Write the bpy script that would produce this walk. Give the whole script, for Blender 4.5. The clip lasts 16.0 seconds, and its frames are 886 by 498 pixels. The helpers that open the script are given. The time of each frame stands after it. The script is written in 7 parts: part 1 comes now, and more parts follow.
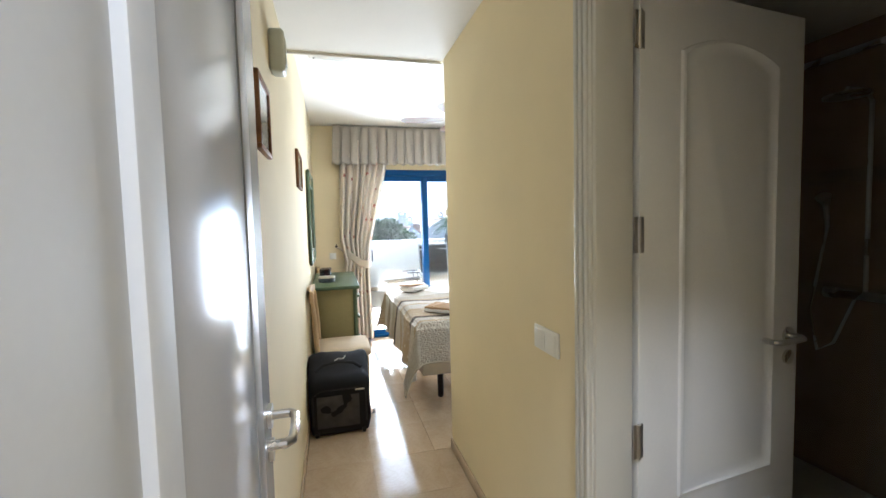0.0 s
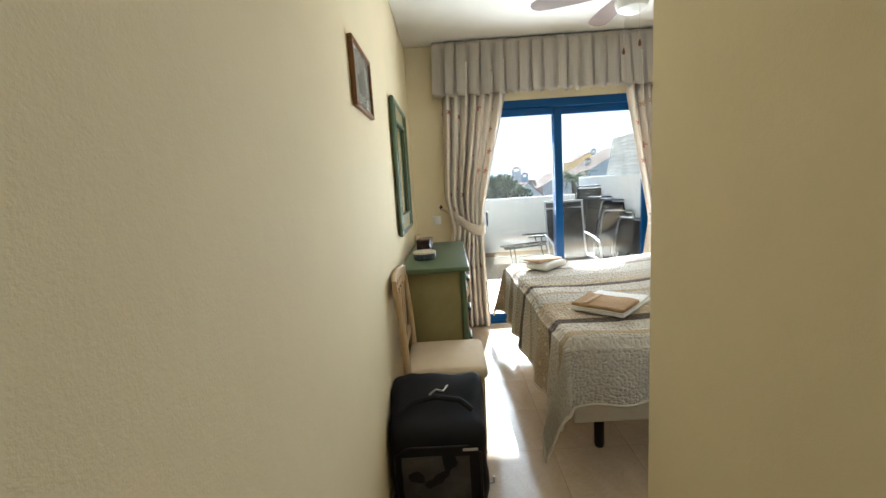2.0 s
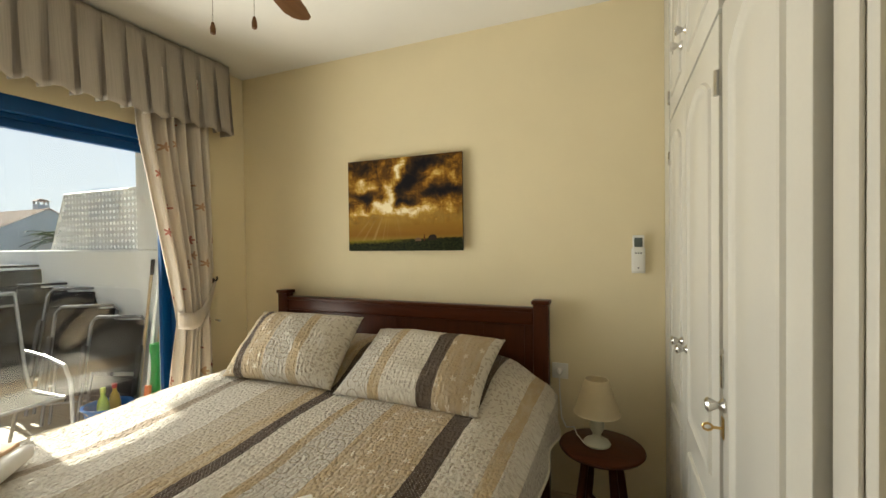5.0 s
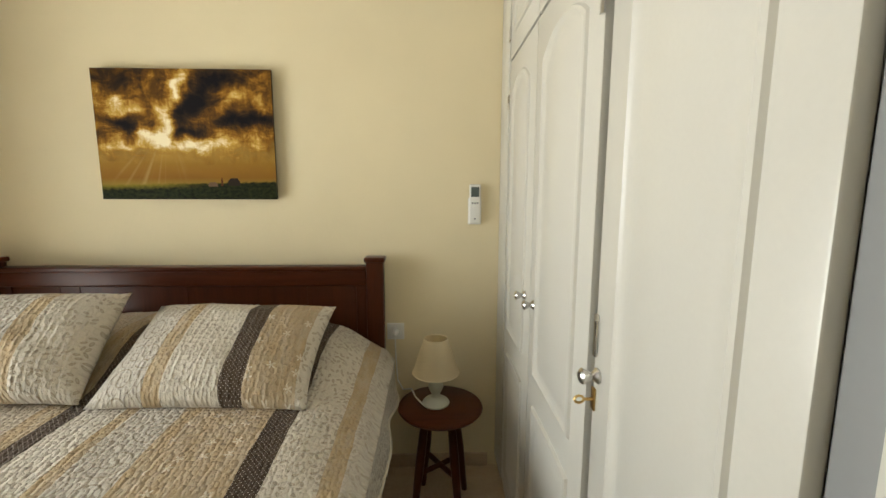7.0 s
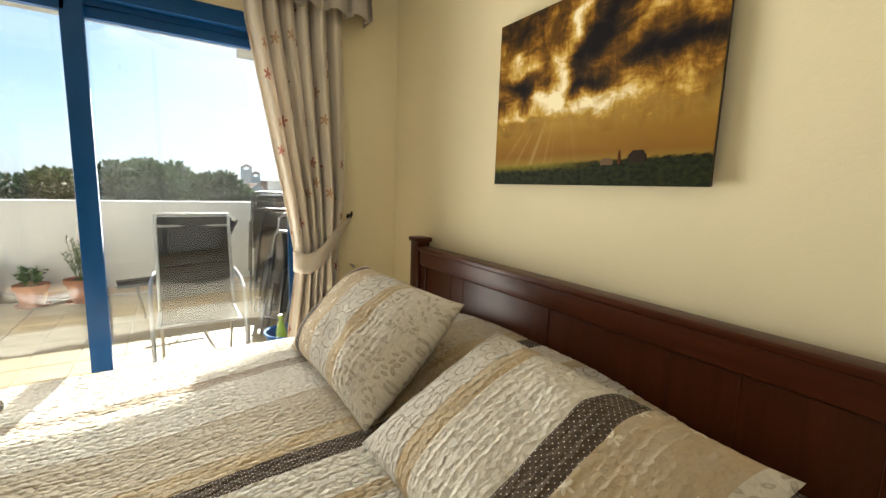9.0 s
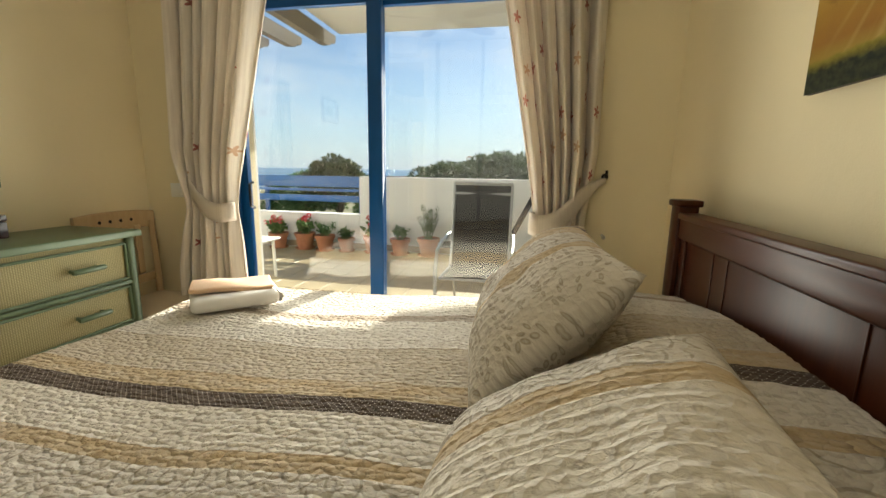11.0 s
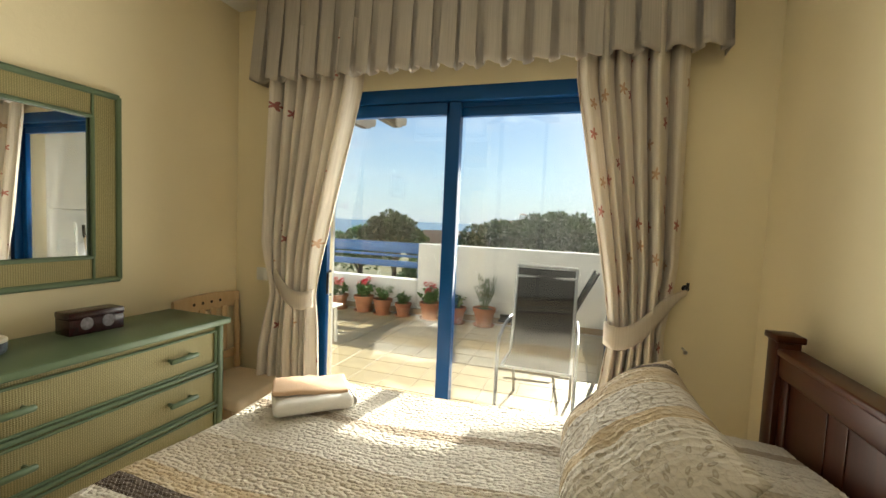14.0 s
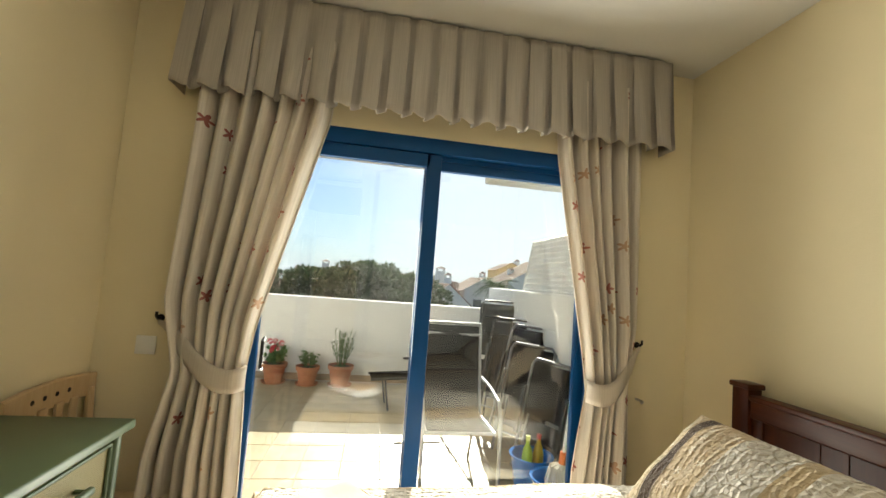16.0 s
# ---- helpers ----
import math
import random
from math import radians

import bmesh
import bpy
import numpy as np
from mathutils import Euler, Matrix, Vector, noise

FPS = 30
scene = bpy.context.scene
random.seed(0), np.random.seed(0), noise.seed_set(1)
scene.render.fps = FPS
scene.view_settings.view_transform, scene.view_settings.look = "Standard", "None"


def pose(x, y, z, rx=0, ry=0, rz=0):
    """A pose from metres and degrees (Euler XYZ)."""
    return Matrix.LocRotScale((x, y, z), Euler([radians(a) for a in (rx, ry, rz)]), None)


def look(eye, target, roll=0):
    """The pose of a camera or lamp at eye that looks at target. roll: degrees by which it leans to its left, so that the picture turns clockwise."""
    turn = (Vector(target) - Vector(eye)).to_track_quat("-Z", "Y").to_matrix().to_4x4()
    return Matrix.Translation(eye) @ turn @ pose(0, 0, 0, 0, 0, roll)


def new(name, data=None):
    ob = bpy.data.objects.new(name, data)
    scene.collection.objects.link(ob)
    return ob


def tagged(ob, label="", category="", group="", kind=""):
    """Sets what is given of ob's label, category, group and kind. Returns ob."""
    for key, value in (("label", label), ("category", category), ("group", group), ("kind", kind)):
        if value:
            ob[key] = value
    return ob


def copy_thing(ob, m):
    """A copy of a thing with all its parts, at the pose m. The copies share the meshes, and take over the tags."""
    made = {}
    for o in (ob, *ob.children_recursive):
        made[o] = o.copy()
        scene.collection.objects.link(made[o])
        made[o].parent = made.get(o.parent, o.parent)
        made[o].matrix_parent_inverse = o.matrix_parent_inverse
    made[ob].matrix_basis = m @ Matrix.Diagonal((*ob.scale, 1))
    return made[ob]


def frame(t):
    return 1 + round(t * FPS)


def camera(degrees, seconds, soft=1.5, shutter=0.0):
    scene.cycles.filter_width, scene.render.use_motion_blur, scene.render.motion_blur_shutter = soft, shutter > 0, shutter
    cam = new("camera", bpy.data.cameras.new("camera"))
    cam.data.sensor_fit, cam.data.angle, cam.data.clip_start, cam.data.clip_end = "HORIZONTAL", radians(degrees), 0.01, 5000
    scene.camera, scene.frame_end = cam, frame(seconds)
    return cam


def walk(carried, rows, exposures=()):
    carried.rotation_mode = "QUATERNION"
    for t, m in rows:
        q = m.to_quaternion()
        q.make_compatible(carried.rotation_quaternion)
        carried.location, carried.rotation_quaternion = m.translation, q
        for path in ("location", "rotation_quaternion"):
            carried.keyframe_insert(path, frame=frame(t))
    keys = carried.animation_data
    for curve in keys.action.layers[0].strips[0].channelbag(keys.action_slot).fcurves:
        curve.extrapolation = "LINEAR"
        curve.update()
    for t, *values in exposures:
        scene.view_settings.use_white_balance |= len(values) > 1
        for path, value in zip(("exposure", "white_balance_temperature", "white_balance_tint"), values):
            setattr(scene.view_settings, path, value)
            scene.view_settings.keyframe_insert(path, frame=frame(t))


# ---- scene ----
cam = camera(93.2, 16.0)
PATH = [
    (0, (0.729, 0.488, 1.461), (1.234, 2.419, 1.339), -1.4),
    (0.5, (0.758, 0.759, 1.441), (0.887, 2.737, 1.173), -1.5),
    (1, (0.882, 1.036, 1.437), (0.806, 2.997, 1.054), -1.6),
    (1.5, (0.9, 1.378, 1.418), (0.859, 3.352, 1.096), -2.5),
    (2, (0.837, 1.807, 1.409), (0.799, 3.785, 1.114), -3.6),
    (2.5, (0.867, 2.246, 1.404), (0.97, 4.234, 1.213), -5.0),
    (3, (0.854, 2.586, 1.394), (1.227, 4.547, 1.263), -5.2),
    (3.5, (0.86, 2.9, 1.384), (1.453, 4.806, 1.263), -5.1),
    (4, (0.887, 3.072, 1.411), (1.841, 4.82, 1.227), -3.8),
    (4.5, (0.894, 3.212, 1.429), (2.295, 4.63, 1.266), -2.6),
    (5, (0.98, 3.298, 1.449), (2.825, 4.069, 1.419), -0.7),
    (5.2, (1.028, 3.338, 1.433), (2.982, 3.763, 1.437), -0.2),
    (6.25, (1.19, 3.40, 1.44), (3.12, 3.11, 1.27), 0.0),
    (7.3, (1.384, 3.425, 1.449), (3.343, 3.64, 1.11), -0.0),
    (7.5, (1.472, 3.43, 1.439), (3.385, 3.888, 1.075), 0.0),
    (8, (1.666, 3.494, 1.413), (3.373, 4.466, 1.036), 0.8),
    (8.5, (1.928, 3.615, 1.416), (3.376, 4.951, 1.072), 1.2),
    (9, (2.218, 3.63, 1.378), (3.293, 5.292, 1.092), 1.9),
    (9.5, (2.462, 3.668, 1.369), (3.053, 5.549, 1.033), 1.6),
    (10, (2.631, 3.799, 1.317), (2.799, 5.761, 0.965), 1.9),
    (12.3, (2.735, 3.815, 1.187), (2.103, 5.676, 0.818), -1.2),
    (12.5, (2.751, 3.818, 1.215), (2.111, 5.68, 0.865), -1.1),
    (13, (2.77, 3.82, 1.331), (2.12, 5.685, 1.013), -0.5),
    (13.5, (2.743, 3.81, 1.386), (2.1, 5.688, 1.149), 0.8),
    (14, (2.593, 3.783, 1.454), (1.97, 5.679, 1.327), 2.5),
    (14.5, (2.32, 3.76, 1.466), (1.766, 5.681, 1.492), 4.6),
    (15, (2.092, 3.835, 1.452), (1.782, 5.807, 1.588), 5.3),
    (15.5, (1.92, 3.93, 1.442), (1.915, 5.921, 1.631), 5.2),
    (16, (1.681, 3.874, 1.459), (1.983, 5.846, 1.612), 4.4),
]
EXPOSURE = [(0, 2.6, 5000, 9), (0.5, 2.4, 4900, 8), (1.0, 2.4, 4800, 8), (1.5, 2.35, 4800, 8), (2.0, 1.95, 5400, 6), (2.8, 1.6, 5900, 6), (3.5, 1.65, 6100, 6), (4.0, 1.75, 6200, 6), (4.5, 1.6, 6300, 6), (5.2, 1.15, 6500, 5),
            (7.5, 1.55, 6000, 6), (8.0, 1.55, 6100, 6), (9.0, 1.6, 6300, 6), (9.5, 1.55, 6500, 5), (10.0, 1.4, 6600, 5), (12.5, 1.3, 6600, 4), (14.5, 1.38, 6550, 4), (16.0, 1.42, 6500, 4)]
walk(cam, [(t, look(eye, target, roll)) for t, eye, target, roll in PATH], EXPOSURE)

# ---- world, sun, window light ----
SUN = Vector((0.175, 1.0, 0.570)).normalized()
world = bpy.data.worlds.new("sky")
scene.world = world
world.use_nodes = True
wn, wl = world.node_tree.nodes, world.node_tree.links
for n in list(wn):
    wn.remove(n)
w_out = wn.new("ShaderNodeOutputWorld")
w_bg = wn.new("ShaderNodeBackground")
w_sky = wn.new("ShaderNodeTexSky")
w_sky.sky_type = "NISHITA"
w_sky.sun_disc = False
w_sky.sun_elevation = math.asin(SUN.z)
w_sky.sun_rotation = math.atan2(SUN.x, SUN.y)
w_sky.air_density, w_sky.dust_density, w_sky.ozone_density = 1.0, 0.25, 3.4
# thin streaks of high cloud
w_geo = wn.new("ShaderNodeTexCoord")
w_map = wn.new("ShaderNodeMapping")
w_map.inputs["Scale"].default_value = (1.6, 1.6, 13.0)
w_map.inputs["Rotation"].default_value = (0.05, -0.08, 0.2)
w_noise = wn.new("ShaderNodeTexNoise")
w_noise.inputs["Scale"].default_value = 1.9
w_noise.inputs["Detail"].default_value = 6
w_noise.inputs["Distortion"].default_value = 0.6
w_ramp = wn.new("ShaderNodeValToRGB")
w_ramp.color_ramp.elements[0].position, w_ramp.color_ramp.elements[1].position = 0.50, 0.78
w_ramp.color_ramp.elements[1].color = (0.6, 0.6, 0.6, 1)
w_mix = wn.new("ShaderNodeMix")
w_mix.data_type = "RGBA"
w_mix.inputs[7].default_value = (8.2, 8.6, 9.2, 1)
wl.new(w_geo.outputs["Generated"], w_map.inputs["Vector"])
wl.new(w_map.outputs[0], w_noise.inputs["Vector"])
wl.new(w_noise.outputs[0], w_ramp.inputs[0])
wl.new(w_ramp.outputs[0], w_mix.inputs[0])
wl.new(w_sky.outputs[0], w_mix.inputs[6])
# pale haze along the horizon
w_sep = wn.new("ShaderNodeSeparateXYZ")
wl.new(w_geo.outputs["Generated"], w_sep.inputs[0])
w_hz = wn.new("ShaderNodeValToRGB")
w_hz.color_ramp.elements[0].position, w_hz.color_ramp.elements[1].position = 0.0, 0.24
w_hz.color_ramp.elements[0].color, w_hz.color_ramp.elements[1].color = (0.8, 0.8, 0.8, 1), (0, 0, 0, 1)
wl.new(w_sep.outputs["Z"], w_hz.inputs[0])
w_mix2 = wn.new("ShaderNodeMix")
w_mix2.data_type = "RGBA"
w_mix2.inputs[7].default_value = (4.8, 6.1, 7.6, 1)
wl.new(w_hz.outputs[0], w_mix2.inputs[0])
wl.new(w_mix.outputs[2], w_mix2.inputs[6])
# white glare of thin haze round the sun
w_dot = wn.new("ShaderNodeVectorMath")
w_dot.operation = "DOT_PRODUCT"
w_dot.inputs[1].default_value = Vector((SUN.x + 0.22, SUN.y, SUN.z * 0.5)).normalized()
wl.new(w_geo.outputs["Generated"], w_dot.inputs[0])
w_gl = wn.new("ShaderNodeValToRGB")
w_gl.color_ramp.elements[0].position, w_gl.color_ramp.elements[1].position = 0.88, 0.99
w_gl.color_ramp.elements[0].color, w_gl.color_ramp.elements[1].color = (0, 0, 0, 1), (0.75, 0.75, 0.75, 1)
wl.new(w_dot.outputs["Value"], w_gl.inputs[0])
w_mix3 = wn.new("ShaderNodeMix")
w_mix3.data_type = "RGBA"
w_mix3.inputs[7].default_value = (8.6, 8.8, 9.2, 1)
wl.new(w_gl.outputs[0], w_mix3.inputs[0])
wl.new(w_mix2.outputs[2], w_mix3.inputs[6])
wl.new(w_mix3.outputs[2], w_bg.inputs["Color"])
w_bg.inputs["Strength"].default_value = 0.05
wl.new(w_bg.outputs[0], w_out.inputs["Surface"])

sun = new("sun", bpy.data.lights.new("sun", "SUN"))
sun.data.energy, sun.data.angle, sun.data.color = 5.0, radians(0.6), (1.0, 0.94, 0.84)
sun.matrix_world = look(SUN * 50, (0, 0, 0))


def window_lamp(name, z, tilt, power, colour, height, spread=100):
    """Sky and terrace light entering through the glazed opening."""
    lamp = new(name, bpy.data.lights.new(name, "AREA"))
    d = lamp.data
    d.shape, d.size, d.size_y, d.energy, d.color, d.spread = "RECTANGLE", 1.5, height, power, colour, radians(spread)
    lamp.matrix_world = look((1.95, 5.90, z), (1.95, 5.90 - math.cos(radians(tilt)), z + math.sin(radians(tilt))))
    return lamp


window_lamp("sky_light", 1.1, -35, 2.4, (0.93, 0.97, 1.0), 1.7)
window_lamp("terrace_bounce", 1.0, 22, 19.5, (1.0, 0.95, 0.86), 1.7, 120)
# added ceiling light in the hall outside the bedroom door, unseen, brightens doors and corridor
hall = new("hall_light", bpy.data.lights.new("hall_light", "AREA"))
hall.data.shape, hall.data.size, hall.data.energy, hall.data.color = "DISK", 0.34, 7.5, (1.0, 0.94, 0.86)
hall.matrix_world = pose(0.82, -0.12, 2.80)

# ---- materials ----


def mat(name, rough=0.6, metal=0.0, spec=0.5):
    m = bpy.data.materials.new(name)
    m.use_nodes = True
    b = m.node_tree.nodes["Principled BSDF"]
    b.inputs["Roughness"].default_value, b.inputs["Metallic"].default_value = rough, metal
    b.inputs["Specular IOR Level"].default_value = spec
    return m, m.node_tree.nodes, m.node_tree.links, b


def coords(n, l, scale=(1, 1, 1), kind="Object", rot=(0, 0, 0)):
    c = n.new("ShaderNodeTexCoord")
    p = n.new("ShaderNodeMapping")
    p.inputs["Scale"].default_value = scale
    p.inputs["Rotation"].default_value = rot
    l.new(c.outputs[kind], p.inputs["Vector"])
    return p.outputs[0]


def tex_noise(n, l, vec, scale, detail=4, rough=0.55, distort=0.0):
    t = n.new("ShaderNodeTexNoise")
    t.inputs["Scale"].default_value, t.inputs["Detail"].default_value = scale, detail
    t.inputs["Roughness"].default_value, t.inputs["Distortion"].default_value = rough, distort
    l.new(vec, t.inputs["Vector"])
    return t.outputs[0]


def ramp(n, l, fac, stops, mode="LINEAR"):
    r = n.new("ShaderNodeValToRGB")
    r.color_ramp.interpolation = mode
    e = r.color_ramp.elements
    while len(e) < len(stops):
        e.new(0.5)
    for k, (p, c) in zip(e, stops):
        k.position = p
        k.color = (*c, 1) if len(c) == 3 else c
    l.new(fac, r.inputs[0])
    return r.outputs[0]


def mixc(n, l, fac, a, b, mode="MIX"):
    x = n.new("ShaderNodeMix")
    x.data_type, x.blend_type = "RGBA", mode
    for sock, v in ((x.inputs[0], fac), (x.inputs[6], a), (x.inputs[7], b)):
        if isinstance(v, (int, float)):
            sock.default_value = v
        elif isinstance(v, tuple):
            sock.default_value = (*v, 1)
        else:
            l.new(v, sock)
    return x.outputs[2]


def maths(n, l, op, a, b=0.0, c=0.0):
    x = n.new("ShaderNodeMath")
    x.operation = op
    for sock, v in zip(x.inputs, (a, b, c)):
        if isinstance(v, (int, float)):
            sock.default_value = v
        else:
            l.new(v, sock)
    return x.outputs[0]


def bump(n, l, b, height, strength=0.3, dist=0.002):
    k = n.new("ShaderNodeBump")
    k.inputs["Strength"].default_value, k.inputs["Distance"].default_value = strength, dist
    l.new(height, k.inputs["Height"])
    l.new(k.outputs[0], b.inputs["Normal"])


def plain(name, colour, rough=0.6, metal=0.0, vary=0.12, scale=6.0, grain=120.0, relief=0.12, spec=0.5):
    """A surface with slow stains and a fine grain."""
    m, n, l, b = mat(name, rough, metal, spec)
    v = coords(n, l)
    slow = tex_noise(n, l, v, scale, 5)
    fine = tex_noise(n, l, v, grain, 2)
    dark = tuple(max(0, c * (1 - vary)) for c in colour)
    light = tuple(min(1, c * (1 + vary * 0.7)) for c in colour)
    col = ramp(n, l, slow, [(0.3, dark), (0.7, light)])
    col = mixc(n, l, maths(n, l, "MULTIPLY", fine, 0.12), col, tuple(c * 0.6 for c in colour))
    l.new(col, b.inputs["Base Color"])
    l.new(maths(n, l, "MULTIPLY_ADD", slow, 0.14, rough - 0.07), b.inputs["Roughness"])
    bump(n, l, b, fine, relief, 0.001)
    return m


def wood(name, dark, light, rough=0.35, scale=1.0, axis=1, contrast=0.5):
    m, n, l, b = mat(name, rough, 0, 0.16)
    st = [11.0, 11.0, 11.0]
    st[axis] = 0.9
    v = coords(n, l, tuple(x * scale for x in st))
    g = tex_noise(n, l, v, 3.0, 6, 0.6, 1.2)
    v2 = coords(n, l, tuple(x * scale * 7 for x in st))
    f = tex_noise(n, l, v2, 4.0, 3, 0.5, 0.3)
    col = ramp(n, l, g, [(0.5 - contrast / 2, dark), (0.5 + contrast / 2, light)])
    col = mixc(n, l, maths(n, l, "MULTIPLY", f, 0.35), col, tuple(c * 0.6 for c in dark))
    l.new(col, b.inputs["Base Color"])
    bump(n, l, b, f, 0.12, 0.0006)
    return m


def plaster(name, colour, rough=0.85):
    m, n, l, b = mat(name, rough, 0, 0.3)
    v = coords(n, l)
    slow = tex_noise(n, l, v, 1.3, 4)
    mid = tex_noise(n, l, v, 26.0, 5, 0.6)
    fine = tex_noise(n, l, v, 260.0, 2)
    col = ramp(n, l, slow, [(0.3, tuple(c * 0.95 for c in colour)), (0.7, tuple(min(1, c * 1.03) for c in colour))])
    l.new(col, b.inputs["Base Color"])
    h = maths(n, l, "MULTIPLY_ADD", fine, 0.35, mid)
    bump(n, l, b, h, 0.42, 0.0028)
    return m


M_WALL = plaster("cream_wall_paint", (0.79, 0.69, 0.465))
M_CEIL = plaster("white_ceiling_paint", (0.77, 0.75, 0.70))
M_RENDER = plaster("white_outdoor_render", (0.80, 0.78, 0.74))
M_WHITE = plain("white_lacquer", (0.60, 0.58, 0.52), 0.30, vary=0.02, scale=0.9, relief=0.04)
# white door paint greyed in its colour to dim the overlit bedroom door
M_DOORDIM = plain("satin_white_door_paint_dimmed", (0.43, 0.43, 0.445), 0.17, vary=0.01, relief=0.015, spec=0.30)
for k in list(M_DOORDIM.node_tree.links):
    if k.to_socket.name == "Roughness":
        M_DOORDIM.node_tree.links.remove(k)
# lighter copy of the door paint, lifts the dim bathroom door
M_BATHDOOR = plain("white_bathroom_door_paint", (0.74, 0.73, 0.72), 0.38, vary=0.02, relief=0.02, spec=0.3)
M_BLUE = plain("blue_coated_aluminium", (0.004, 0.062, 0.21), 0.35, vary=0.10, relief=0.05, spec=0.2)
M_CHROME = plain("brushed_steel", (0.62, 0.60, 0.57), 0.28, 1.0, vary=0.06)
M_PLASTIC = plain("white_plastic", (0.82, 0.81, 0.77), 0.4, vary=0.03, relief=0.03)
M_BLACK = plain("black_cloth", (0.007, 0.0075, 0.011), 0.7, vary=0.3, grain=400, relief=0.5, spec=0.3)
M_BLACKGREY = plain("worn_grey_cloth", (0.06, 0.055, 0.055), 0.8, vary=0.4, scale=14, grain=300, relief=0.4)
M_GREEN = plain("sage_green_paint", (0.105, 0.148, 0.082), 0.38, vary=0.12, relief=0.06, spec=0.35)
M_MAHOG = wood("mahogany_wood", (0.040, 0.0095, 0.004), (0.100, 0.026, 0.009), 0.30, 0.8, 1, 0.7)
M_MAHOG_V = wood("mahogany_upright_wood", (0.036, 0.0085, 0.004), (0.090, 0.024, 0.008), 0.30, 0.8, 2, 0.7)
M_PINE = wood("pale_pine_wood", (0.50, 0.34, 0.18), (0.66, 0.50, 0.31), 0.4, 0.8, 2, 0.8)
M_GREYWOOD = wood("weathered_grey_wood", (0.12, 0.10, 0.085), (0.32, 0.28, 0.24), 0.85, 0.5, 1, 0.7)
M_FANWOOD = wood("oak_fan_blade", (0.13, 0.06, 0.025), (0.23, 0.115, 0.05), 0.35, 0.6, 0, 0.7)
M_FRAMEWOOD = wood("brown_frame_wood", (0.16, 0.07, 0.03), (0.30, 0.15, 0.06), 0.4, 1.0, 1, 0.7)
M_DARK = plain("dark_metal", (0.02, 0.018, 0.018), 0.4, 0.6)
M_RATTAN_CREAM = plain("cream_cushion_cloth", (0.66, 0.54, 0.38), 0.9, vary=0.08, grain=300, relief=0.5)


def marble(name):
    m, n, l, b = mat(name, 0.10, 0, 0.5)
    v = coords(n, l)
    a = tex_noise(n, l, v, 2.2, 8, 0.62, 1.1)
    c = tex_noise(n, l, v, 7.0, 8, 0.7, 2.4)
    info = n.new("ShaderNodeObjectInfo")
    col = ramp(n, l, a, [(0.25, (0.50, 0.38, 0.25)), (0.5, (0.60, 0.48, 0.34)), (0.75, (0.68, 0.57, 0.43))])
    vein = ramp(n, l, c, [(0.46, (0, 0, 0)), (0.5, (1, 1, 1)), (0.54, (0, 0, 0))])
    col = mixc(n, l, maths(n, l, "MULTIPLY", vein, 0.22), col, (0.40, 0.27, 0.16))
    col = mixc(n, l, maths(n, l, "MULTIPLY", info.outputs["Random"], 0.12), col, (0.48, 0.36, 0.24))
    l.new(col, b.inputs["Base Color"])
    l.new(maths(n, l, "MULTIPLY_ADD", a, 0.10, 0.07), b.inputs["Roughness"])
    return m


M_MARBLE = marble("polished_cream_marble")


def weave(name, colour, dark):
    """Woven cane: fine crossing strands."""
    m, n, l, b = mat(name, 0.6)
    v = coords(n, l)
    def wv(direction, scale):
        w = n.new("ShaderNodeTexWave")
        w.bands_direction = direction
        w.inputs["Scale"].default_value, w.inputs["Distortion"].default_value = scale, 1.2
        w.inputs["Detail"].default_value, w.inputs["Detail Scale"].default_value = 2, 3
        l.new(v, w.inputs["Vector"])
        return w.outputs[1]
    h = maths(n, l, "MULTIPLY", wv("Z", 52.0), wv("Y", 40.0))
    slow = tex_noise(n, l, v, 9, 4)
    col = ramp(n, l, h, [(0.0, dark), (0.55, colour)])
    col = mixc(n, l, maths(n, l, "MULTIPLY", slow, 0.4), col, tuple(c * 0.75 for c in colour))
    l.new(col, b.inputs["Base Color"])
    bump(n, l, b, h, 0.6, 0.0025)
    return m


M_WEAVE = weave("green_woven_cane", (0.37, 0.315, 0.135), (0.19, 0.16, 0.06))


def tinted_glass(name, gloss=0.075, tint=(0.97, 0.985, 0.98)):
    m = bpy.data.materials.new(name)
    m.use_nodes = True
    n, l = m.node_tree.nodes, m.node_tree.links
    n.remove(n["Principled BSDF"])
    tr, gl, fr, mx = n.new("ShaderNodeBsdfTransparent"), n.new("ShaderNodeBsdfGlossy"), n.new("ShaderNodeLayerWeight"), n.new("ShaderNodeMixShader")
    tr.inputs[0].default_value = (*tint, 1)
    gl.inputs["Roughness"].default_value = 0.004
    fr.inputs[0].default_value = 0.5
    l.new(maths(n, l, "MULTIPLY_ADD", maths(n, l, "POWER", fr.outputs["Facing"], 5.0), 1 - gloss, gloss), mx.inputs[0])
    l.new(tr.outputs[0], mx.inputs[1])
    l.new(gl.outputs[0], mx.inputs[2])
    l.new(mx.outputs[0], n["Material Output"].inputs[0])
    return m


M_GLASS = tinted_glass("window_glass")
M_MIRROR = mat("silver_mirror", 0.01, 1.0)[0]
M_MIRROR.node_tree.nodes["Principled BSDF"].inputs["Base Color"].default_value = (0.88, 0.89, 0.88, 1)

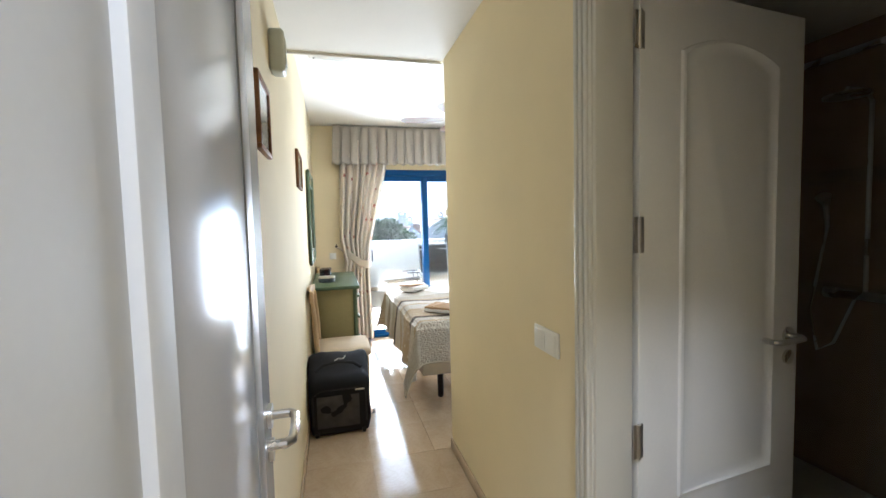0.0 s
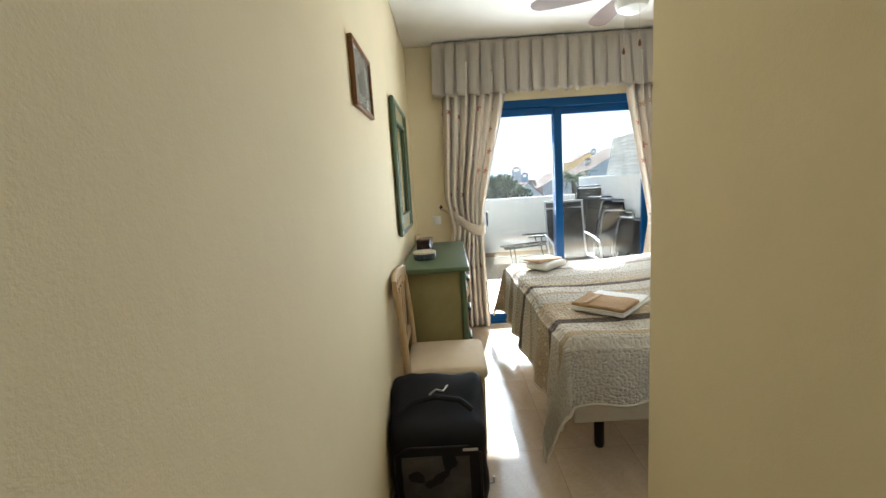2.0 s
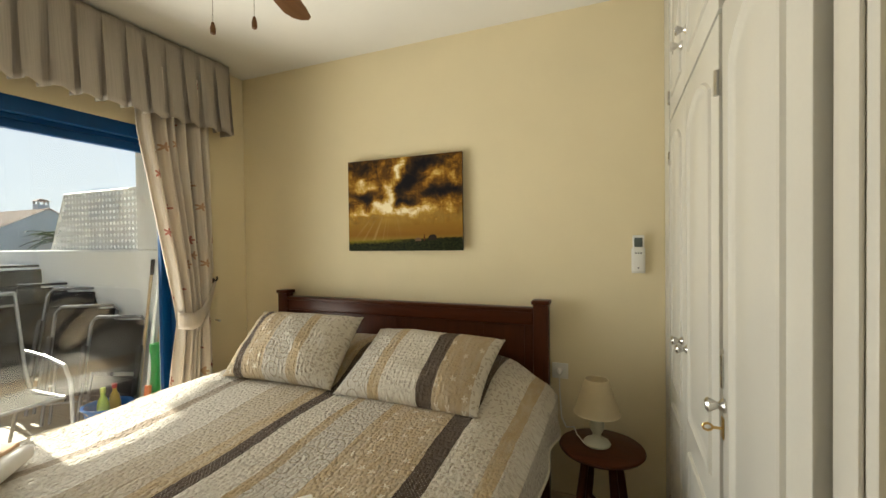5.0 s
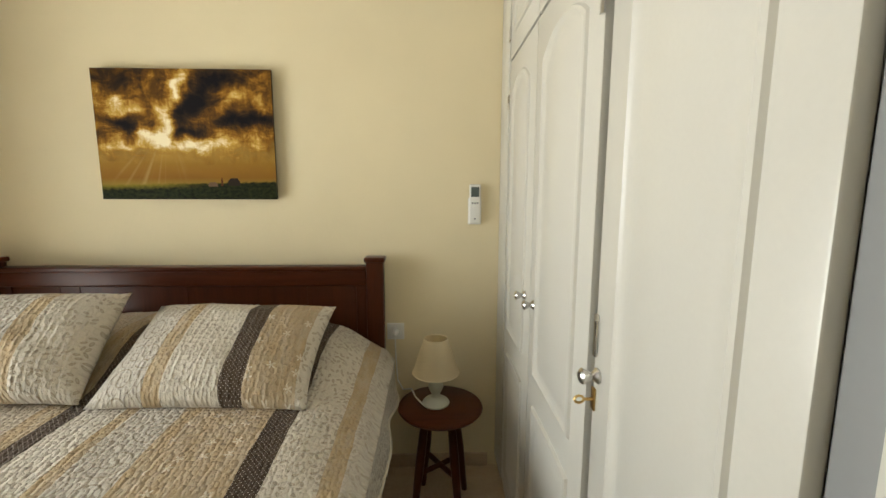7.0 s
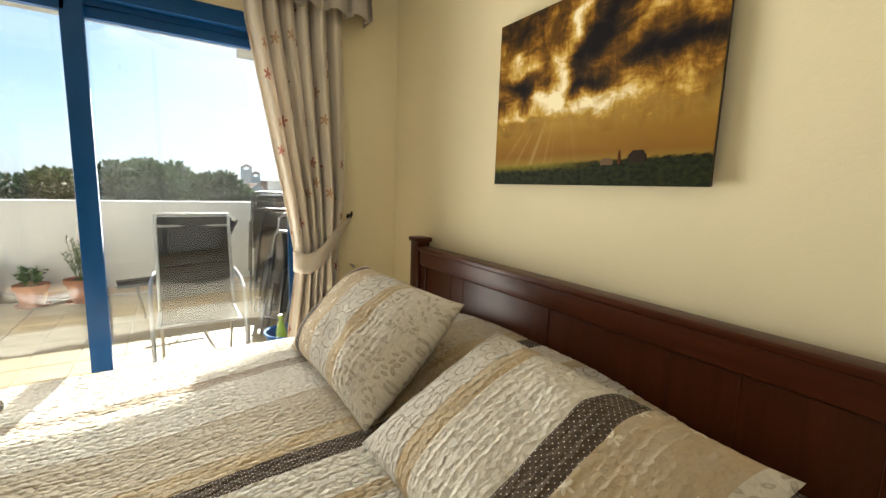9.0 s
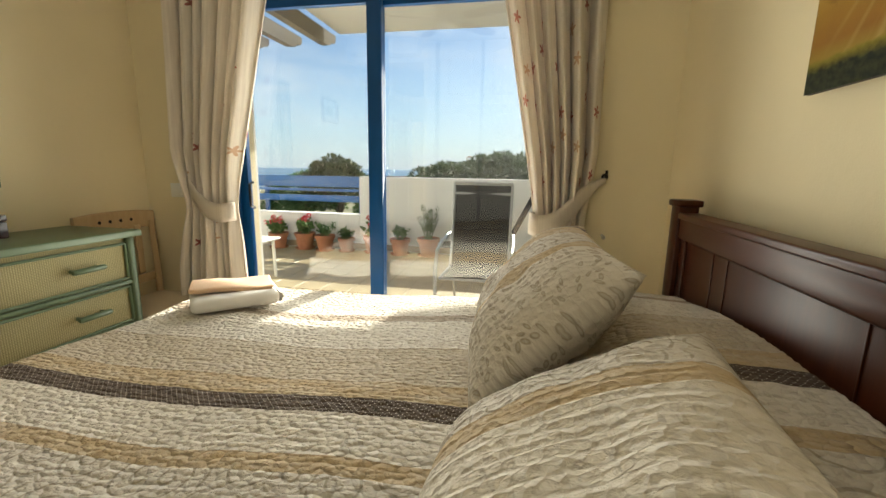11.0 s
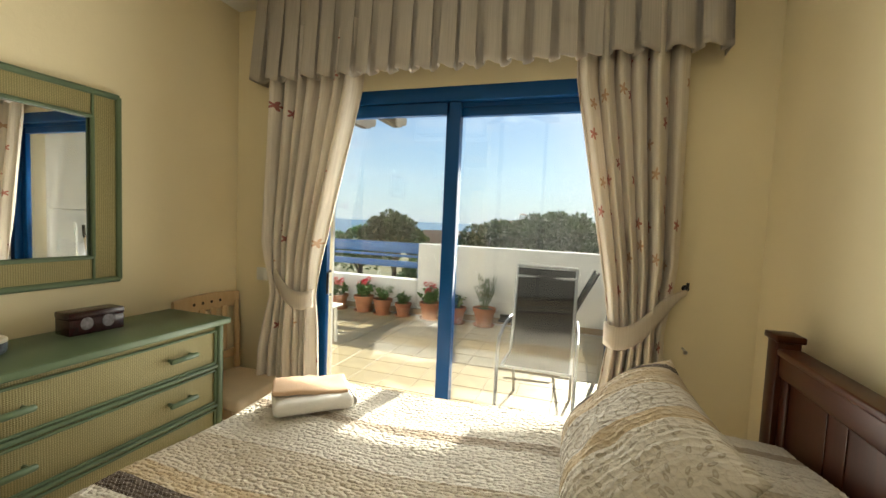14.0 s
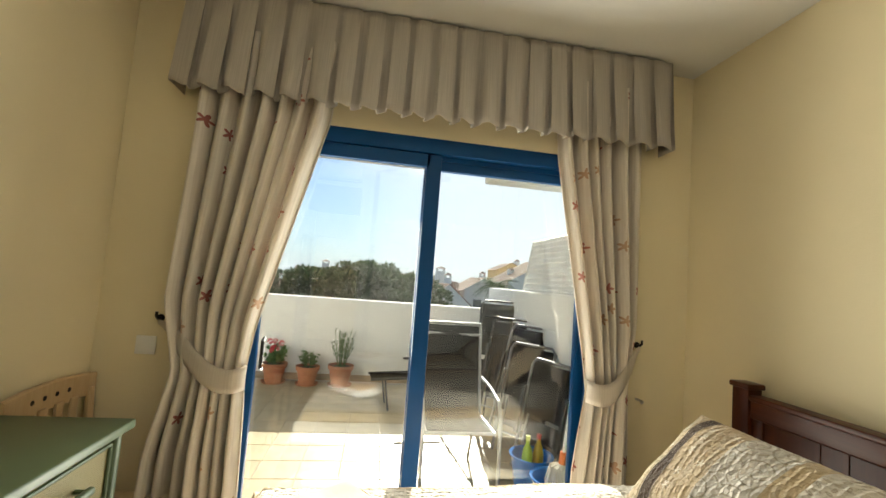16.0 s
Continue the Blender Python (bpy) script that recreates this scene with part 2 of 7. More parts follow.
# ---- building helpers ----


def add_box(bm, x0, x1, y0, y1, z0, z1, bevel=0.0, seg=2):
    m = Matrix.LocRotScale(((x0 + x1) / 2, (y0 + y1) / 2, (z0 + z1) / 2), None, (abs(x1 - x0), abs(y1 - y0), abs(z1 - z0)))
    r = bmesh.ops.create_cube(bm, size=1, matrix=m)
    if bevel:
        edges = {e for v in r["verts"] for e in v.link_edges}
        bmesh.ops.bevel(bm, geom=list(edges), offset=bevel, segments=seg, affect="EDGES", profile=0.5)
    return bm


def box(x0, x1, y0, y1, z0, z1, bevel=0.0, seg=2):
    return add_box(bmesh.new(), x0, x1, y0, y1, z0, z1, bevel, seg)


def add_tube(bm, points, radius, sides=8, flat=1.0):
    """A round bar along points; radius may be one value or one for each point."""
    pts = [Vector(p) for p in points]
    rr = radius if isinstance(radius, (list, tuple)) else [radius] * len(pts)
    rings = []
    ref = None
    for i, p in enumerate(pts):
        d = (pts[min(i + 1, len(pts) - 1)] - pts[max(i - 1, 0)]).normalized()
        if ref is None:
            ref = d.orthogonal().normalized() if abs(d.z) < 0.95 else Vector((1, 0, 0))
        a = (ref - d * ref.dot(d)).normalized()
        ref = a
        c = d.cross(a)
        rings.append([bm.verts.new(p + (a * math.cos(t) + c * math.sin(t) * flat) * rr[i]) for t in (math.tau * k / sides for k in range(sides))])
    for q, r in zip(rings, rings[1:]):
        for k in range(sides):
            bm.faces.new((q[k], q[(k + 1) % sides], r[(k + 1) % sides], r[k]))
    bm.faces.new(list(reversed(rings[0])))
    bm.faces.new(rings[-1])
    return bm


def tube(points, radius, sides=8, flat=1.0):
    return add_tube(bmesh.new(), points, radius, sides, flat)


def add_lathe(bm, profile, x=0, y=0, sides=24):
    """Turned shape from (radius, z) pairs round a vertical axis."""
    rings = []
    for r, z in profile:
        if r < 1e-5:
            rings.append([bm.verts.new((x, y, z))])
        else:
            rings.append([bm.verts.new((x + r * math.cos(math.tau * k / sides), y + r * math.sin(math.tau * k / sides), z)) for k in range(sides)])
    for a, b in zip(rings, rings[1:]):
        for k in range(sides):
            j = (k + 1) % sides
            if len(a) == 1 and len(b) > 1:
                bm.faces.new((a[0], b[k], b[j]))
            elif len(b) == 1 and len(a) > 1:
                bm.faces.new((a[k], b[0], a[j]))
            elif len(a) > 1:
                bm.faces.new((a[k], b[k], b[j], a[j]))
    return bm


def lathe(profile, x=0, y=0, sides=24):
    return add_lathe(bmesh.new(), profile, x, y, sides)


def mesh_of(bm, name, material, smooth=35):
    bmesh.ops.recalc_face_normals(bm, faces=bm.faces)
    me = bpy.data.meshes.new(name)
    bm.to_mesh(me)
    bm.free()
    if material:
        me.materials.append(material)
    if smooth:
        me.shade_smooth()
        me.set_sharp_from_angle(angle=radians(smooth))
    return me


def part(name, bm, material, parent, label="", smooth=35):
    ob = new(name, mesh_of(bm, name, material, smooth))
    ob.parent = parent
    if label:
        ob["label"] = label
    return ob


def solid(name, bm, material, label, category="", group="", kind="", smooth=35):
    return tagged(new(name, mesh_of(bm, name, material, smooth)), label, category, group, kind)


def thing(name, label, category, at=(0, 0, 0), group="", turn=0, kind=""):
    ob = new(name)
    ob.empty_display_size = 0.1
    ob.matrix_basis = pose(*at, 0, 0, turn)
    return tagged(ob, label, category, group, kind)


def structure(name, bm, material, label, smooth=35):
    return solid(name, bm, material, label, "", "", "structure", smooth)


# ---- plan: room, corridor, bathroom, hall ----
XL, XR, YW, ZC = 0.51, 3.335, 5.905, 2.69      # bedroom faces
XC, YC, YP, ZCC = 1.430, 3.10, 3.045, 2.47     # corridor partition, bulkhead edge, partition end, ceiling
WX0, WX1, WZ = 1.055, 2.850, 2.165               # window opening

bm = box(XL - 0.2, XL, 0.83, YW + 0.25, 0, 2.9)
structure("wall_west", bm, M_WALL, "cream painted plaster wall")
bm = box(XR, XR + 0.2, -0.2, YW + 0.25, 0, 2.9)
structure("wall_east", bm, M_WALL, "cream painted plaster wall behind the bed")
bm = box(XL, WX0, YW, YW + 0.25, 0, 2.9)
add_box(bm, WX1, XR, YW, YW + 0.25, 0, 2.9)
add_box(bm, WX0, WX1, YW, YW + 0.25, WZ, 2.9)
structure("wall_north", bm, M_WALL, "cream painted wall with a wide terrace door opening")
# corridor partition with the bathroom doorway
bm = box(XC, XC + 0.047, 1.500, YP, 0, 2.9)
add_box(bm, XC, XC + 0.047, 0.55, 0.68, 0, 2.9)
add_box(bm, XC, XC + 0.047, 0.68, 1.500, 2.13, 2.9)
add_box(bm, XC, XC + 0.047, YP, YC, ZCC, 2.9)
structure("wall_corridor", bm, M_WALL, "cream painted corridor wall beside the bathroom door")
bm = box(XL, XC, 0.40, YC, ZCC, 2.9)
structure("ceiling_corridor", bm, M_CEIL, "lowered white corridor ceiling")
bm = box(XL - 0.2, XR + 0.2, -1.6, YW + 0.25, 2.9, 3.0)
add_box(bm, XL, XC, YC, YW, ZC, 2.9)
add_box(bm, XC, XR, 2.48, YW, ZC, 2.9)
structure("ceiling", bm, M_CEIL, "white painted bedroom ceiling")
floor = structure("floor", box(XL - 0.2, XR + 0.2, -1.6, YW + 0.25, -0.12, -0.004), M_MARBLE, "polished cream marble floor")
bm = box(XL - 0.2, 0.60, 0.58, 0.83, 0, 2.9)
add_box(bm, 1.46, XR, 0.58, 0.68, 0, 2.9)
add_box(bm, 0.60, 1.46, 0.58, 0.68, 2.08, 2.9)
structure("wall_south", bm, M_WALL, "cream painted wall with the bedroom doorway")
bm = box(XL - 0.4, XL - 0.2, -1.6, 0.58, 0, 2.9)
add_box(bm, 2.3, 2.5, -1.6, 0.58, 0, 2.9)
add_box(bm, XL - 0.4, 2.5, -1.8, -1.6, 0, 2.9)
structure("wall_hall", bm, M_WALL, "cream painted hall walls behind the doorway")
bm = box(2.10, XR, 2.40, 2.48, 0, 2.9)
add_box(bm, XC + 0.047, 2.10, 2.40, 2.48, 0, 2.9)
structure("wall_bathroom_back", bm, M_WALL, "wall between bathroom and wardrobe")

# marble skirting
bm = box(XL, XL + 0.012, 0.55, YW, 0, 0.07, 0.003)
add_box(bm, XC - 0.012, XC, 1.592, YP - 0.002, 0, 0.07, 0.003)
add_box(bm, XR - 0.012, XR, 3.12, YW, 0, 0.07, 0.003)
add_box(bm, XL + 0.012, WX0, YW - 0.012, YW, 0, 0.07, 0.003)
add_box(bm, WX1, XR - 0.012, YW - 0.012, YW, 0, 0.07, 0.003)
structure("baseboard", bm, M_MARBLE, "low cream marble skirting")

# ---- terrace door ----
door = thing("window_1", "blue aluminium sliding terrace door with two clear panes", "window", (0, 0, 0), kind="structure")
fr = bmesh.new()
add_box(fr, WX0, WX0 + 0.06, YW + 0.005, YW + 0.10, 0, WZ, 0.003)
add_box(fr, WX1 - 0.06, WX1, YW + 0.005, YW + 0.10, 0, WZ, 0.003)
add_box(fr, WX0 + 0.06, WX1 - 0.06, YW + 0.005, YW + 0.10, WZ - 0.075, WZ, 0.003)
add_box(fr, WX0 + 0.06, WX1 - 0.06, YW + 0.005, YW + 0.10, 0, 0.035, 0.003)
add_box(fr, WX0 + 0.06, WX1 - 0.06, YW + 0.045, YW + 0.052, WZ - 0.10, WZ - 0.075)
frame_ob = part("window_frame", fr, M_BLUE, door)
for nm, x0, x1, y in (("sash", WX0 + 0.06, 1.955, YW + 0.012), ("sash", 1.875, WX1 - 0.06, YW + 0.056)):
    sb = bmesh.new()
    s = 0.055
    add_box(sb, x0, x0 + s + (0.02 if x0 > 1.5 else 0), y, y + 0.034, 0.035, WZ - 0.08, 0.003)
    add_box(sb, x1 - s - (0.02 if x0 < 1.5 else 0), x1, y, y + 0.034, 0.035, WZ - 0.08, 0.003)
    add_box(sb, x0 + s, x1 - s, y, y + 0.034, WZ - 0.145, WZ - 0.08, 0.003)
    add_box(sb, x0 + s, x1 - s, y, y + 0.034, 0.035, 0.10, 0.003)
    so = part(nm, sb, M_BLUE, door)
    g = part("pane", box(x0 + s - 0.005, x1 - s + 0.005, y + 0.014, y + 0.020, 0.09, WZ - 0.14), M_GLASS, so, smooth=0)
    g.visible_shadow = False
handle = tube([(1.205, YW + 0.005, 1.00), (1.205, YW - 0.025, 1.01), (1.205, YW - 0.025, 1.13), (1.205, YW + 0.005, 1.14)], 0.008)
part("door_handle", handle, M_DARK, door)

# ---- textiles ----


def cloth_base(name, rough=0.95):
    m, n, l, b = mat(name, rough, 0, 0.2)
    b.inputs["Sheen Weight"].default_value = 0.04
    return m, n, l, b


def uv_vec(n, l, scale=(1, 1, 1), rot=0.0):
    c = n.new("ShaderNodeTexCoord")
    p = n.new("ShaderNodeMapping")
    p.inputs["Scale"].default_value = scale
    p.inputs["Rotation"].default_value = (0, 0, rot)
    l.new(c.outputs["UV"], p.inputs["Vector"])
    return p.outputs[0]


def dots(n, l, vec, scale, lo, hi, jitter=0.0):
    v = n.new("ShaderNodeTexVoronoi")
    v.voronoi_dimensions = "2D"
    v.inputs["Scale"].default_value, v.inputs["Randomness"].default_value = scale, jitter
    l.new(vec, v.inputs["Vector"])
    return ramp(n, l, v.outputs["Distance"], [(lo, (1, 1, 1)), (hi, (0, 0, 0))])


CREAM, GREIGE, TAN, OCHRE, BROWN = (0.63, 0.58, 0.49), (0.55, 0.51, 0.44), (0.45, 0.345, 0.215), (0.43, 0.32, 0.18), (0.050, 0.033, 0.026)


def patchwork(name, stripes, span, start, rows=1.0, relief=0.012):
    """Quilted cotton in printed strips along v; stripes: (width in metres, kind)."""
    m, n, l, b = cloth_base(name)
    uv = uv_vec(n, l)
    sep = n.new("ShaderNodeSeparateXYZ")
    l.new(uv, sep.inputs[0])
    wob = tex_noise(n, l, uv, 9.0, 2)
    v = maths(n, l, "MULTIPLY_ADD", wob, 0.012, sep.outputs["Y"])
    fac = maths(n, l, "DIVIDE", maths(n, l, "SUBTRACT", v, start), span)
    base_stops, leaf_stops, dot_stops, scroll_stops, flower_stops = [], [], [], [], []
    pos = 0.0
    table = {"cream": (CREAM, 0.5, 0, 0.0, 0), "leaf": (CREAM, 1.0, 0, 0.0, 0), "scroll": (GREIGE, 0.3, 0, 1.0, 0), "grey": (GREIGE, 0.7, 0, 0.3, 0), "plain": (CREAM, 0.15, 0, 0.0, 0),
             "tan": (TAN, 0.0, 0, 0.0, 1.0), "ochre": (OCHRE, 0.0, 0, 0.0, 0.15), "brown": (BROWN, 0.0, 1.0, 0.0, 0), "quilt": ((0.46, 0.39, 0.285), 0.25, 0, 0.0, 0.2), "taupe": ((0.30, 0.235, 0.17), 0, 0, 0, 0.3)}
    for wd, kind in stripes:
        c, lf, dt, sc, fw = table[kind]
        p = pos / span
        base_stops.append((p, c))
        leaf_stops.append((p, (lf,) * 3))
        dot_stops.append((p, (dt,) * 3))
        scroll_stops.append((p, (sc,) * 3))
        flower_stops.append((p, (fw,) * 3))
        pos += wd
    base = ramp(n, l, fac, base_stops, "CONSTANT")
    leafm = ramp(n, l, fac, leaf_stops, "CONSTANT")
    dotm = ramp(n, l, fac, dot_stops, "CONSTANT")
    scrollm = ramp(n, l, fac, scroll_stops, "CONSTANT")
    flowm = ramp(n, l, fac, flower_stops, "CONSTANT")
    # printed leaves, each cell with one leaf at its own angle
    def cell(scale, jitter):
        vo = n.new("ShaderNodeTexVoronoi")
        vo.voronoi_dimensions = "2D"
        vo.inputs["Scale"].default_value, vo.inputs["Randomness"].default_value = scale, jitter
        l.new(uv, vo.inputs["Vector"])
        dv = n.new("ShaderNodeVectorMath")
        dv.operation = "SUBTRACT"
        l.new(uv, dv.inputs[0])
        l.new(vo.outputs["Position"], dv.inputs[1])
        pick = n.new("ShaderNodeSeparateColor")
        l.new(vo.outputs["Color"], pick.inputs[0])
        return dv.outputs[0], pick.outputs

    def length(vec):
        ln = n.new("ShaderNodeVectorMath")
        ln.operation = "LENGTH"
        l.new(vec, ln.inputs[0])
        return ln.outputs["Value"]

    def angle(vec):
        sp = n.new("ShaderNodeSeparateXYZ")
        l.new(vec, sp.inputs[0])
        return maths(n, l, "ARCTAN2", sp.outputs[1], sp.outputs[0])

    d1, r1 = cell(46, 0.85)
    rot = n.new("ShaderNodeVectorRotate")
    rot.rotation_type = "Z_AXIS"
    l.new(d1, rot.inputs["Vector"])
    l.new(maths(n, l, "MULTIPLY", r1[0], 6.28), rot.inputs["Angle"])
    sq = n.new("ShaderNodeVectorMath")
    sq.operation = "MULTIPLY"
    sq.inputs[1].default_value = (1.0, 2.3, 1.0)
    l.new(rot.outputs[0], sq.inputs[0])
    ls = length(sq.outputs[0])
    body = ramp(n, l, ls, [(0.0, (0.55,) * 3), (0.0062, (0.55,) * 3), (0.0070, (1, 1, 1)), (0.0082, (1, 1, 1)), (0.0092, (0, 0, 0))])
    keep = maths(n, l, "GREATER_THAN", r1[1], 0.3)
    vine = n.new("ShaderNodeTexWave")
    vine.bands_direction = "X"
    vine.inputs["Scale"].default_value, vine.inputs["Distortion"].default_value = 7.0, 7.0
    vine.inputs["Detail"].default_value, vine.inputs["Detail Scale"].default_value = 1.0, 1.2
    l.new(uv, vine.inputs["Vector"])
    stem = ramp(n, l, vine.outputs[1], [(0.46, (0, 0, 0)), (0.5, (1, 1, 1)), (0.54, (0, 0, 0))])
    sprig = maths(n, l, "MAXIMUM", maths(n, l, "MULTIPLY", body, keep), maths(n, l, "MULTIPLY", stem, 0.6))
    col = mixc(n, l, maths(n, l, "MULTIPLY", maths(n, l, "MULTIPLY", sprig, leafm), 0.80), base, (0.27, 0.22, 0.15))
    # washed and faded patches in the tan cloth
    faded = ramp(n, l, tex_noise(n, l, uv_vec(n, l, (7, 26, 1)), 1.0, 5, 0.65), [(0.40, (0, 0, 0)), (0.66, (1, 1, 1))])
    col = mixc(n, l, maths(n, l, "MULTIPLY", maths(n, l, "MULTIPLY", faded, maths(n, l, "SUBTRACT", 1.0, dotm)), 0.35), col, GREIGE)
    # curling scrolls
    d2, r2 = cell(9.5, 0.7)
    turn = maths(n, l, "MULTIPLY_ADD", length(d2), 210.0, angle(d2))
    curl = ramp(n, l, maths(n, l, "SINE", turn), [(0.80, (0, 0, 0)), (0.95, (1, 1, 1))])
    col = mixc(n, l, maths(n, l, "MULTIPLY", maths(n, l, "MULTIPLY", curl, scrollm), 0.65), col, (0.25, 0.21, 0.15))
    # pale five-petalled flowers on the tan strips
    d3, r3 = cell(15, 0.75)
    petal = maths(n, l, "MULTIPLY_ADD", maths(n, l, "COSINE", maths(n, l, "MULTIPLY_ADD", angle(d3), 5.0, maths(n, l, "MULTIPLY", r3[0], 6.0))), 0.006, 0.0095)
    fl = maths(n, l, "MULTIPLY", maths(n, l, "LESS_THAN", length(d3), petal), maths(n, l, "GREATER_THAN", r3[1], 0.35))
    col = mixc(n, l, maths(n, l, "MULTIPLY", maths(n, l, "MULTIPLY", fl, flowm), 0.8), col, (0.74, 0.68, 0.55))
    dd = dots(n, l, uv_vec(n, l, (1, 1, 1), 0.785), 100, 0.09, 0.14, 0.0)
    col = mixc(n, l, maths(n, l, "MULTIPLY", dd, dotm), col, (0.66, 0.60, 0.50))
    slow = tex_noise(n, l, uv, 6.0, 4)
    col = mixc(n, l, maths(n, l, "MULTIPLY", slow, 0.18), col, (0.42, 0.33, 0.22))
    l.new(col, b.inputs["Base Color"])
    # hand stitched puffs, in rows along the strips
    pk = n.new("ShaderNodeTexNoise")
    pk.inputs["Scale"].default_value, pk.inputs["Detail"].default_value, pk.inputs["Distortion"].default_value = 1.0, 3, 0.5
    l.new(uv_vec(n, l, (70, 110, 1)), pk.inputs["Vector"])
    pf = n.new("ShaderNodeTexVoronoi")
    pf.voronoi_dimensions, pf.feature = "2D", "SMOOTH_F1"
    pf.inputs["Scale"].default_value, pf.inputs["Randomness"].default_value, pf.inputs["Smoothness"].default_value = 1.0, 0.75, 0.25
    l.new(uv_vec(n, l, (58, 74, 1)), pf.inputs["Vector"])
    puff = maths(n, l, "SUBTRACT", 1.0, maths(n, l, "MULTIPLY", pf.outputs["Distance"], pf.outputs["Distance"]))
    h = maths(n, l, "ADD", maths(n, l, "MULTIPLY", pk.outputs[0], 0.60), maths(n, l, "MULTIPLY", puff, rows))
    bump(n, l, b, h, 1.0, relief)
    return m


SPREAD = [(0.57, "grey"), (0.048, "ochre"), (0.149, "leaf"), (0.074, "brown"), (0.245, "tan"), (0.048, "ochre"), (0.155, "scroll"), (0.042, "ochre"),
          (0.130, "cream"), (0.062, "brown"), (0.080, "ochre"), (0.20, "quilt"), (0.232, "cream"), (0.05, "taupe"),
          (0.25, "plain"), (0.07, "plain"), (0.05, "ochre"), (0.12, "plain"), (0.2, "brown")]
M_SPREAD = patchwork("patchwork_bedspread", SPREAD, sum(w for w, k in SPREAD), 3.08)
PIL1 = [(0.05, "leaf"), (0.18, "scroll"), (0.06, "ochre"), (0.19, "cream"), (0.075, "brown"), (0.17, "tan"), (0.3, "leaf")]
M_PILLOW = patchwork("patchwork_pillow", PIL1, sum(w for w, k in PIL1), -0.40, 0.8, 0.010)
PIL2 = [(0.105, "tan"), (0.055, "brown"), (0.145, "tan"), (0.15, "scroll"), (0.06, "ochre"), (0.3, "leaf")]
M_PILLOW2 = patchwork("patchwork_pillow_turned", PIL2, sum(w for w, k in PIL2), -0.36, 0.8, 0.010)


def set_uv(bm, table):
    lay = bm.loops.layers.uv.new("cloth")
    for f in bm.faces:
        for lp in f.loops:
            lp[lay].uv = table[lp.vert]
    return bm


M_HEM = plain("cream_cotton_binding", (0.56, 0.50, 0.40), 0.95, vary=0.1, grain=300, relief=0.4)

# ---- bed ----
BX0, BX1, BY0, BY1, BZ = 1.335, 3.20, 3.605, 5.53, 0.690
bed = thing("double_bed", "double bed with mahogany headboard and cream padded base", "bed", (0, 0, 0))
hb = bmesh.new()
add_box(hb, 3.245, 3.275, 3.70, 5.46, 0.30, 1.02, 0.002)
part("headboard_panel", hb, M_MAHOG_V, bed)
for y in (3.68, 5.445):
    pb = box(3.222, 3.287, y - 0.04, y + 0.04, 0, 1.115, 0.004)
    add_box(pb, 3.212, 3.297, y - 0.048, y + 0.048, 1.112, 1.135, 0.006, 3)
    part("post", pb, M_MAHOG_V, bed)
rb = box(3.228, 3.283, 3.72, 5.405, 1.00, 1.075, 0.008, 3)
add_box(rb, 3.220, 3.291, 3.72, 5.405, 1.07, 1.092, 0.006, 3)
part("top_rail", rb, M_MAHOG, bed)
for y in (3.72, 5.355):
    part("stile", box(3.238, 3.252, y, y + 0.05, 0.35, 1.01, 0.003), M_MAHOG_V, bed)
for y in (5.14, 5.05, 4.56, 4.0):
    part("groove_bead", box(3.2425, 3.246, y, y + 0.004, 0.35, 1.0, 0.0005), M_MAHOG_V, bed)
M_BASE = plain("cream_base_cloth", (0.62, 0.55, 0.43), 0.9, vary=0.06, grain=300, relief=0.4)
part("bed_base", box(BX0 + 0.03, 3.21, BY0 + 0.03, BY1 - 0.03, 0.27, 0.44, 0.012, 3), M_BASE, bed)
part("mattress", box(BX0 + 0.03, 3.21, BY0 + 0.03, BY1 - 0.03, 0.44, 0.655, 0.04, 4), M_BASE, bed)
for x, y in ((1.56, 3.86), (1.56, 4.55), (1.56, 5.35), (3.05, 3.86), (3.05, 5.35)):
    part("leg", lathe([(0.0, 0), (0.022, 0), (0.026, 0.02), (0.026, 0.26), (0, 0.262)], x, y, 14), M_DARK, bed)


def smooth01(a, b, x):
    t = min(1.0, max(0.0, (x - a) / (b - a)))
    return t * t * (3 - 2 * t)


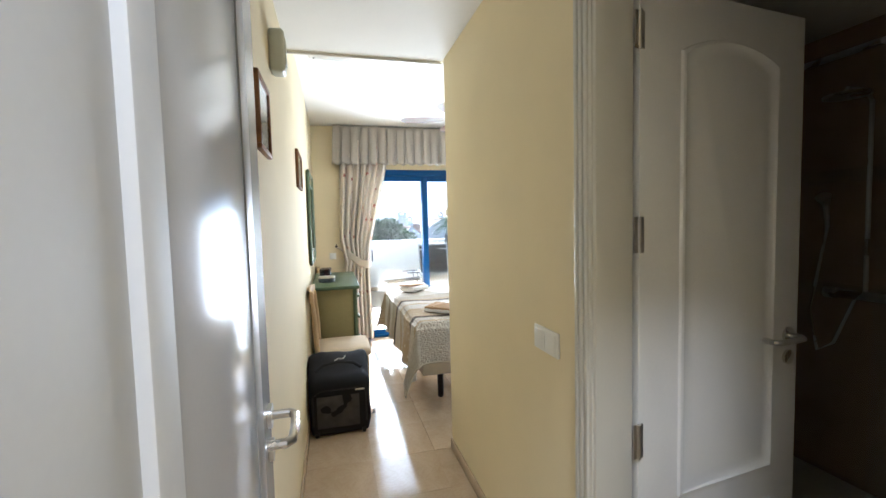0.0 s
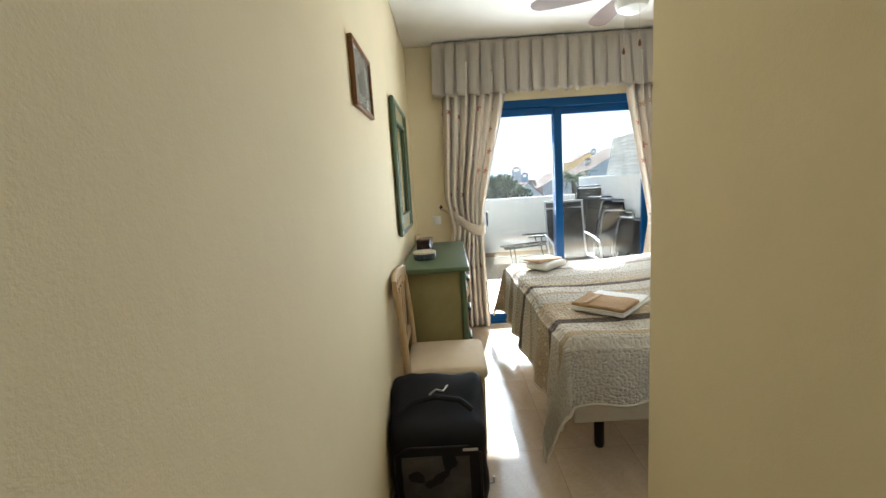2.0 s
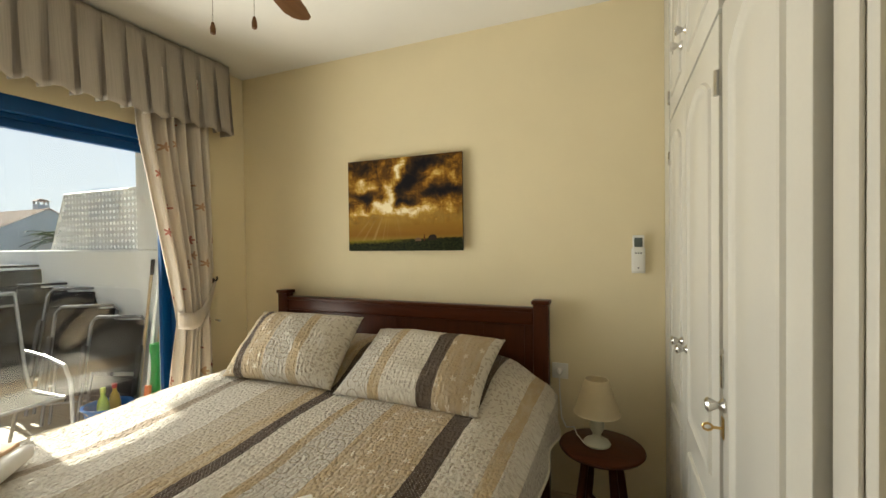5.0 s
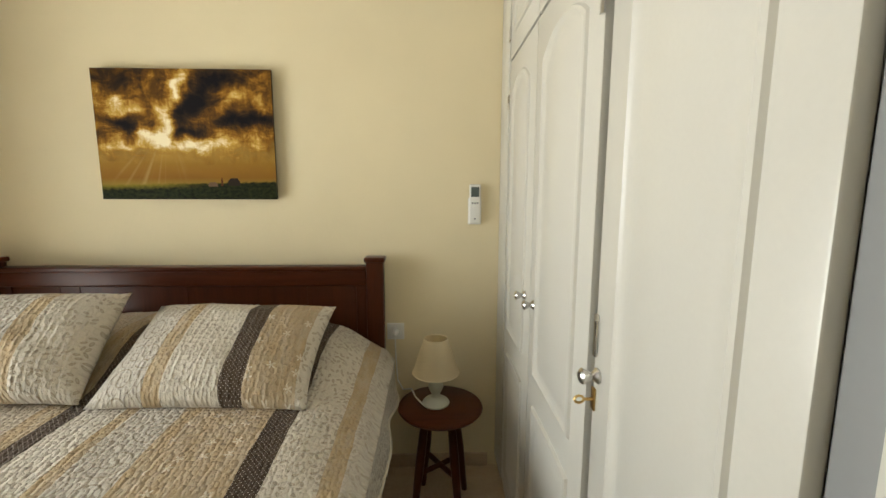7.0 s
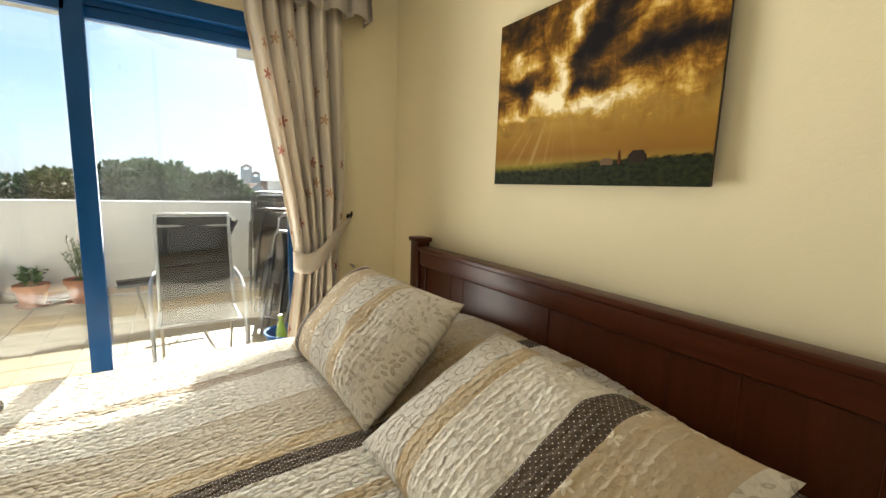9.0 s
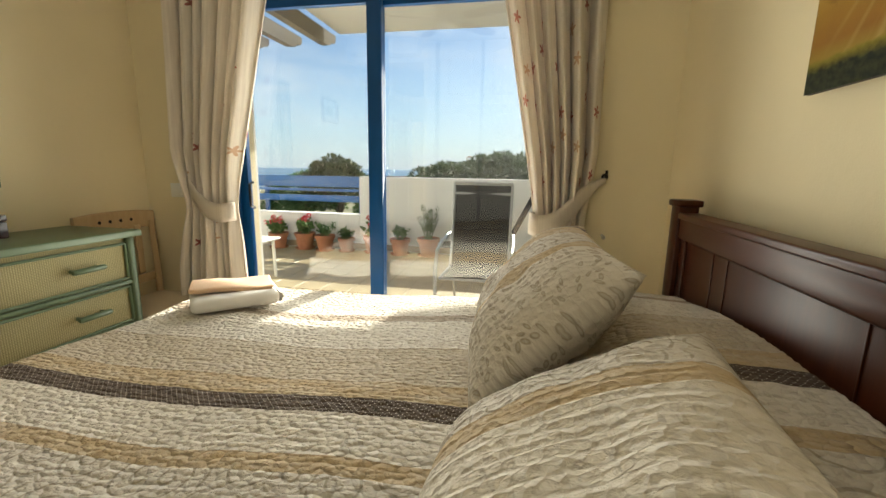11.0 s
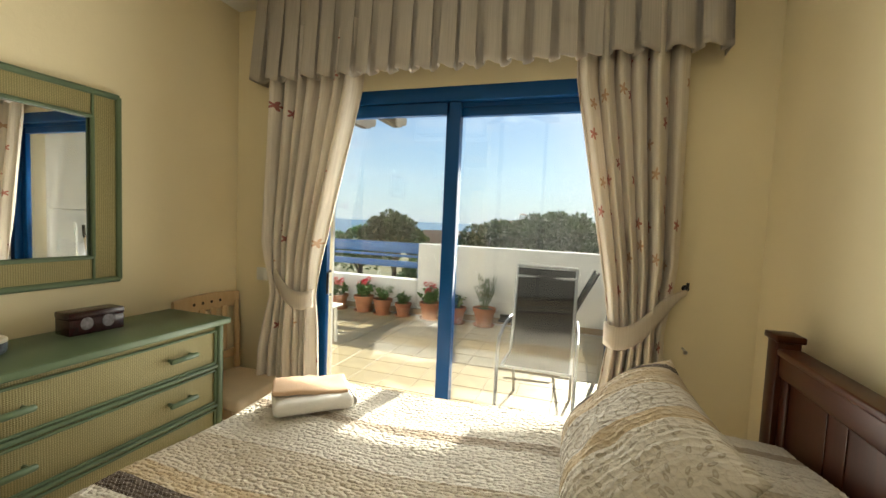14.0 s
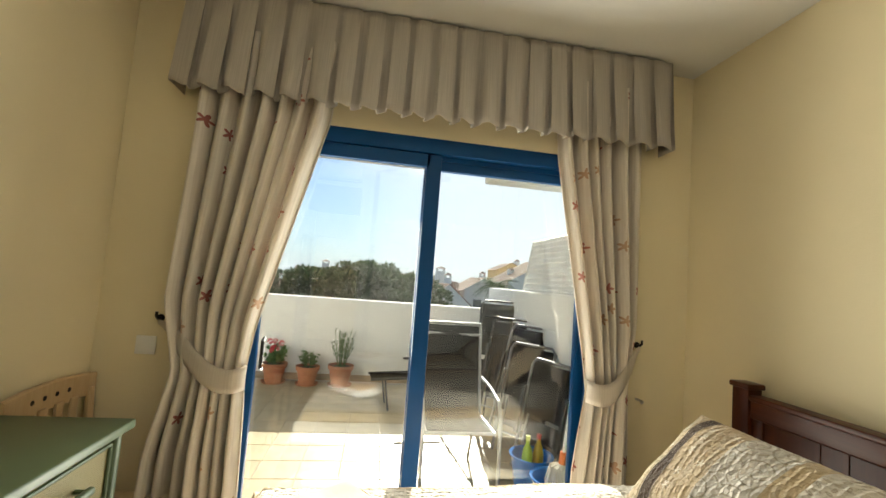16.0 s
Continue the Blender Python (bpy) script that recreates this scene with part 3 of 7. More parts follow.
def spread_point(s, t):
    """Where the bedspread's cloth point lies: s along the bed, t across it."""
    a = max(0.0, BX0 - s)
    b = max(0.0, BY0 - t)
    c = max(0.0, t - BY1)
    bc = max(b, c)
    x, y = max(s, BX0), min(max(t, BY0), BY1)
    top = BZ + 0.02 * noise.noise(Vector((s * 2.3, t * 2.3, 3))) + 0.003 * noise.noise(Vector((s * 9, t * 9, 8)))
    # stitched puckers
    row = t + 0.003 * noise.noise(Vector((s * 5, t * 5, 2)))
    top += 0.0026 * abs(math.sin(math.pi * row / 0.023)) * (0.80 + 0.40 * noise.noise(Vector((s * 46, math.floor(row / 0.023) * 3.7, 0.5))))
    top += 0.0018 * noise.noise(Vector((s * 60, t * 70, 0.5)))
    # two pillows lie under the head end
    lump = smooth01(2.62, 3.0, s) * (0.55 + 0.45 * (1 - abs(math.cos(math.pi * (t - BY0) / (BY1 - BY0))) ** 3))
    edge = smooth01(0, 0.30, min(t - BY0, BY1 - t)) if bc <= 0 else 0
    top += 0.145 * lump * edge + 0.050 * smooth01(1.95, 2.62, s) * smooth01(0, 0.22, min(t - BY0, BY1 - t))
    r = 0.05
    drop = math.hypot(a, bc) if a > 0 and bc > 0 else a + bc
    if drop <= 0:
        # rounded edge
        m = min(s - BX0, t - BY0, BY1 - t)
        if m < r:
            top -= r - math.sqrt(max(0, r * r - (r - m) ** 2))
        return Vector((x, y, top - 0.0))
    z = top - r - max(0, drop - 0.02)
    fold = 0.022 * math.sin(t * 17 + 1.5 * math.sin(t * 5)) if a > 0 and bc <= 0 else 0.02 * math.sin(s * 13 + 2 * math.sin(s * 4))
    k = min(1.0, drop / 0.25)
    ox = (0.015 + 0.07 * a + fold * k) if a > 0 else 0
    oy = (0.015 + 0.07 * bc + fold * k) if bc > 0 else 0
    if a > 0 and bc > 0:
        ox, oy = 0.02 + 0.28 * a, 0.02 + 0.28 * bc
    x -= ox
    y += oy if c > 0 else -oy
    if c > 0:
        y = min(y, YW - 0.16)
    return Vector((x, y, max(z, 0.06)))


bm = bmesh.new()
NS, NT = 360, 480
uvs, grid = {}, []
for i in range(NS + 1):
    row = []
    for j in range(NT + 1):
        u, q = i / NS, j / NT
        s = BX0 - 0.40 + u * (3.20 - BX0 + 0.40)
        near = 0.27 - 0.11 * smooth01(1.7, 2.6, s)
        t = BY0 - near + q * (BY1 + 0.30 - BY0 + near)
        v = bm.verts.new(spread_point(s, t))
        uvs[v] = (s, t)
        row.append(v)
    grid.append(row)
for i in range(NS):
    for j in range(NT):
        bm.faces.new((grid[i][j], grid[i + 1][j], grid[i + 1][j + 1], grid[i][j + 1]))
set_uv(bm, uvs)
rim = [grid[i][0].co.copy() for i in range(NS, 0, -3)] + [grid[0][j].co.copy() for j in range(0, NT, 3)] + [grid[i][NT].co.copy() for i in range(0, NS, 3)]
spread = solid("bedspread", bm, M_SPREAD, "quilted patchwork bedspread in cream, tan and brown strips on the bed", "bedspread", smooth=180)
part("hem", tube(rim, 0.007, 6), M_HEM, spread, "rolled cream cotton binding", 180)
def pillow(material, w, h, thick, m, label, seed):
    bm = bmesh.new()
    uvs = {}
    n, nv = 132, 36
    sheets = []
    for side in (1, -1):
        g = []
        for i in range(n + 1):
            r = []
            for j in range(nv + 1):
                u, v = 2 * i / n - 1, 2 * j / nv - 1
                if side == -1 and (i in (0, n) or j in (0, nv)):
                    r.append(sheets[0][i][j])
                    continue
                core = max(0.0, (1 - abs(u) ** 2.6)) ** 0.55 * max(0.0, (1 - abs(v) ** 2.6)) ** 0.55
                pinch = 1 - 0.07 * (1 - abs(u) ** 2) * (abs(v) ** 3)
                pinch2 = 1 - 0.07 * (1 - abs(v) ** 2) * (abs(u) ** 3)
                wr = 0.014 * noise.noise(Vector((u * 3 + seed, v * 3, side))) * core
                row = u * w / 2 + 0.002 * noise.noise(Vector((u * 4, v * 5, seed)))
                wr += 0.0042 * abs(math.sin(math.pi * row / 0.024)) * (0.85 + 0.3 * noise.noise(Vector((v * 7, math.floor(row / 0.024) * 2.3, seed)))) * min(1.0, core * 2.2)
                vert = bm.verts.new((u * w / 2 * pinch2, v * h / 2 * pinch, side * (thick / 2 * core + wr)))
                uvs[vert] = (v * h / 2, u * w / 2)
                r.append(vert)
            g.append(r)
        sheets.append(g)
        for i in range(n):
            for j in range(nv):
                q = (g[i][j], g[i + 1][j], g[i + 1][j + 1], g[i][j + 1])
                bm.faces.new(q if side == 1 else q[::-1])
    set_uv(bm, uvs)
    ob = solid("pillow", bm, material, label, "pillow", "pillows on the bed", smooth=180)
    ob.matrix_basis = m
    return ob


def lean(cx, cy, cz, tilt, turn, spin=0):
    """Width along y, leaning back against the headboard."""
    return pose(cx, cy, cz, 0, 0, turn) @ pose(0, 0, 0, 0, -tilt, 0) @ pose(0, 0, 0, 0, 0, -90 + spin)


pillow(M_PILLOW, 0.72, 0.47, 0.19, lean(2.775, 4.17, 0.86, 29, -2, 0), "patchwork quilted pillow with a dark dotted strip, leaning near the headboard", 1)
pillow(M_PILLOW2, 0.69, 0.43, 0.22, lean(2.745, 4.915, 0.90, 44, 2, 0), "patchwork quilted pillow leaning towards the terrace door", 5)

# ---- folded towels ----


def towel_mat(name, c):
    m, n, l, b = cloth_base(name)
    v = coords(n, l)
    f = tex_noise(n, l, v, 330, 2)
    s = tex_noise(n, l, v, 12, 3)
    col = ramp(n, l, s, [(0.3, tuple(x * 0.88 for x in c)), (0.7, c)])
    l.new(col, b.inputs["Base Color"])
    bump(n, l, b, f, 0.8, 0.004)
    return m


M_TOWELW, M_TOWELT, M_TOWELP = towel_mat("white_towelling", (0.88, 0.85, 0.80)), towel_mat("tan_towelling", (0.40, 0.25, 0.12)), towel_mat("peach_towelling", (0.76, 0.52, 0.34))


def folded(w, d, h, layers, seed=0):
    """Folded towel: soft rounded layers joined by a turned fold along one side."""
    bm = bmesh.new()
    t = h / layers
    for k in range(layers):
        sub = bmesh.new()
        shrink = 0.006 * k
        ox = 0.004 * math.sin(seed * 3 + k * 2)
        bmesh.ops.create_cube(sub, size=1, matrix=Matrix.LocRotScale((ox, 0.003 * k, t * (k + 0.5)), None, (w - shrink, d - shrink, t * 1.06)))
        bmesh.ops.bevel(sub, geom=sub.edges[:], offset=t * 0.46, segments=4, affect="EDGES", profile=0.5)
        bmesh.ops.subdivide_edges(sub, edges=[e for e in sub.edges if e.calc_length() > 0.08], cuts=9, use_grid_fill=True)
        for v in sub.verts:
            p = v.co
            p.z += (0.007 * noise.noise(Vector((p.x * 8 + seed, p.y * 8, k))) + 0.003 * noise.noise(Vector((p.x * 24, p.y * 24, k + seed)))) * (1 if p.z > t * (k + 0.5) else 0.35)
            p.x += 0.006 * noise.noise(Vector((p.y * 9, seed, k)))
            p.y += 0.006 * noise.noise(Vector((p.x * 9, seed + 4, k)))
        me = bpy.data.meshes.new("layer")
        sub.to_mesh(me)
        sub.free()
        bm.from_mesh(me)
        bpy.data.meshes.remove(me)
    fold = [(w / 2 - 0.004 + h * 0.34 * math.sin(a), 0, h / 2 - h * 0.42 * math.cos(a)) for a in (0.25, 0.8, 1.57, 2.3, 2.9)]
    rows = [[bm.verts.new((x, -d / 2 + 0.012 + (d - 0.024) * j / 8, z)) for x, y, z in fold] for j in range(9)]
    for a, b in zip(rows, rows[1:]):
        for i in range(len(fold) - 1):
            bm.faces.new((a[i], a[i + 1], b[i + 1], b[i]))
    return bm


def towel(name, bmx, material, m, label):
    ob = solid(name, bmx, material, label, "towel", "folded towels on the bed", smooth=60)
    ob.matrix_basis = m
    return ob


towel("towel", folded(0.375, 0.292, 0.026, 2, 1), M_TOWELW, pose(1.711, 4.08, BZ + 0.010, 0, -1, 46), "folded white towel lying on the bedspread")
t2 = towel("towel", folded(0.215, 0.288, 0.020, 1, 2), M_TOWELT, pose(1.654, 4.021, BZ + 0.034, 0, -1, 46), "folded tan hand towel lying on a white towel")
part("woven_band", box(-0.098, 0.098, 0.055, 0.080, 0.018, 0.0255, 0.003), towel_mat("pale_band", (0.50, 0.34, 0.19)), t2, "pale woven band")
towel("towel", folded(0.30, 0.21, 0.05, 1, 3), M_TOWELW, pose(1.605, 5.185, BZ + 0.016, 0, 0, 43), "folded white towel lying in the sun on the bedspread")
towel("towel", folded(0.285, 0.17, 0.017, 1, 4), M_TOWELP, pose(1.585, 5.205, BZ + 0.072, 0, 2, 38), "folded peach hand towel on a white towel")

# ---- chest of drawers ----
DX1, DY0, DY1, DZ = 0.925, 4.27, 5.42, 0.93
ch = thing("chest_of_drawers", "sage green chest of drawers with woven cane fronts", "chest of drawers", (0, 0, 0))
part("top", box(XL + 0.012, DX1 + 0.015, DY0 - 0.02, DY1 + 0.02, DZ - 0.03, DZ, 0.007, 3), M_GREEN, ch)
part("body", box(XL + 0.016, DX1 - 0.028, DY0 + 0.02, DY1 - 0.02, 0.07, DZ - 0.03, 0.002), M_WEAVE, ch, "woven cane carcass")
for y in (DY0, DY1 - 0.04):
    part("corner_post", box(DX1 - 0.045, DX1 - 0.008, y, y + 0.04, 0.0, DZ - 0.03, 0.014, 3), M_GREEN, ch)
    part("back_post", box(XL + 0.013, XL + 0.05, y, y + 0.04, 0.0, DZ - 0.03, 0.014, 3), M_GREEN, ch)
nd = 4
dh = (DZ - 0.04 - 0.09) / nd
for k in range(nd):
    z0 = 0.09 + k * dh
    part("rail", tube([(DX1 - 0.022, DY0 + 0.03, z0), (DX1 - 0.022, DY1 - 0.03, z0)], 0.011, 10), M_GREEN, ch)
    dr = part("drawer", box(DX1 - 0.036, DX1 - 0.022, DY0 + 0.045, DY1 - 0.045, z0 + 0.015, z0 + dh - 0.015, 0.002), M_WEAVE, ch, "woven cane drawer front")
    trim = bmesh.new()
    ya, yb, za, zb, xx = DY0 + 0.048, DY1 - 0.048, z0 + 0.020, z0 + dh - 0.020, DX1 - 0.018
    for p, q in (((xx, ya, za), (xx, yb, za)), ((xx, ya, zb), (xx, yb, zb)), ((xx, ya, za), (xx, ya, zb)), ((xx, yb, za), (xx, yb, zb))):
        add_tube(trim, [p, q], 0.006, 8)
    part("drawer_trim", trim, M_GREEN, dr)
    for y in (DY0 + 0.30, DY1 - 0.24):
        zc = z0 + dh * 0.52
        kb = tube([(DX1 - 0.02, y - 0.05, zc), (DX1 + 0.012, y - 0.05, zc)], 0.008)
        add_tube(kb, [(DX1 - 0.02, y + 0.05, zc), (DX1 + 0.012, y + 0.05, zc)], 0.008)
        add_tube(kb, [(DX1 + 0.014, y - 0.068, zc), (DX1 + 0.014, y - 0.06, zc), (DX1 + 0.014, y + 0.06, zc), (DX1 + 0.014, y + 0.068, zc)], [0.008, 0.012, 0.012, 0.008], 12)
        part("drawer_handle", kb, M_GREEN, dr, "green cane handle")

# ---- wall mirror over the chest ----
mr = thing("wall_mirror", "wall mirror in a green cane-covered frame", "mirror", (XL, 4.80, 1.54))
w2, h2, fw = 0.372, 0.418, 0.108
fb = bmesh.new()
add_box(fb, 0.004, 0.022, -w2, w2, h2 - fw, h2)
add_box(fb, 0.004, 0.022, -w2, w2, -h2, -h2 + fw)
add_box(fb, 0.0045, 0.0225, -w2, -w2 + fw, -h2 + fw, h2 - fw)
add_box(fb, 0.0045, 0.0225, w2 - fw, w2, -h2 + fw, h2 - fw)
part("frame_panel", fb, M_WEAVE, mr, "woven cane panel")
for ww, hh, r in ((w2, h2, 0.014), (w2 - fw, h2 - fw, 0.009)):
    mb = bmesh.new()
    for p, q in (((-ww, -hh), (ww, -hh)), ((ww, -hh), (ww, hh)), ((ww, hh), (-ww, hh)), ((-ww, hh), (-ww, -hh))):
        add_tube(mb, [(0.022, p[0], p[1]), (0.022, q[0], q[1])], r, 10)
    part("frame_moulding", mb, M_GREEN, mr)
for sy in (-1, 1):
    for sz in (-1, 1):
        part("corner_bead", tube([(0.024, sy * (w2 - fw), sz * (h2 - fw)), (0.024, sy * (w2 - fw), sz * h2)], 0.006), M_GREEN, mr)
part("mirror_glass", box(0.006, 0.010, -w2 + fw - 0.005, w2 - fw + 0.005, -h2 + fw - 0.005, h2 - fw + 0.005), M_MIRROR, mr, "clear silvered glass", smooth=0)

# ---- curtains ----


def curtain_cloth(name, base, line, printed=True):
    m, n, l, b = cloth_base(name)
    uv = uv_vec(n, l)
    st = tex_noise(n, l, uv_vec(n, l, (130, 3, 1)), 1.0, 3)
    col = ramp(n, l, st, [(0.35, line), (0.6, base)])
    if printed:
        vo = n.new("ShaderNodeTexVoronoi")
        vo.voronoi_dimensions = "2D"
        vo.inputs["Scale"].default_value, vo.inputs["Randomness"].default_value = 5.6, 0.8
        l.new(uv, vo.inputs["Vector"])
        dv = n.new("ShaderNodeVectorMath")
        dv.operation = "SUBTRACT"
        sc = n.new("ShaderNodeVectorMath")
        sc.operation = "SCALE"
        sc.inputs["Scale"].default_value = 1.0
        l.new(uv, sc.inputs[0])
        l.new(uv, dv.inputs[0])
        l.new(vo.outputs["Position"], dv.inputs[1])
        sp = n.new("ShaderNodeSeparateXYZ")
        l.new(dv.outputs[0], sp.inputs[0])
        ang = maths(n, l, "ARCTAN2", sp.outputs[1], sp.outputs[0])
        star = maths(n, l, "MULTIPLY_ADD", maths(n, l, "COSINE", maths(n, l, "MULTIPLY", ang, 5.0)), 0.0095, 0.0195)
        ln = n.new("ShaderNodeVectorMath")
        ln.operation = "LENGTH"
        l.new(dv.outputs[0], ln.inputs[0])
        inside = maths(n, l, "LESS_THAN", ln.outputs["Value"], star)
        pick = n.new("ShaderNodeSeparateColor")
        l.new(vo.outputs["Color"], pick.inputs[0])
        inside = maths(n, l, "MULTIPLY", inside, maths(n, l, "GREATER_THAN", pick.outputs[1], 0.3))
        ink = ramp(n, l, pick.outputs[0], [(0.0, (0.33, 0.05, 0.045)), (0.4, (0.46, 0.13, 0.09)), (0.7, (0.55, 0.33, 0.19))], "CONSTANT")
        col = mixc(n, l, maths(n, l, "MULTIPLY", inside, 0.85), col, ink)
    l.new(col, b.inputs["Base Color"])
    wv = tex_noise(n, l, uv_vec(n, l, (420, 420, 1)), 1.0, 2)
    bump(n, l, b, wv, 0.25, 0.001)
    # thin cloth lets some daylight through
    tr = n.new("ShaderNodeBsdfTranslucent")
    l.new(col, tr.inputs[0])
    mx = n.new("ShaderNodeMixShader")
    mx.inputs[0].default_value = 0.3
    l.new(b.outputs[0], mx.inputs[1])
    l.new(tr.outputs[0], mx.inputs[2])
    l.new(mx.outputs[0], n["Material Output"].inputs[0])
    return m


M_CURTAIN = curtain_cloth("printed_cream_curtain", (0.84, 0.775, 0.68), (0.74, 0.67, 0.58))
M_BAND = curtain_cloth("plain_cream_curtain", (0.72, 0.65, 0.56), (0.65, 0.58, 0.49), False)
M_VALANCE = curtain_cloth("greige_valance_cloth", (0.57, 0.52, 0.455), (0.49, 0.445, 0.385), False)


def lerp_table(tab, z):
    for (z0, a), (z1, b) in zip(tab, tab[1:]):
        if z <= z1:
            t = max(0.0, (z - z0) / (z1 - z0))
            t = min(t, 1)
            return a + (b - a) * t
    return tab[-1][1]


def curtain(left, right, folds, seed, label, flip):
    """left and right: (height, x) of the cloth's two edges."""
    th = thing("curtain", label, "curtain", (0, 0, 0), "curtains at the terrace door")
    bm = bmesh.new()
    uvs = {}
    NX, NZ = 150, 60
    g = []
    for k in range(NZ + 1):
        z = 0.03 + (2.50 - 0.03) * k / NZ
        xl, xr = lerp_table(left, z), lerp_table(right, z)
        w = xr - xl
        row = []
        gather = math.exp(-((z - 1.03) / 0.16) ** 2)
        for i in range(NX + 1):
            u = i / NX
            ph = u * folds * math.tau + 0.7 * math.sin(u * 9 + seed) + 0.35 * math.sin(z * 1.7 + u * 6 + seed)
            amp = (0.042 + 0.016 * math.sin(u * 14 + seed * 2)) * (1 - 0.45 * gather)
            y = 5.825 + amp * (math.sin(ph) + 0.28 * math.sin(2 * ph + 0.8 + seed)) - 0.035 * gather * math.sin(math.pi * u) + 0.012 * (1 - z / 2.5) * math.sin(ph * 0.5 + seed)
            x = xl + w * u + 0.010 * math.cos(ph) * min(1, w / 0.5)
            v = bm.verts.new((x, y, z))
            uvs[v] = (u * 1.25 + seed, z)
            row.append(v)
        g.append(row)
    for k in range(NZ):
        for i in range(NX):
            bm.faces.new((g[k][i], g[k][i + 1], g[k + 1][i + 1], g[k + 1][i]))
    set_uv(bm, uvs)
    c = part("drape", bm, M_CURTAIN, th, "cream cloth with red leaf print", 180)
    c.modifiers.new("thick", "SOLIDIFY").thickness = 0.003
    # tie-back band, from the wall hook down round the gathered cloth
    hx, ix = (left, right) if not flip else (right, left)
    x0 = 0.765 if not flip else 3.05
    x1 = lerp_table(ix, 1.0) + (0.012 if not flip else -0.012)
    bm = bmesh.new()
    uvs = {}
    rows = []
    n = 28
    for i in range(n + 1):
        t = i / n
        a = t * math.pi * 1.0
        x = x0 + (x1 - x0) * t
        y = 5.885 - 0.155 * math.sin(min(1.0, t * 1.25) * math.pi * 0.5) * (1 if t < 0.92 else 1 - (t - 0.92) * 4)
        zc = 1.19 - 0.20 * smooth01(0, 0.9, t) - 0.02 * math.sin(a)
        hw = 0.012 + 0.038 * smooth01(0.02, 0.4, t)
        r = []
        for j in range(5):
            q = j / 4 - 0.5
            v = bm.verts.new((x, y - 0.006 * math.cos(q * 3), zc + q * 2 * hw))
            uvs[v] = (t * 0.5, q * 0.1)
            r.append(v)
        rows.append(r)
    # turn back behind the cloth
    r = []
    for j in range(5):
        q = j / 4 - 0.5
        v = bm.verts.new((x1 - (0.05 if not flip else -0.05), 5.865, 0.985 + q * 0.1))
        uvs[v] = (0.55, q * 0.1)
        r.append(v)
    rows.append(r)
    for p, q in zip(rows, rows[1:]):
        for j in range(4):
            bm.faces.new((p[j], q[j], q[j + 1], p[j + 1]))
    set_uv(bm, uvs)
    bnd = part("tie_back", bm, M_BAND, th, "plain cream tie-back band", 180)
    bnd.modifiers.new("thick", "SOLIDIFY").thickness = 0.006
    hk = tube([(x0, YW, 1.205), (x0, YW - 0.03, 1.205), (x0, YW - 0.045, 1.215), (x0, YW - 0.045, 1.235)], 0.006)
    add_tube(hk, [(x0, YW - 0.002, 1.205), (x0, YW - 0.006, 1.205)], 0.016, 12)
    part("hook", hk, M_DARK, th, "dark brass hook")
    return th


curtain([(0.0, 0.77), (0.66, 0.79), (1.0, 0.86), (1.3, 0.80), (1.86, 0.815), (2.5, 0.83)],
        [(0.0, 1.20), (0.6, 1.18), (1.0, 1.165), (1.2, 1.19), (2.15, 1.415), (2.5, 1.45)], 7.4, 0.4, "cream curtain with red leaf print, tied back beside the terrace door", False)
curtain([(0.0, 2.66), (0.6, 2.69), (0.97, 2.735), (1.2, 2.70), (2.12, 2.525), (2.5, 2.50)],
        [(0.0, 2.98), (0.69, 2.98), (1.0, 2.965), (1.3, 3.0), (2.12, 2.985), (2.5, 2.98)], 6.3, 2.1, "cream curtain with red leaf print, tied back towards the bed", True)

# wall studs under the hooks
for x in (3.06,):
    solid("curtain_stud", tube([(x, YW, 0.93), (x, YW - 0.035, 0.93), (x, YW - 0.05, 0.925)], [0.006, 0.006, 0.010], 10), M_CHROME, "small brass curtain stud on the wall", "hook")

# ---- pleated valance ----
val = thing("valance", "greige pleated valance hanging over the terrace door", "valance", (0, 0, 0))
bm = bmesh.new()
uvs = {}
NP = 21
path = []
xa, xb, yf = 0.775, 3.10, 5.765
PLEAT = ((0.0, 0.0), (0.18, -0.003), (0.36, -0.005), (0.52, -0.003), (0.68, 0.0), (0.665, 0.012), (0.64, 0.030), (0.72, 0.036), (0.84, 0.038), (0.96, 0.036), (1.04, 0.030), (1.015, 0.012))
for i in range(NP):
    jit = 0.006 * math.sin(i * 2.7)
    for f, d in PLEAT:
        u = (i + f) / NP
        path.append((xa + (xb - xa) * u + jit, yf + d, u * 5.0, f))
path = [(xa - 0.002, YW - 0.01, -0.14, 0)] + path + [(xb + 0.002, YW - 0.01, 5.14, 0)]
g = []
NZV = 14
for k in range(NZV + 1):
    z01 = k / NZV
    row = []
    for x, y, u, f in path:
        fl = (1 - z01)
        cx = (x - 1.937) * (1 + 0.022 * fl)
        yy = y if y > YW - 0.02 else yf + (y - yf) * (0.2 + 1.1 * min(1.0, fl * 1.3)) - 0.030 * fl + 0.010 * fl * math.sin(u * 23)
        zz = 2.205 + 0.47 * z01 + (0.010 * math.sin(f * math.tau + 1) * fl)
        v = bm.verts.new((1.937 + cx, yy, zz))
        uvs[v] = (u, z01 * 0.5)
        row.append(v)
    g.append(row)
for k in range(NZV):
    for i in range(len(path) - 1):
        bm.faces.new((g[k][i], g[k][i + 1], g[k + 1][i + 1], g[k + 1][i]))
set_uv(bm, uvs)
vo = part("pleated_cloth", bm, M_VALANCE, val, "", 40)
vo.modifiers.new("thick", "SOLIDIFY").thickness = 0.002
part("board", box(xa, xb, yf + 0.02, YW - 0.002, 2.655, 2.672, 0.002), M_DARK, val, "dark valance board")
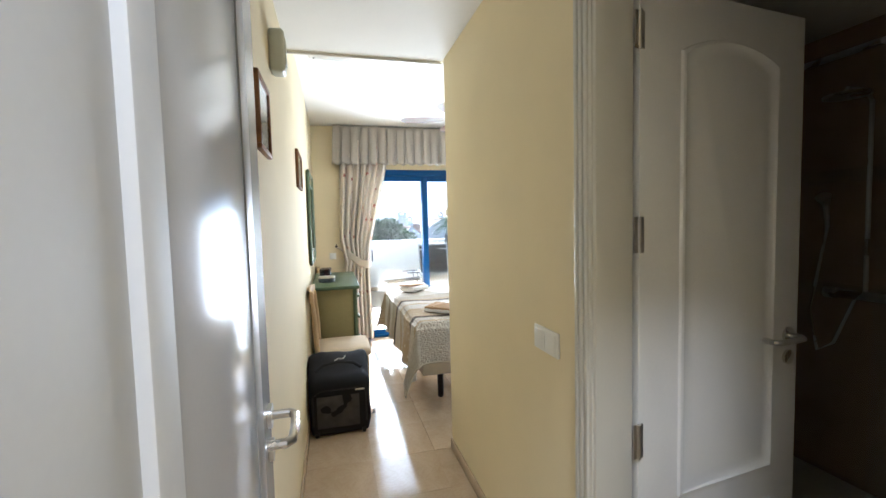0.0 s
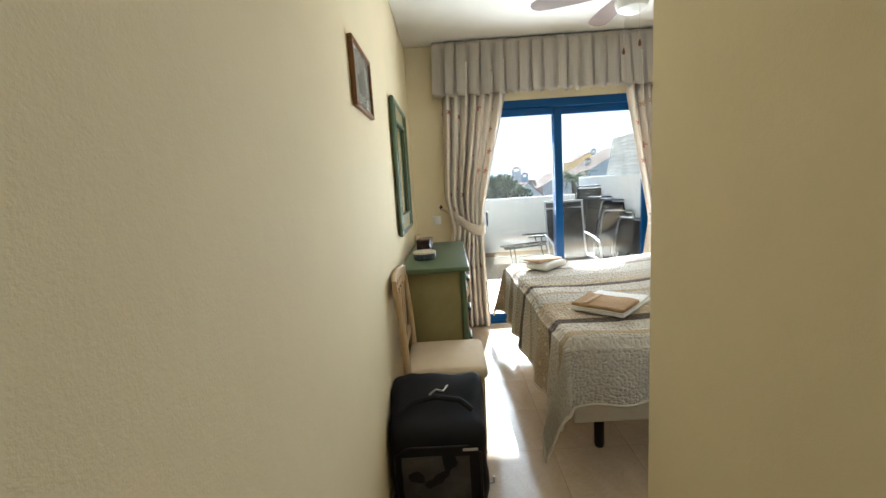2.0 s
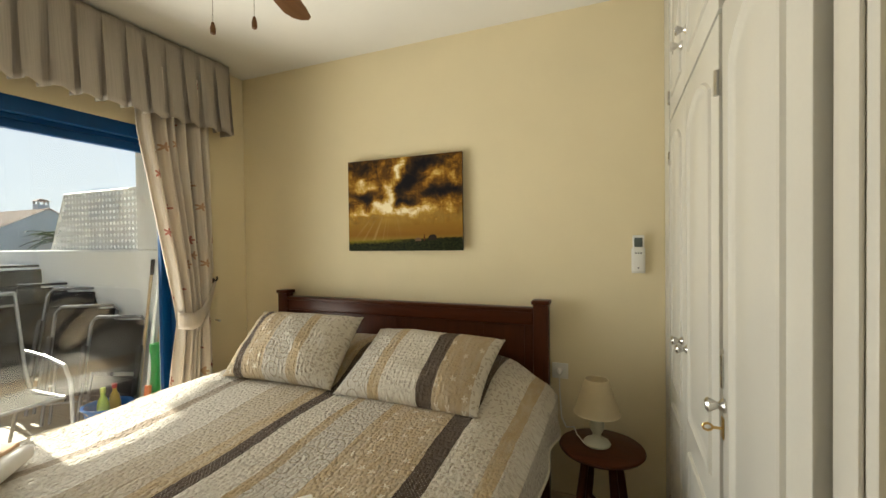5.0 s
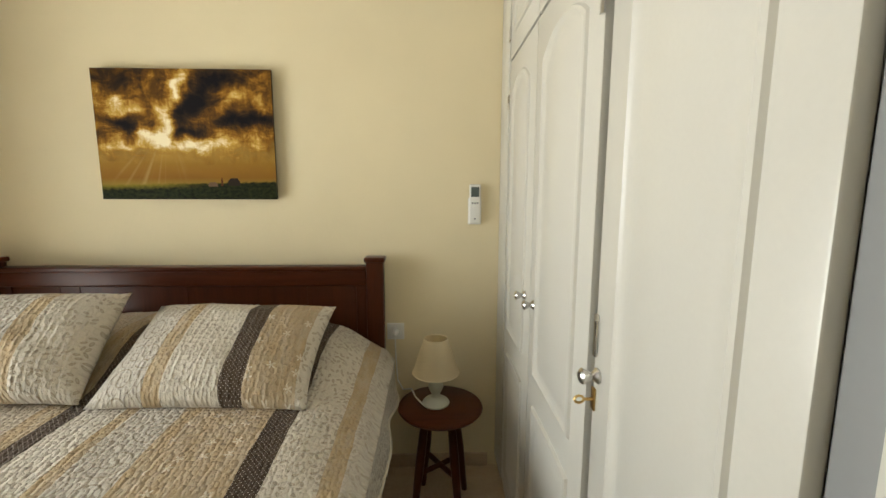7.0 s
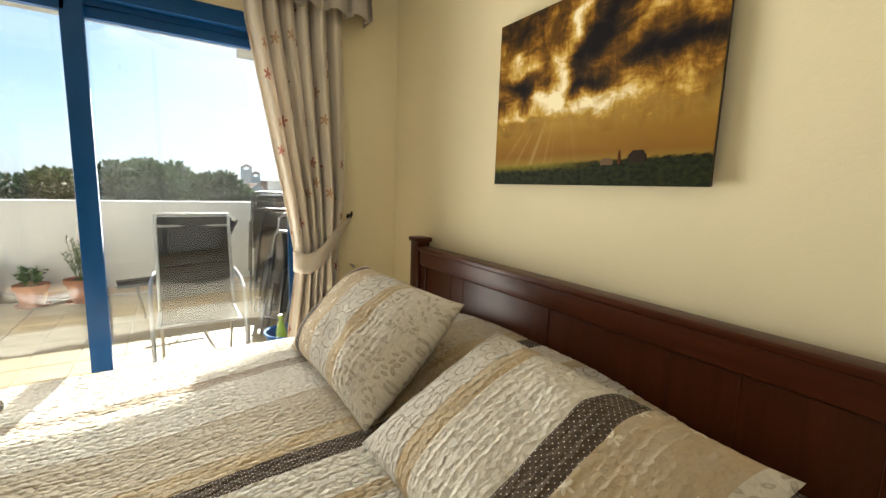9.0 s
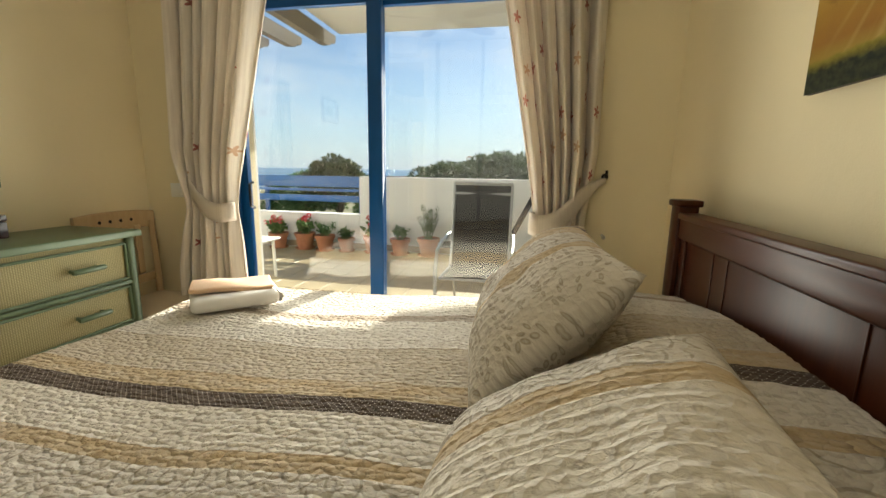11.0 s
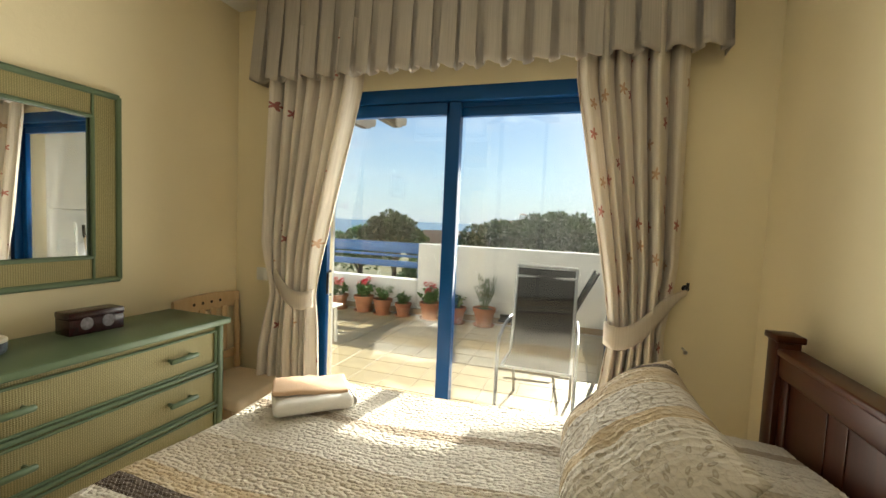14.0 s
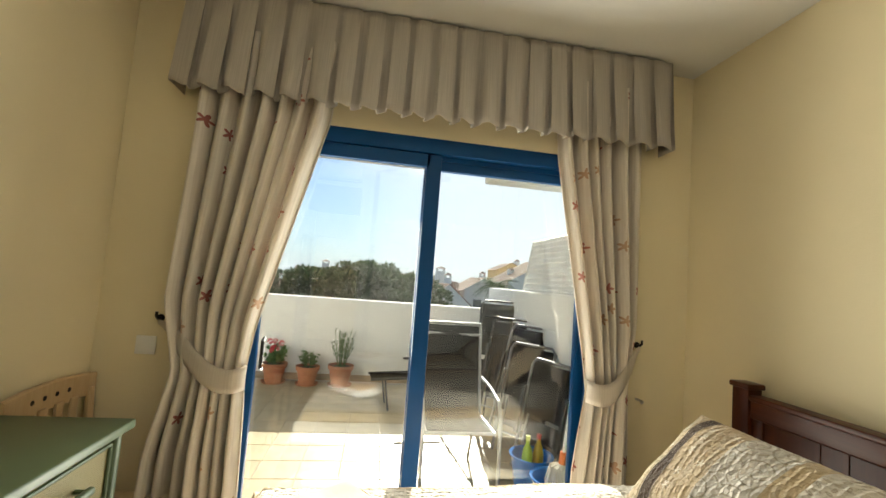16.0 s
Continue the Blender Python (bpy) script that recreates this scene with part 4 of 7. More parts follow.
part("curtain_rail", tube([(xa + 0.02, 5.83, 2.53), (xb - 0.02, 5.83, 2.53)], 0.012), M_PLASTIC, val, "white curtain rail")
for x in (xa + 0.03, xb - 0.03):
    part("bracket", box(x - 0.012, x + 0.012, 5.80, YW - 0.001, 2.515, 2.66, 0.003), M_PLASTIC, val)

# ---- painting over the bed ----
PY0, PY1, PZ0, PZ1 = 4.138, 4.938, 1.402, 1.985


# broad dabs of the painter's shade and light: place, reach, lean and strength
DABS = ((0.17, 0.585, 0.095, 0.050, 0.1, -0.30), (0.56, 0.74, 0.085, 0.130, -0.5, -0.34), (0.88, 0.62, 0.150, 0.050, -0.4, -0.24), (0.50, 0.505, 0.085, 0.035, 0.1, -0.26),
        (0.72, 0.93, 0.130, 0.075, -0.5, -0.22), (0.12, 0.93, 0.200, 0.090, 0.0, -0.10), (0.07, 0.31, 0.060, 0.030, 0.2, -0.10), (0.70, 0.58, 0.080, 0.050, -0.6, -0.10),
        (0.17, 0.700, 0.110, 0.045, 0.0, 0.17), (0.47, 0.880, 0.040, 0.130, -0.35, 0.22), (0.40, 0.600, 0.050, 0.160, -0.25, 0.20), (0.31, 0.500, 0.080, 0.080, 0.2, 0.20),
        (0.60, 0.420, 0.140, 0.045, 0.0, 0.22), (0.15, 0.430, 0.100, 0.030, 0.0, 0.20), (0.84, 0.430, 0.110, 0.050, -0.4, 0.06), (0.42, 0.440, 0.130, 0.090, 0.0, 0.12), (0.78, 0.780, 0.030, 0.110, -0.7, 0.10))


def storm_paint(name):
    m, n, l, b = mat(name, 0.6, 0, 0.10)
    c = n.new("ShaderNodeTexCoord")

    def field_noise(scale, loc, detail, rough, distort):
        mp = n.new("ShaderNodeMapping")
        mp.inputs["Scale"].default_value, mp.inputs["Location"].default_value = scale, loc
        l.new(c.outputs["UV"], mp.inputs["Vector"])
        return tex_noise(n, l, mp.outputs[0], 1.0, detail, rough, distort)

    # brush drag bends the edges of every shape
    wob = n.new("ShaderNodeSeparateColor")
    wv = n.new("ShaderNodeTexNoise")
    wv.inputs["Scale"].default_value, wv.inputs["Detail"].default_value = 7.0, 6
    l.new(c.outputs["UV"], wv.inputs["Vector"])
    l.new(wv.outputs["Color"], wob.inputs[0])
    sp = n.new("ShaderNodeSeparateXYZ")
    l.new(c.outputs["UV"], sp.inputs[0])
    u0, v0 = sp.outputs[0], sp.outputs[1]
    u = maths(n, l, "MULTIPLY_ADD", maths(n, l, "SUBTRACT", wob.outputs[0], 0.5), 0.16, u0)
    v = maths(n, l, "MULTIPLY_ADD", maths(n, l, "SUBTRACT", wob.outputs[1], 0.5), 0.22, v0)
    clump = field_noise((7.0, 7.5, 1), (3.1, 1.7, 0), 9, 0.68, 0.6)
    spikes = field_noise((22.0, 5.0, 1), (0.4, 2.2, 0), 7, 0.66, 0.8)
    tone = maths(n, l, "ADD", maths(n, l, "MULTIPLY", clump, 0.62), maths(n, l, "MULTIPLY", spikes, 0.24))
    tone = maths(n, l, "ADD", tone, 0.10)
    for du, dv, ru, rv, lean_, k in DABS:
        dx, dy = maths(n, l, "SUBTRACT", u, du), maths(n, l, "SUBTRACT", v, dv)
        dx = maths(n, l, "MULTIPLY_ADD", dy, lean_, dx)
        ex = maths(n, l, "POWER", maths(n, l, "ABSOLUTE", maths(n, l, "MULTIPLY", dx, 1 / ru)), 2.0)
        ey = maths(n, l, "POWER", maths(n, l, "ABSOLUTE", maths(n, l, "MULTIPLY", dy, 1 / rv)), 2.0)
        g = maths(n, l, "POWER", 2.718, maths(n, l, "MULTIPLY", maths(n, l, "ADD", ex, ey), -1.0))
        tone = maths(n, l, "MULTIPLY_ADD", g, k, tone)
    sky = ramp(n, l, tone, [(0.28, (0.008, 0.007, 0.009)), (0.42, (0.035, 0.020, 0.010)), (0.51, (0.13, 0.058, 0.010)), (0.58, (0.30, 0.145, 0.018)), (0.65, (0.56, 0.35, 0.070)), (0.76, (0.90, 0.80, 0.55))])
    # shafts of light fanning down from the break in the cloud
    cx, cy = maths(n, l, "SUBTRACT", u0, 0.40), maths(n, l, "SUBTRACT", 0.62, v0)
    fan = n.new("ShaderNodeCombineXYZ")
    l.new(maths(n, l, "MULTIPLY", maths(n, l, "ARCTAN2", cx, cy), 6.0), fan.inputs[0])
    shaft = ramp(n, l, tex_noise(n, l, fan.outputs[0], 1.3, 2, 0.6), [(0.50, (0, 0, 0)), (0.66, (1, 1, 1))])
    low = ramp(n, l, v0, [(0.12, (0.30, 0.20, 0.03)), (0.17, (0.27, 0.13, 0.018)), (0.28, (0.33, 0.18, 0.026)), (0.42, (0.58, 0.37, 0.075))])
    low = mixc(n, l, maths(n, l, "MULTIPLY", maths(n, l, "MULTIPLY", shaft, ramp(n, l, u0, [(0.05, (0, 0, 0)), (0.18, (1, 1, 1)), (0.38, (1, 1, 1)), (0.50, (0, 0, 0))])), 0.42), low, (0.56, 0.40, 0.14))
    low = mixc(n, l, maths(n, l, "MULTIPLY", clump, 0.45), low, (0.14, 0.065, 0.014))
    haze = ramp(n, l, maths(n, l, "MULTIPLY_ADD", maths(n, l, "SUBTRACT", clump, 0.5), 0.30, v), [(0.30, (0, 0, 0)), (0.44, (1, 1, 1))])
    col = mixc(n, l, haze, low, sky)
    gr = tex_noise(n, l, c.outputs["UV"], 42, 4)
    field = ramp(n, l, gr, [(0.35, (0.006, 0.007, 0.003)), (0.65, (0.026, 0.032, 0.009))])
    hor = maths(n, l, "MULTIPLY_ADD", u0, -0.03, maths(n, l, "MULTIPLY_ADD", gr, 0.03, v0))
    glow = maths(n, l, "MULTIPLY", ramp(n, l, hor, [(0.085, (0, 0, 0)), (0.118, (1, 1, 1))]), ramp(n, l, u0, [(0.30, (1, 1, 1)), (0.60, (0, 0, 0))]))
    field = mixc(n, l, maths(n, l, "MULTIPLY", glow, 0.6), field, (0.30, 0.24, 0.02))
    gm = ramp(n, l, hor, [(0.118, (0, 0, 0)), (0.130, (1, 1, 1))])
    col = mixc(n, l, gm, field, col)
    l.new(col, b.inputs["Base Color"])
    cv = tex_noise(n, l, coords(n, l), 420, 2)
    bump(n, l, b, cv, 0.25, 0.0012)
    return m


M_PAINT = storm_paint("storm_sky_painting")
M_CANVAS = plain("dark_canvas_edge", (0.05, 0.035, 0.02), 0.8)
pt = thing("painting", "unframed canvas painting of a golden storm sky over dark fields", "painting", (XR, (PY0 + PY1) / 2, (PZ0 + PZ1) / 2))
pw, ph = (PY1 - PY0) / 2, (PZ1 - PZ0) / 2
part("canvas", box(-0.036, -0.024, -pw, pw, -ph, ph, 0.003), M_CANVAS, pt, "dark canvas edges")
part("stretcher", box(-0.0235, -0.001, -pw + 0.06, pw - 0.06, -ph + 0.06, ph - 0.06, 0.002), M_PINE, pt)
bm = bmesh.new()
vv = [bm.verts.new((-0.0385, y, z)) for y, z in ((pw, -ph), (-pw, -ph), (-pw, ph), (pw, ph))]
bm.faces.new(vv)
set_uv(bm, dict(zip(vv, ((0, 0), (1, 0), (1, 1), (0, 1)))))
part("picture", bm, M_PAINT, pt, "golden storm clouds", smooth=0)
for y, z, w, h, c in ((-0.108, -0.232, 0.042, 0.020, (0.16, 0.10, 0.06)), (-0.205, -0.228, 0.055, 0.034, (0.03, 0.022, 0.018)), (-0.150, -0.230, 0.009, 0.038, (0.10, 0.035, 0.015))):
    bmb = box(-0.0402, -0.0388, y - w / 2, y + w / 2, z, z + h * 0.6)
    rf = [bmb.verts.new((-0.0400, y + a * w / 2, z + b2)) for a, b2 in ((-1, h * 0.6), (1, h * 0.6), (0.5, h), (-0.6, h))]
    bmb.faces.new(rf)
    part("painted_barn", bmb, plain("painted_barn_tone", c, 0.95, spec=0.1), pt, smooth=0)

# ---- wardrobe ----


def arch_loop(x0, x1, z0, z1, rise):
    pts = [(x0, z0), (x1, z0), (x1, z1 - rise)]
    for k in range(1, 12):
        t = k / 12
        x = x1 + (x0 - x1) * t
        pts.append((x, z1 - rise + rise * math.sin(math.pi * t) ** 0.8))
    pts.append((x0, z1 - rise))
    return pts


def panel_relief(bm, loop, y, out, flip=False):
    """Raised moulding round an arched field, on a face at y whose outside lies towards out."""
    def P(p, d):
        return Vector((p[0], y + out * d, p[1])) if not flip else Vector((y + out * d, p[0], p[1]))
    cx = (min(p[0] for p in loop) + max(p[0] for p in loop)) / 2
    cz = (min(p[1] for p in loop) + max(p[1] for p in loop)) / 2
    hw, hh = max(abs(p[0] - cx) for p in loop), max(abs(p[1] - cz) for p in loop)
    def inset(k):
        return [(cx + (p[0] - cx) * (1 - k / hw), cz + (p[1] - cz) * (1 - k / hh)) for p in loop]
    prof = [(0.0, 0.0), (0.004, 0.007), (0.012, 0.009), (0.020, 0.004), (0.026, 0.0012), (0.045, 0.0012), (0.060, 0.006)]
    rings = [[bm.verts.new(P(q, d)) for q in inset(k)] for k, d in prof]
    for a, b in zip(rings, rings[1:]):
        for i in range(len(a)):
            j = (i + 1) % len(a)
            bm.faces.new((a[i], a[j], b[j], b[i]))
    bm.faces.new(rings[-1])
    return bm


M_GAPSHADE = plain("gap_shade_grey", (0.25, 0.25, 0.25), 0.5, vary=0.05, relief=0.03)
wd = thing("wardrobe", "white fitted wardrobe with arched panel doors", "wardrobe", (0, 0, 0))
WY = 3.078
part("carcass", box(XC + 0.049, XR - 0.004, 2.49, WY - 0.045, 0.0, ZC - 0.004, 0.0), M_WHITE, wd)
fb = box(XC + 0.048, XC + 0.138, WY - 0.044, WY + 0.004, 0, ZC - 0.006, 0.004)
add_box(fb, XC + 0.068, XC + 0.118, WY + 0.004, WY + 0.010, 0, ZC - 0.006, 0.003)
part("side_trim", fb, M_WHITE, wd)
# shade of the gaps beside the doors, given as grey strips
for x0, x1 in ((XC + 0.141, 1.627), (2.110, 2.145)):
    part("shadow_gap", box(x0, x1, WY - 0.044, WY - 0.020, 0.06, ZC - 0.006, 0.002), M_GAPSHADE, wd, "recessed strip between the doors, coloured grey as gap shade")
part("filler", box(3.145, XR - 0.002, WY - 0.026, WY + 0.004, 0.06, ZC - 0.006, 0.003), M_WHITE, wd)
part("plinth", box(XC + 0.140, 3.145, WY - 0.0445, WY - 0.012, 0, 0.06, 0.002), M_WHITE, wd)
DOORS = ((1.630, 2.108), (2.147, 2.675), (2.681, 3.14))
for k, (x0, x1) in enumerate(DOORS):
    for z0, z1, low in ((0.066, 1.978, True), (1.990, ZC - 0.02, False)):
        bm = box(x0, x1, WY - 0.024, WY, z0, z1, 0.003)
        if low:
            panel_relief(bm, arch_loop(x0 + 0.085, x1 - 0.085, 0.84, z1 - 0.085, 0.06), WY, 1)
            panel_relief(bm, arch_loop(x0 + 0.085, x1 - 0.085, z0 + 0.09, 0.74, 0.004), WY, 1)
        else:
            panel_relief(bm, arch_loop(x0 + 0.085, x1 - 0.085, z0 + 0.08, z1 - 0.08, 0.06), WY, 1)
        dl = part("door", bm, M_WHITE, wd)
        kx = {0: x1 - 0.024, 1: x1 - 0.062, 2: x0 + 0.061}[k]
        kz = 1.075 if low else 2.16
        kn = bmesh.new()
        add_tube(kn, [(kx, WY, kz), (kx, WY + 0.004, kz), (kx, WY + 0.014, kz), (kx, WY + 0.022, kz), (kx, WY + 0.034, kz), (kx, WY + 0.040, kz)], [0.016, 0.016, 0.007, 0.011, 0.017, 0.010], 16)
        part("knob", kn, M_CHROME, dl, "brushed metal knob")
        hx = {0: x0 + 0.004, 1: x0 + 0.003, 2: x1 - 0.003}[k]
        for z in ((z0 + 0.18, z1 - 0.16) if low else (z0 + 0.1, z1 - 0.1)):
            part("hinge", tube([(hx, WY + 0.004, z - 0.03), (hx, WY + 0.004, z + 0.03)], 0.006, 8), M_CHROME, dl)
part("lock_plate", box(2.092, 2.107, WY + 0.001, WY + 0.006, 1.11, 1.20, 0.002), M_CHROME, wd, "steel catch plate")
kb = tube([(2.098, WY, 1.018), (2.098, WY + 0.022, 1.018)], 0.0035)
add_tube(kb, [(2.098, WY + 0.022 + 0.010 * (1 - math.cos(a)), 1.018 + 0.008 * math.sin(a)) for a in (0, 0.8, 1.6, 2.4, 3.14, 3.9, 4.7, 5.5, 6.28)], 0.0028)
M_BRASS = plain("aged_brass", (0.62, 0.42, 0.16), 0.3, 1.0)
part("key", kb, M_BRASS, wd, "brass key in the lock")
part("key_plate", box(2.089, 2.107, WY + 0.001, WY + 0.004, 0.995, 1.043, 0.001), M_BRASS, wd)

# ---- bedside table and lamp ----
TX, TY, TZ = 3.07, 3.375, 0.487
tb = thing("side_table", "round dark wooden side table with three splayed legs", "table", (TX, TY, 0))
part("tabletop", lathe([(0, TZ - 0.026), (0.165, TZ - 0.026), (0.185, TZ - 0.020), (0.192, TZ - 0.010), (0.188, TZ - 0.003), (0.18, TZ), (0, TZ)], 0, 0, 48), M_MAHOG, tb)
for k in range(4):
    a = math.tau * k / 4 + 0.6
    c, s = math.cos(a), math.sin(a)
    part("leg", tube([(0.08 * c, 0.08 * s, TZ - 0.026), (0.11 * c, 0.11 * s, 0.25), (0.145 * c, 0.145 * s, 0.0)], [0.017, 0.021, 0.014], 12), M_MAHOG_V, tb)
for k in range(2):
    a = math.tau * k / 4 + 0.6
    c, s = 0.12 * math.cos(a), 0.12 * math.sin(a)
    z = 0.19 + 0.0 * k
    part("stretcher", tube([(-c, -s, z), (c, s, z)], 0.012, 10, 1.0), M_MAHOG, tb)
lp = thing("table_lamp", "small table lamp with a turned pale base and cream shade", "lamp", (3.075, 3.395, TZ))
M_PALEPOT = plain("pale_green_ceramic", (0.56, 0.57, 0.47), 0.35, vary=0.08)
M_SHADE = plain("cream_lamp_shade", (0.92, 0.80, 0.55), 0.85, vary=0.04, grain=300)
part("base", lathe([(0, 0), (0.058, 0), (0.062, 0.008), (0.055, 0.018), (0.035, 0.026), (0.022, 0.036), (0.018, 0.05), (0.026, 0.062), (0.034, 0.085), (0.030, 0.115), (0.018, 0.135), (0.014, 0.15), (0.020, 0.155), (0.012, 0.165), (0.010, 0.20), (0, 0.20)], 0, 0, 28), M_PALEPOT, lp)
sh = lathe([(0.104, 0.150), (0.053, 0.308)], 0, 0, 40)
bmesh.ops.solidify(sh, geom=sh.faces[:], thickness=0.002)
part("shade", sh, M_SHADE, lp, "cream conical shade")
for r, z in ((0.104, 0.151), (0.053, 0.307)):
    rg = tube([(r * math.cos(math.tau * k / 32), r * math.sin(math.tau * k / 32), z) for k in range(33)], 0.002, 6)
    part("shade_rim", rg, M_SHADE, lp)
cb = tube([(3.05, 3.45, TZ + 0.006), (3.12, 3.49, TZ + 0.012), (3.19, 3.51, TZ + 0.016), (3.25, 3.555, 0.47), (3.30, 3.585, 0.50), (3.315, 3.594, 0.62), (XR - 0.045, 3.594, 0.72)], 0.0035, 6)
solid("lamp_cable", cb, M_PLASTIC, "white cable from the lamp to the wall socket", "cable")


def plate(name, at, w, h, label, category, split=1, round_socket=False, axis="x", sign=-1):
    th = thing(name, label, category, at)
    def B(d0, d1, u0, u1, z0, z1, bv):
        d0, d1 = sorted((sign * d0, sign * d1))
        return box(d0, d1, u0, u1, z0, z1, bv) if axis == "x" else box(u0, u1, d0, d1, z0, z1, bv)
    part("plate", B(0, 0.009, -w / 2, w / 2, -h / 2, h / 2, 0.003), M_PLASTIC, th)
    if round_socket:
        rim = bmesh.new()
        pts = [(sign * 0.011, 0.021 * math.cos(math.tau * k / 24), 0.021 * math.sin(math.tau * k / 24)) for k in range(25)]
        add_tube(rim, pts, 0.002, 6)
        part("socket_rim", rim, M_PLASTIC, th)
        part("plug", tube([(sign * 0.008, 0, 0), (sign * 0.030, 0, -0.002), (sign * 0.045, 0, -0.012)], [0.016, 0.014, 0.006], 14), M_PLASTIC, th, "white plug")
    else:
        cw = (w - 0.02) / split
        for k in range(split):
            u = -w / 2 + 0.01 + cw * (k + 0.5)
            part("rocker", B(0.009, 0.013, u - cw / 2 + 0.002, u + cw / 2 - 0.002, -h / 2 + 0.01, h / 2 - 0.01, 0.002), M_PLASTIC, th)
    return th


plate("wall_socket", (XR, 3.594, 0.742), 0.085, 0.085, "white wall socket with a plug beside the headboard", "socket", 1, True)
plate("light_switch", (XC, 1.775, 1.05), 0.165, 0.085, "white double light switch on the corridor wall", "switch", 2)
plate("light_switch", (0.718, YW, 1.085), 0.08, 0.08, "white light switch beside the curtain", "switch", 1, False, "y", -1)
rc = thing("remote_control", "white air conditioner remote in a wall holder", "remote control", (XR, 3.203, 1.38))
part("holder", box(-0.014, -0.002, -0.032, 0.032, -0.098, 0.03, 0.004), M_PLASTIC, rc)
part("remote_body", box(-0.028, -0.012, -0.027, 0.027, -0.09, 0.095, 0.005, 3), M_PLASTIC, rc)
part("display", box(-0.0295, -0.0278, -0.019, 0.019, 0.035, 0.082, 0.001), plain("grey_display", (0.10, 0.12, 0.11), 0.25), rc, "grey display")
for y, z in ((0, 0.005), (-0.012, 0.005), (0.012, 0.005), (0, -0.07)):
    part("button", box(-0.0295, -0.0278, y - 0.004, y + 0.004, z - 0.004, z + 0.004, 0.001), plain("grey_button", (0.2, 0.2, 0.2), 0.5), rc)

# ---- things on the chest ----
M_LACQ = plain("dark_red_lacquer", (0.028, 0.007, 0.008), 0.25, vary=0.3, scale=20)
M_SILVERPRINT = plain("silver_print", (0.20, 0.19, 0.21), 0.35, 0.4, vary=0.5, scale=60)
bx = thing("trinket_box", "small dark red lacquered box with silver medallions", "box", (0.64, 4.985, DZ), turn=-4)
bx.scale = (0.9, 0.88, 1.0)
part("body", box(-0.055, 0.055, -0.115, 0.115, 0.001, 0.066, 0.004), M_LACQ, bx)
part("lid", box(-0.057, 0.057, -0.117, 0.117, 0.067, 0.094, 0.005), M_LACQ, bx)
for y in (-0.045, 0.045):
    part("medallion", tube([(0.053, y, 0.045), (0.0565, y, 0.045)], 0.026, 20), M_SILVERPRINT, bx, "silver round print")
ds = thing("trinket_bowl", "flat round box with a pale lid and patterned grey side", "bowl", (0.655, 4.62, DZ))
ds.scale = (0.74, 0.74, 1.0)
part("side", lathe([(0, 0.001), (0.098, 0.001), (0.104, 0.008), (0.106, 0.036), (0.10, 0.042), (0, 0.042)], 0, 0, 40), plain("patterned_grey_side", (0.08, 0.10, 0.12), 0.35, vary=0.8, scale=45), ds)
part("lid", lathe([(0.106, 0.041), (0.107, 0.048), (0.100, 0.054), (0.05, 0.058), (0, 0.059)], 0, 0, 40), plain("pale_lid", (0.66, 0.60, 0.48), 0.3), ds, "pale cream lid")

# ---- pine chairs ----
chair = thing("chair", "pale pine chair with a cream seat cushion, beside the chest", "chair", (0.775, 4.03, 0), "pine chairs along the wall")
for sy in (-1, 1):
    part("back_post", tube([(-0.19, sy * 0.195, 0.0), (-0.195, sy * 0.195, 0.42), (-0.205, sy * 0.2, 0.70), (-0.222, sy * 0.205, 0.91)], [0.018, 0.020, 0.018, 0.015], 10), M_PINE, chair)
    part("front_leg", tube([(0.175, sy * 0.19, 0.0), (0.175, sy * 0.19, 0.42)], [0.016, 0.022], 10), M_PINE, chair)
    part("side_rail", box(-0.19, 0.175, sy * 0.19 - 0.01, sy * 0.19 + 0.01, 0.37, 0.425, 0.003), M_PINE, chair)
    part("stretcher", tube([(-0.19, sy * 0.193, 0.20), (0.175, sy * 0.19, 0.20)], 0.009, 8), M_PINE, chair)
part("front_rail", box(0.165, 0.185, -0.19, 0.19, 0.37, 0.425, 0.003), M_PINE, chair)
tr = bmesh.new()
rings = []
for k in range(13):
    yc = -0.225 + 0.45 * k / 12
    arc = 1 - (yc / 0.225) ** 2
    dx, zt = -0.225 - 0.018 * arc, 0.965 + 0.012 * arc
    rings.append([tr.verts.new((dx + a, yc, z)) for a, z in ((-0.008, 0.875), (0.008, 0.875), (0.011, 0.879), (0.011, zt - 0.006), (0.006, zt), (-0.006, zt), (-0.011, zt - 0.006), (-0.011, 0.879))])
for p, q in zip(rings, rings[1:]):
    for i in range(8):
        tr.faces.new((p[i], p[(i + 1) % 8], q[(i + 1) % 8], q[i]))
tr.faces.new(rings[0])
tr.faces.new(rings[-1][::-1])
bmesh.ops.recalc_face_normals(tr, faces=tr.faces[:])
part("top_rail", tr, M_PINE, chair)
for y in (-0.09, -0.03, 0.03, 0.09):
    hx = -0.225 - 0.018 * (1 - (y / 0.225) ** 2)
    part("hole", tube([(hx + 0.0115, y, 0.925), (hx + 0.0125, y, 0.925)], 0.009, 12), M_DARK, chair, "dark drilled hole")
part("lower_rail", box(-0.225, -0.203, -0.19, 0.19, 0.56, 0.61, 0.004), M_PINE, chair)
for y in (-0.12, -0.04, 0.04, 0.12):
    part("slat", box(-0.232, -0.220, y - 0.019, y + 0.019, 0.60, 0.89, 0.003), M_PINE, chair)
cu = bmesh.new()
bmesh.ops.create_cube(cu, size=1, matrix=Matrix.LocRotScale((0.0, 0, 0.455), None, (0.43, 0.435, 0.065)))
bmesh.ops.bevel(cu, geom=cu.edges[:], offset=0.030, segments=5, affect="EDGES", profile=0.5)
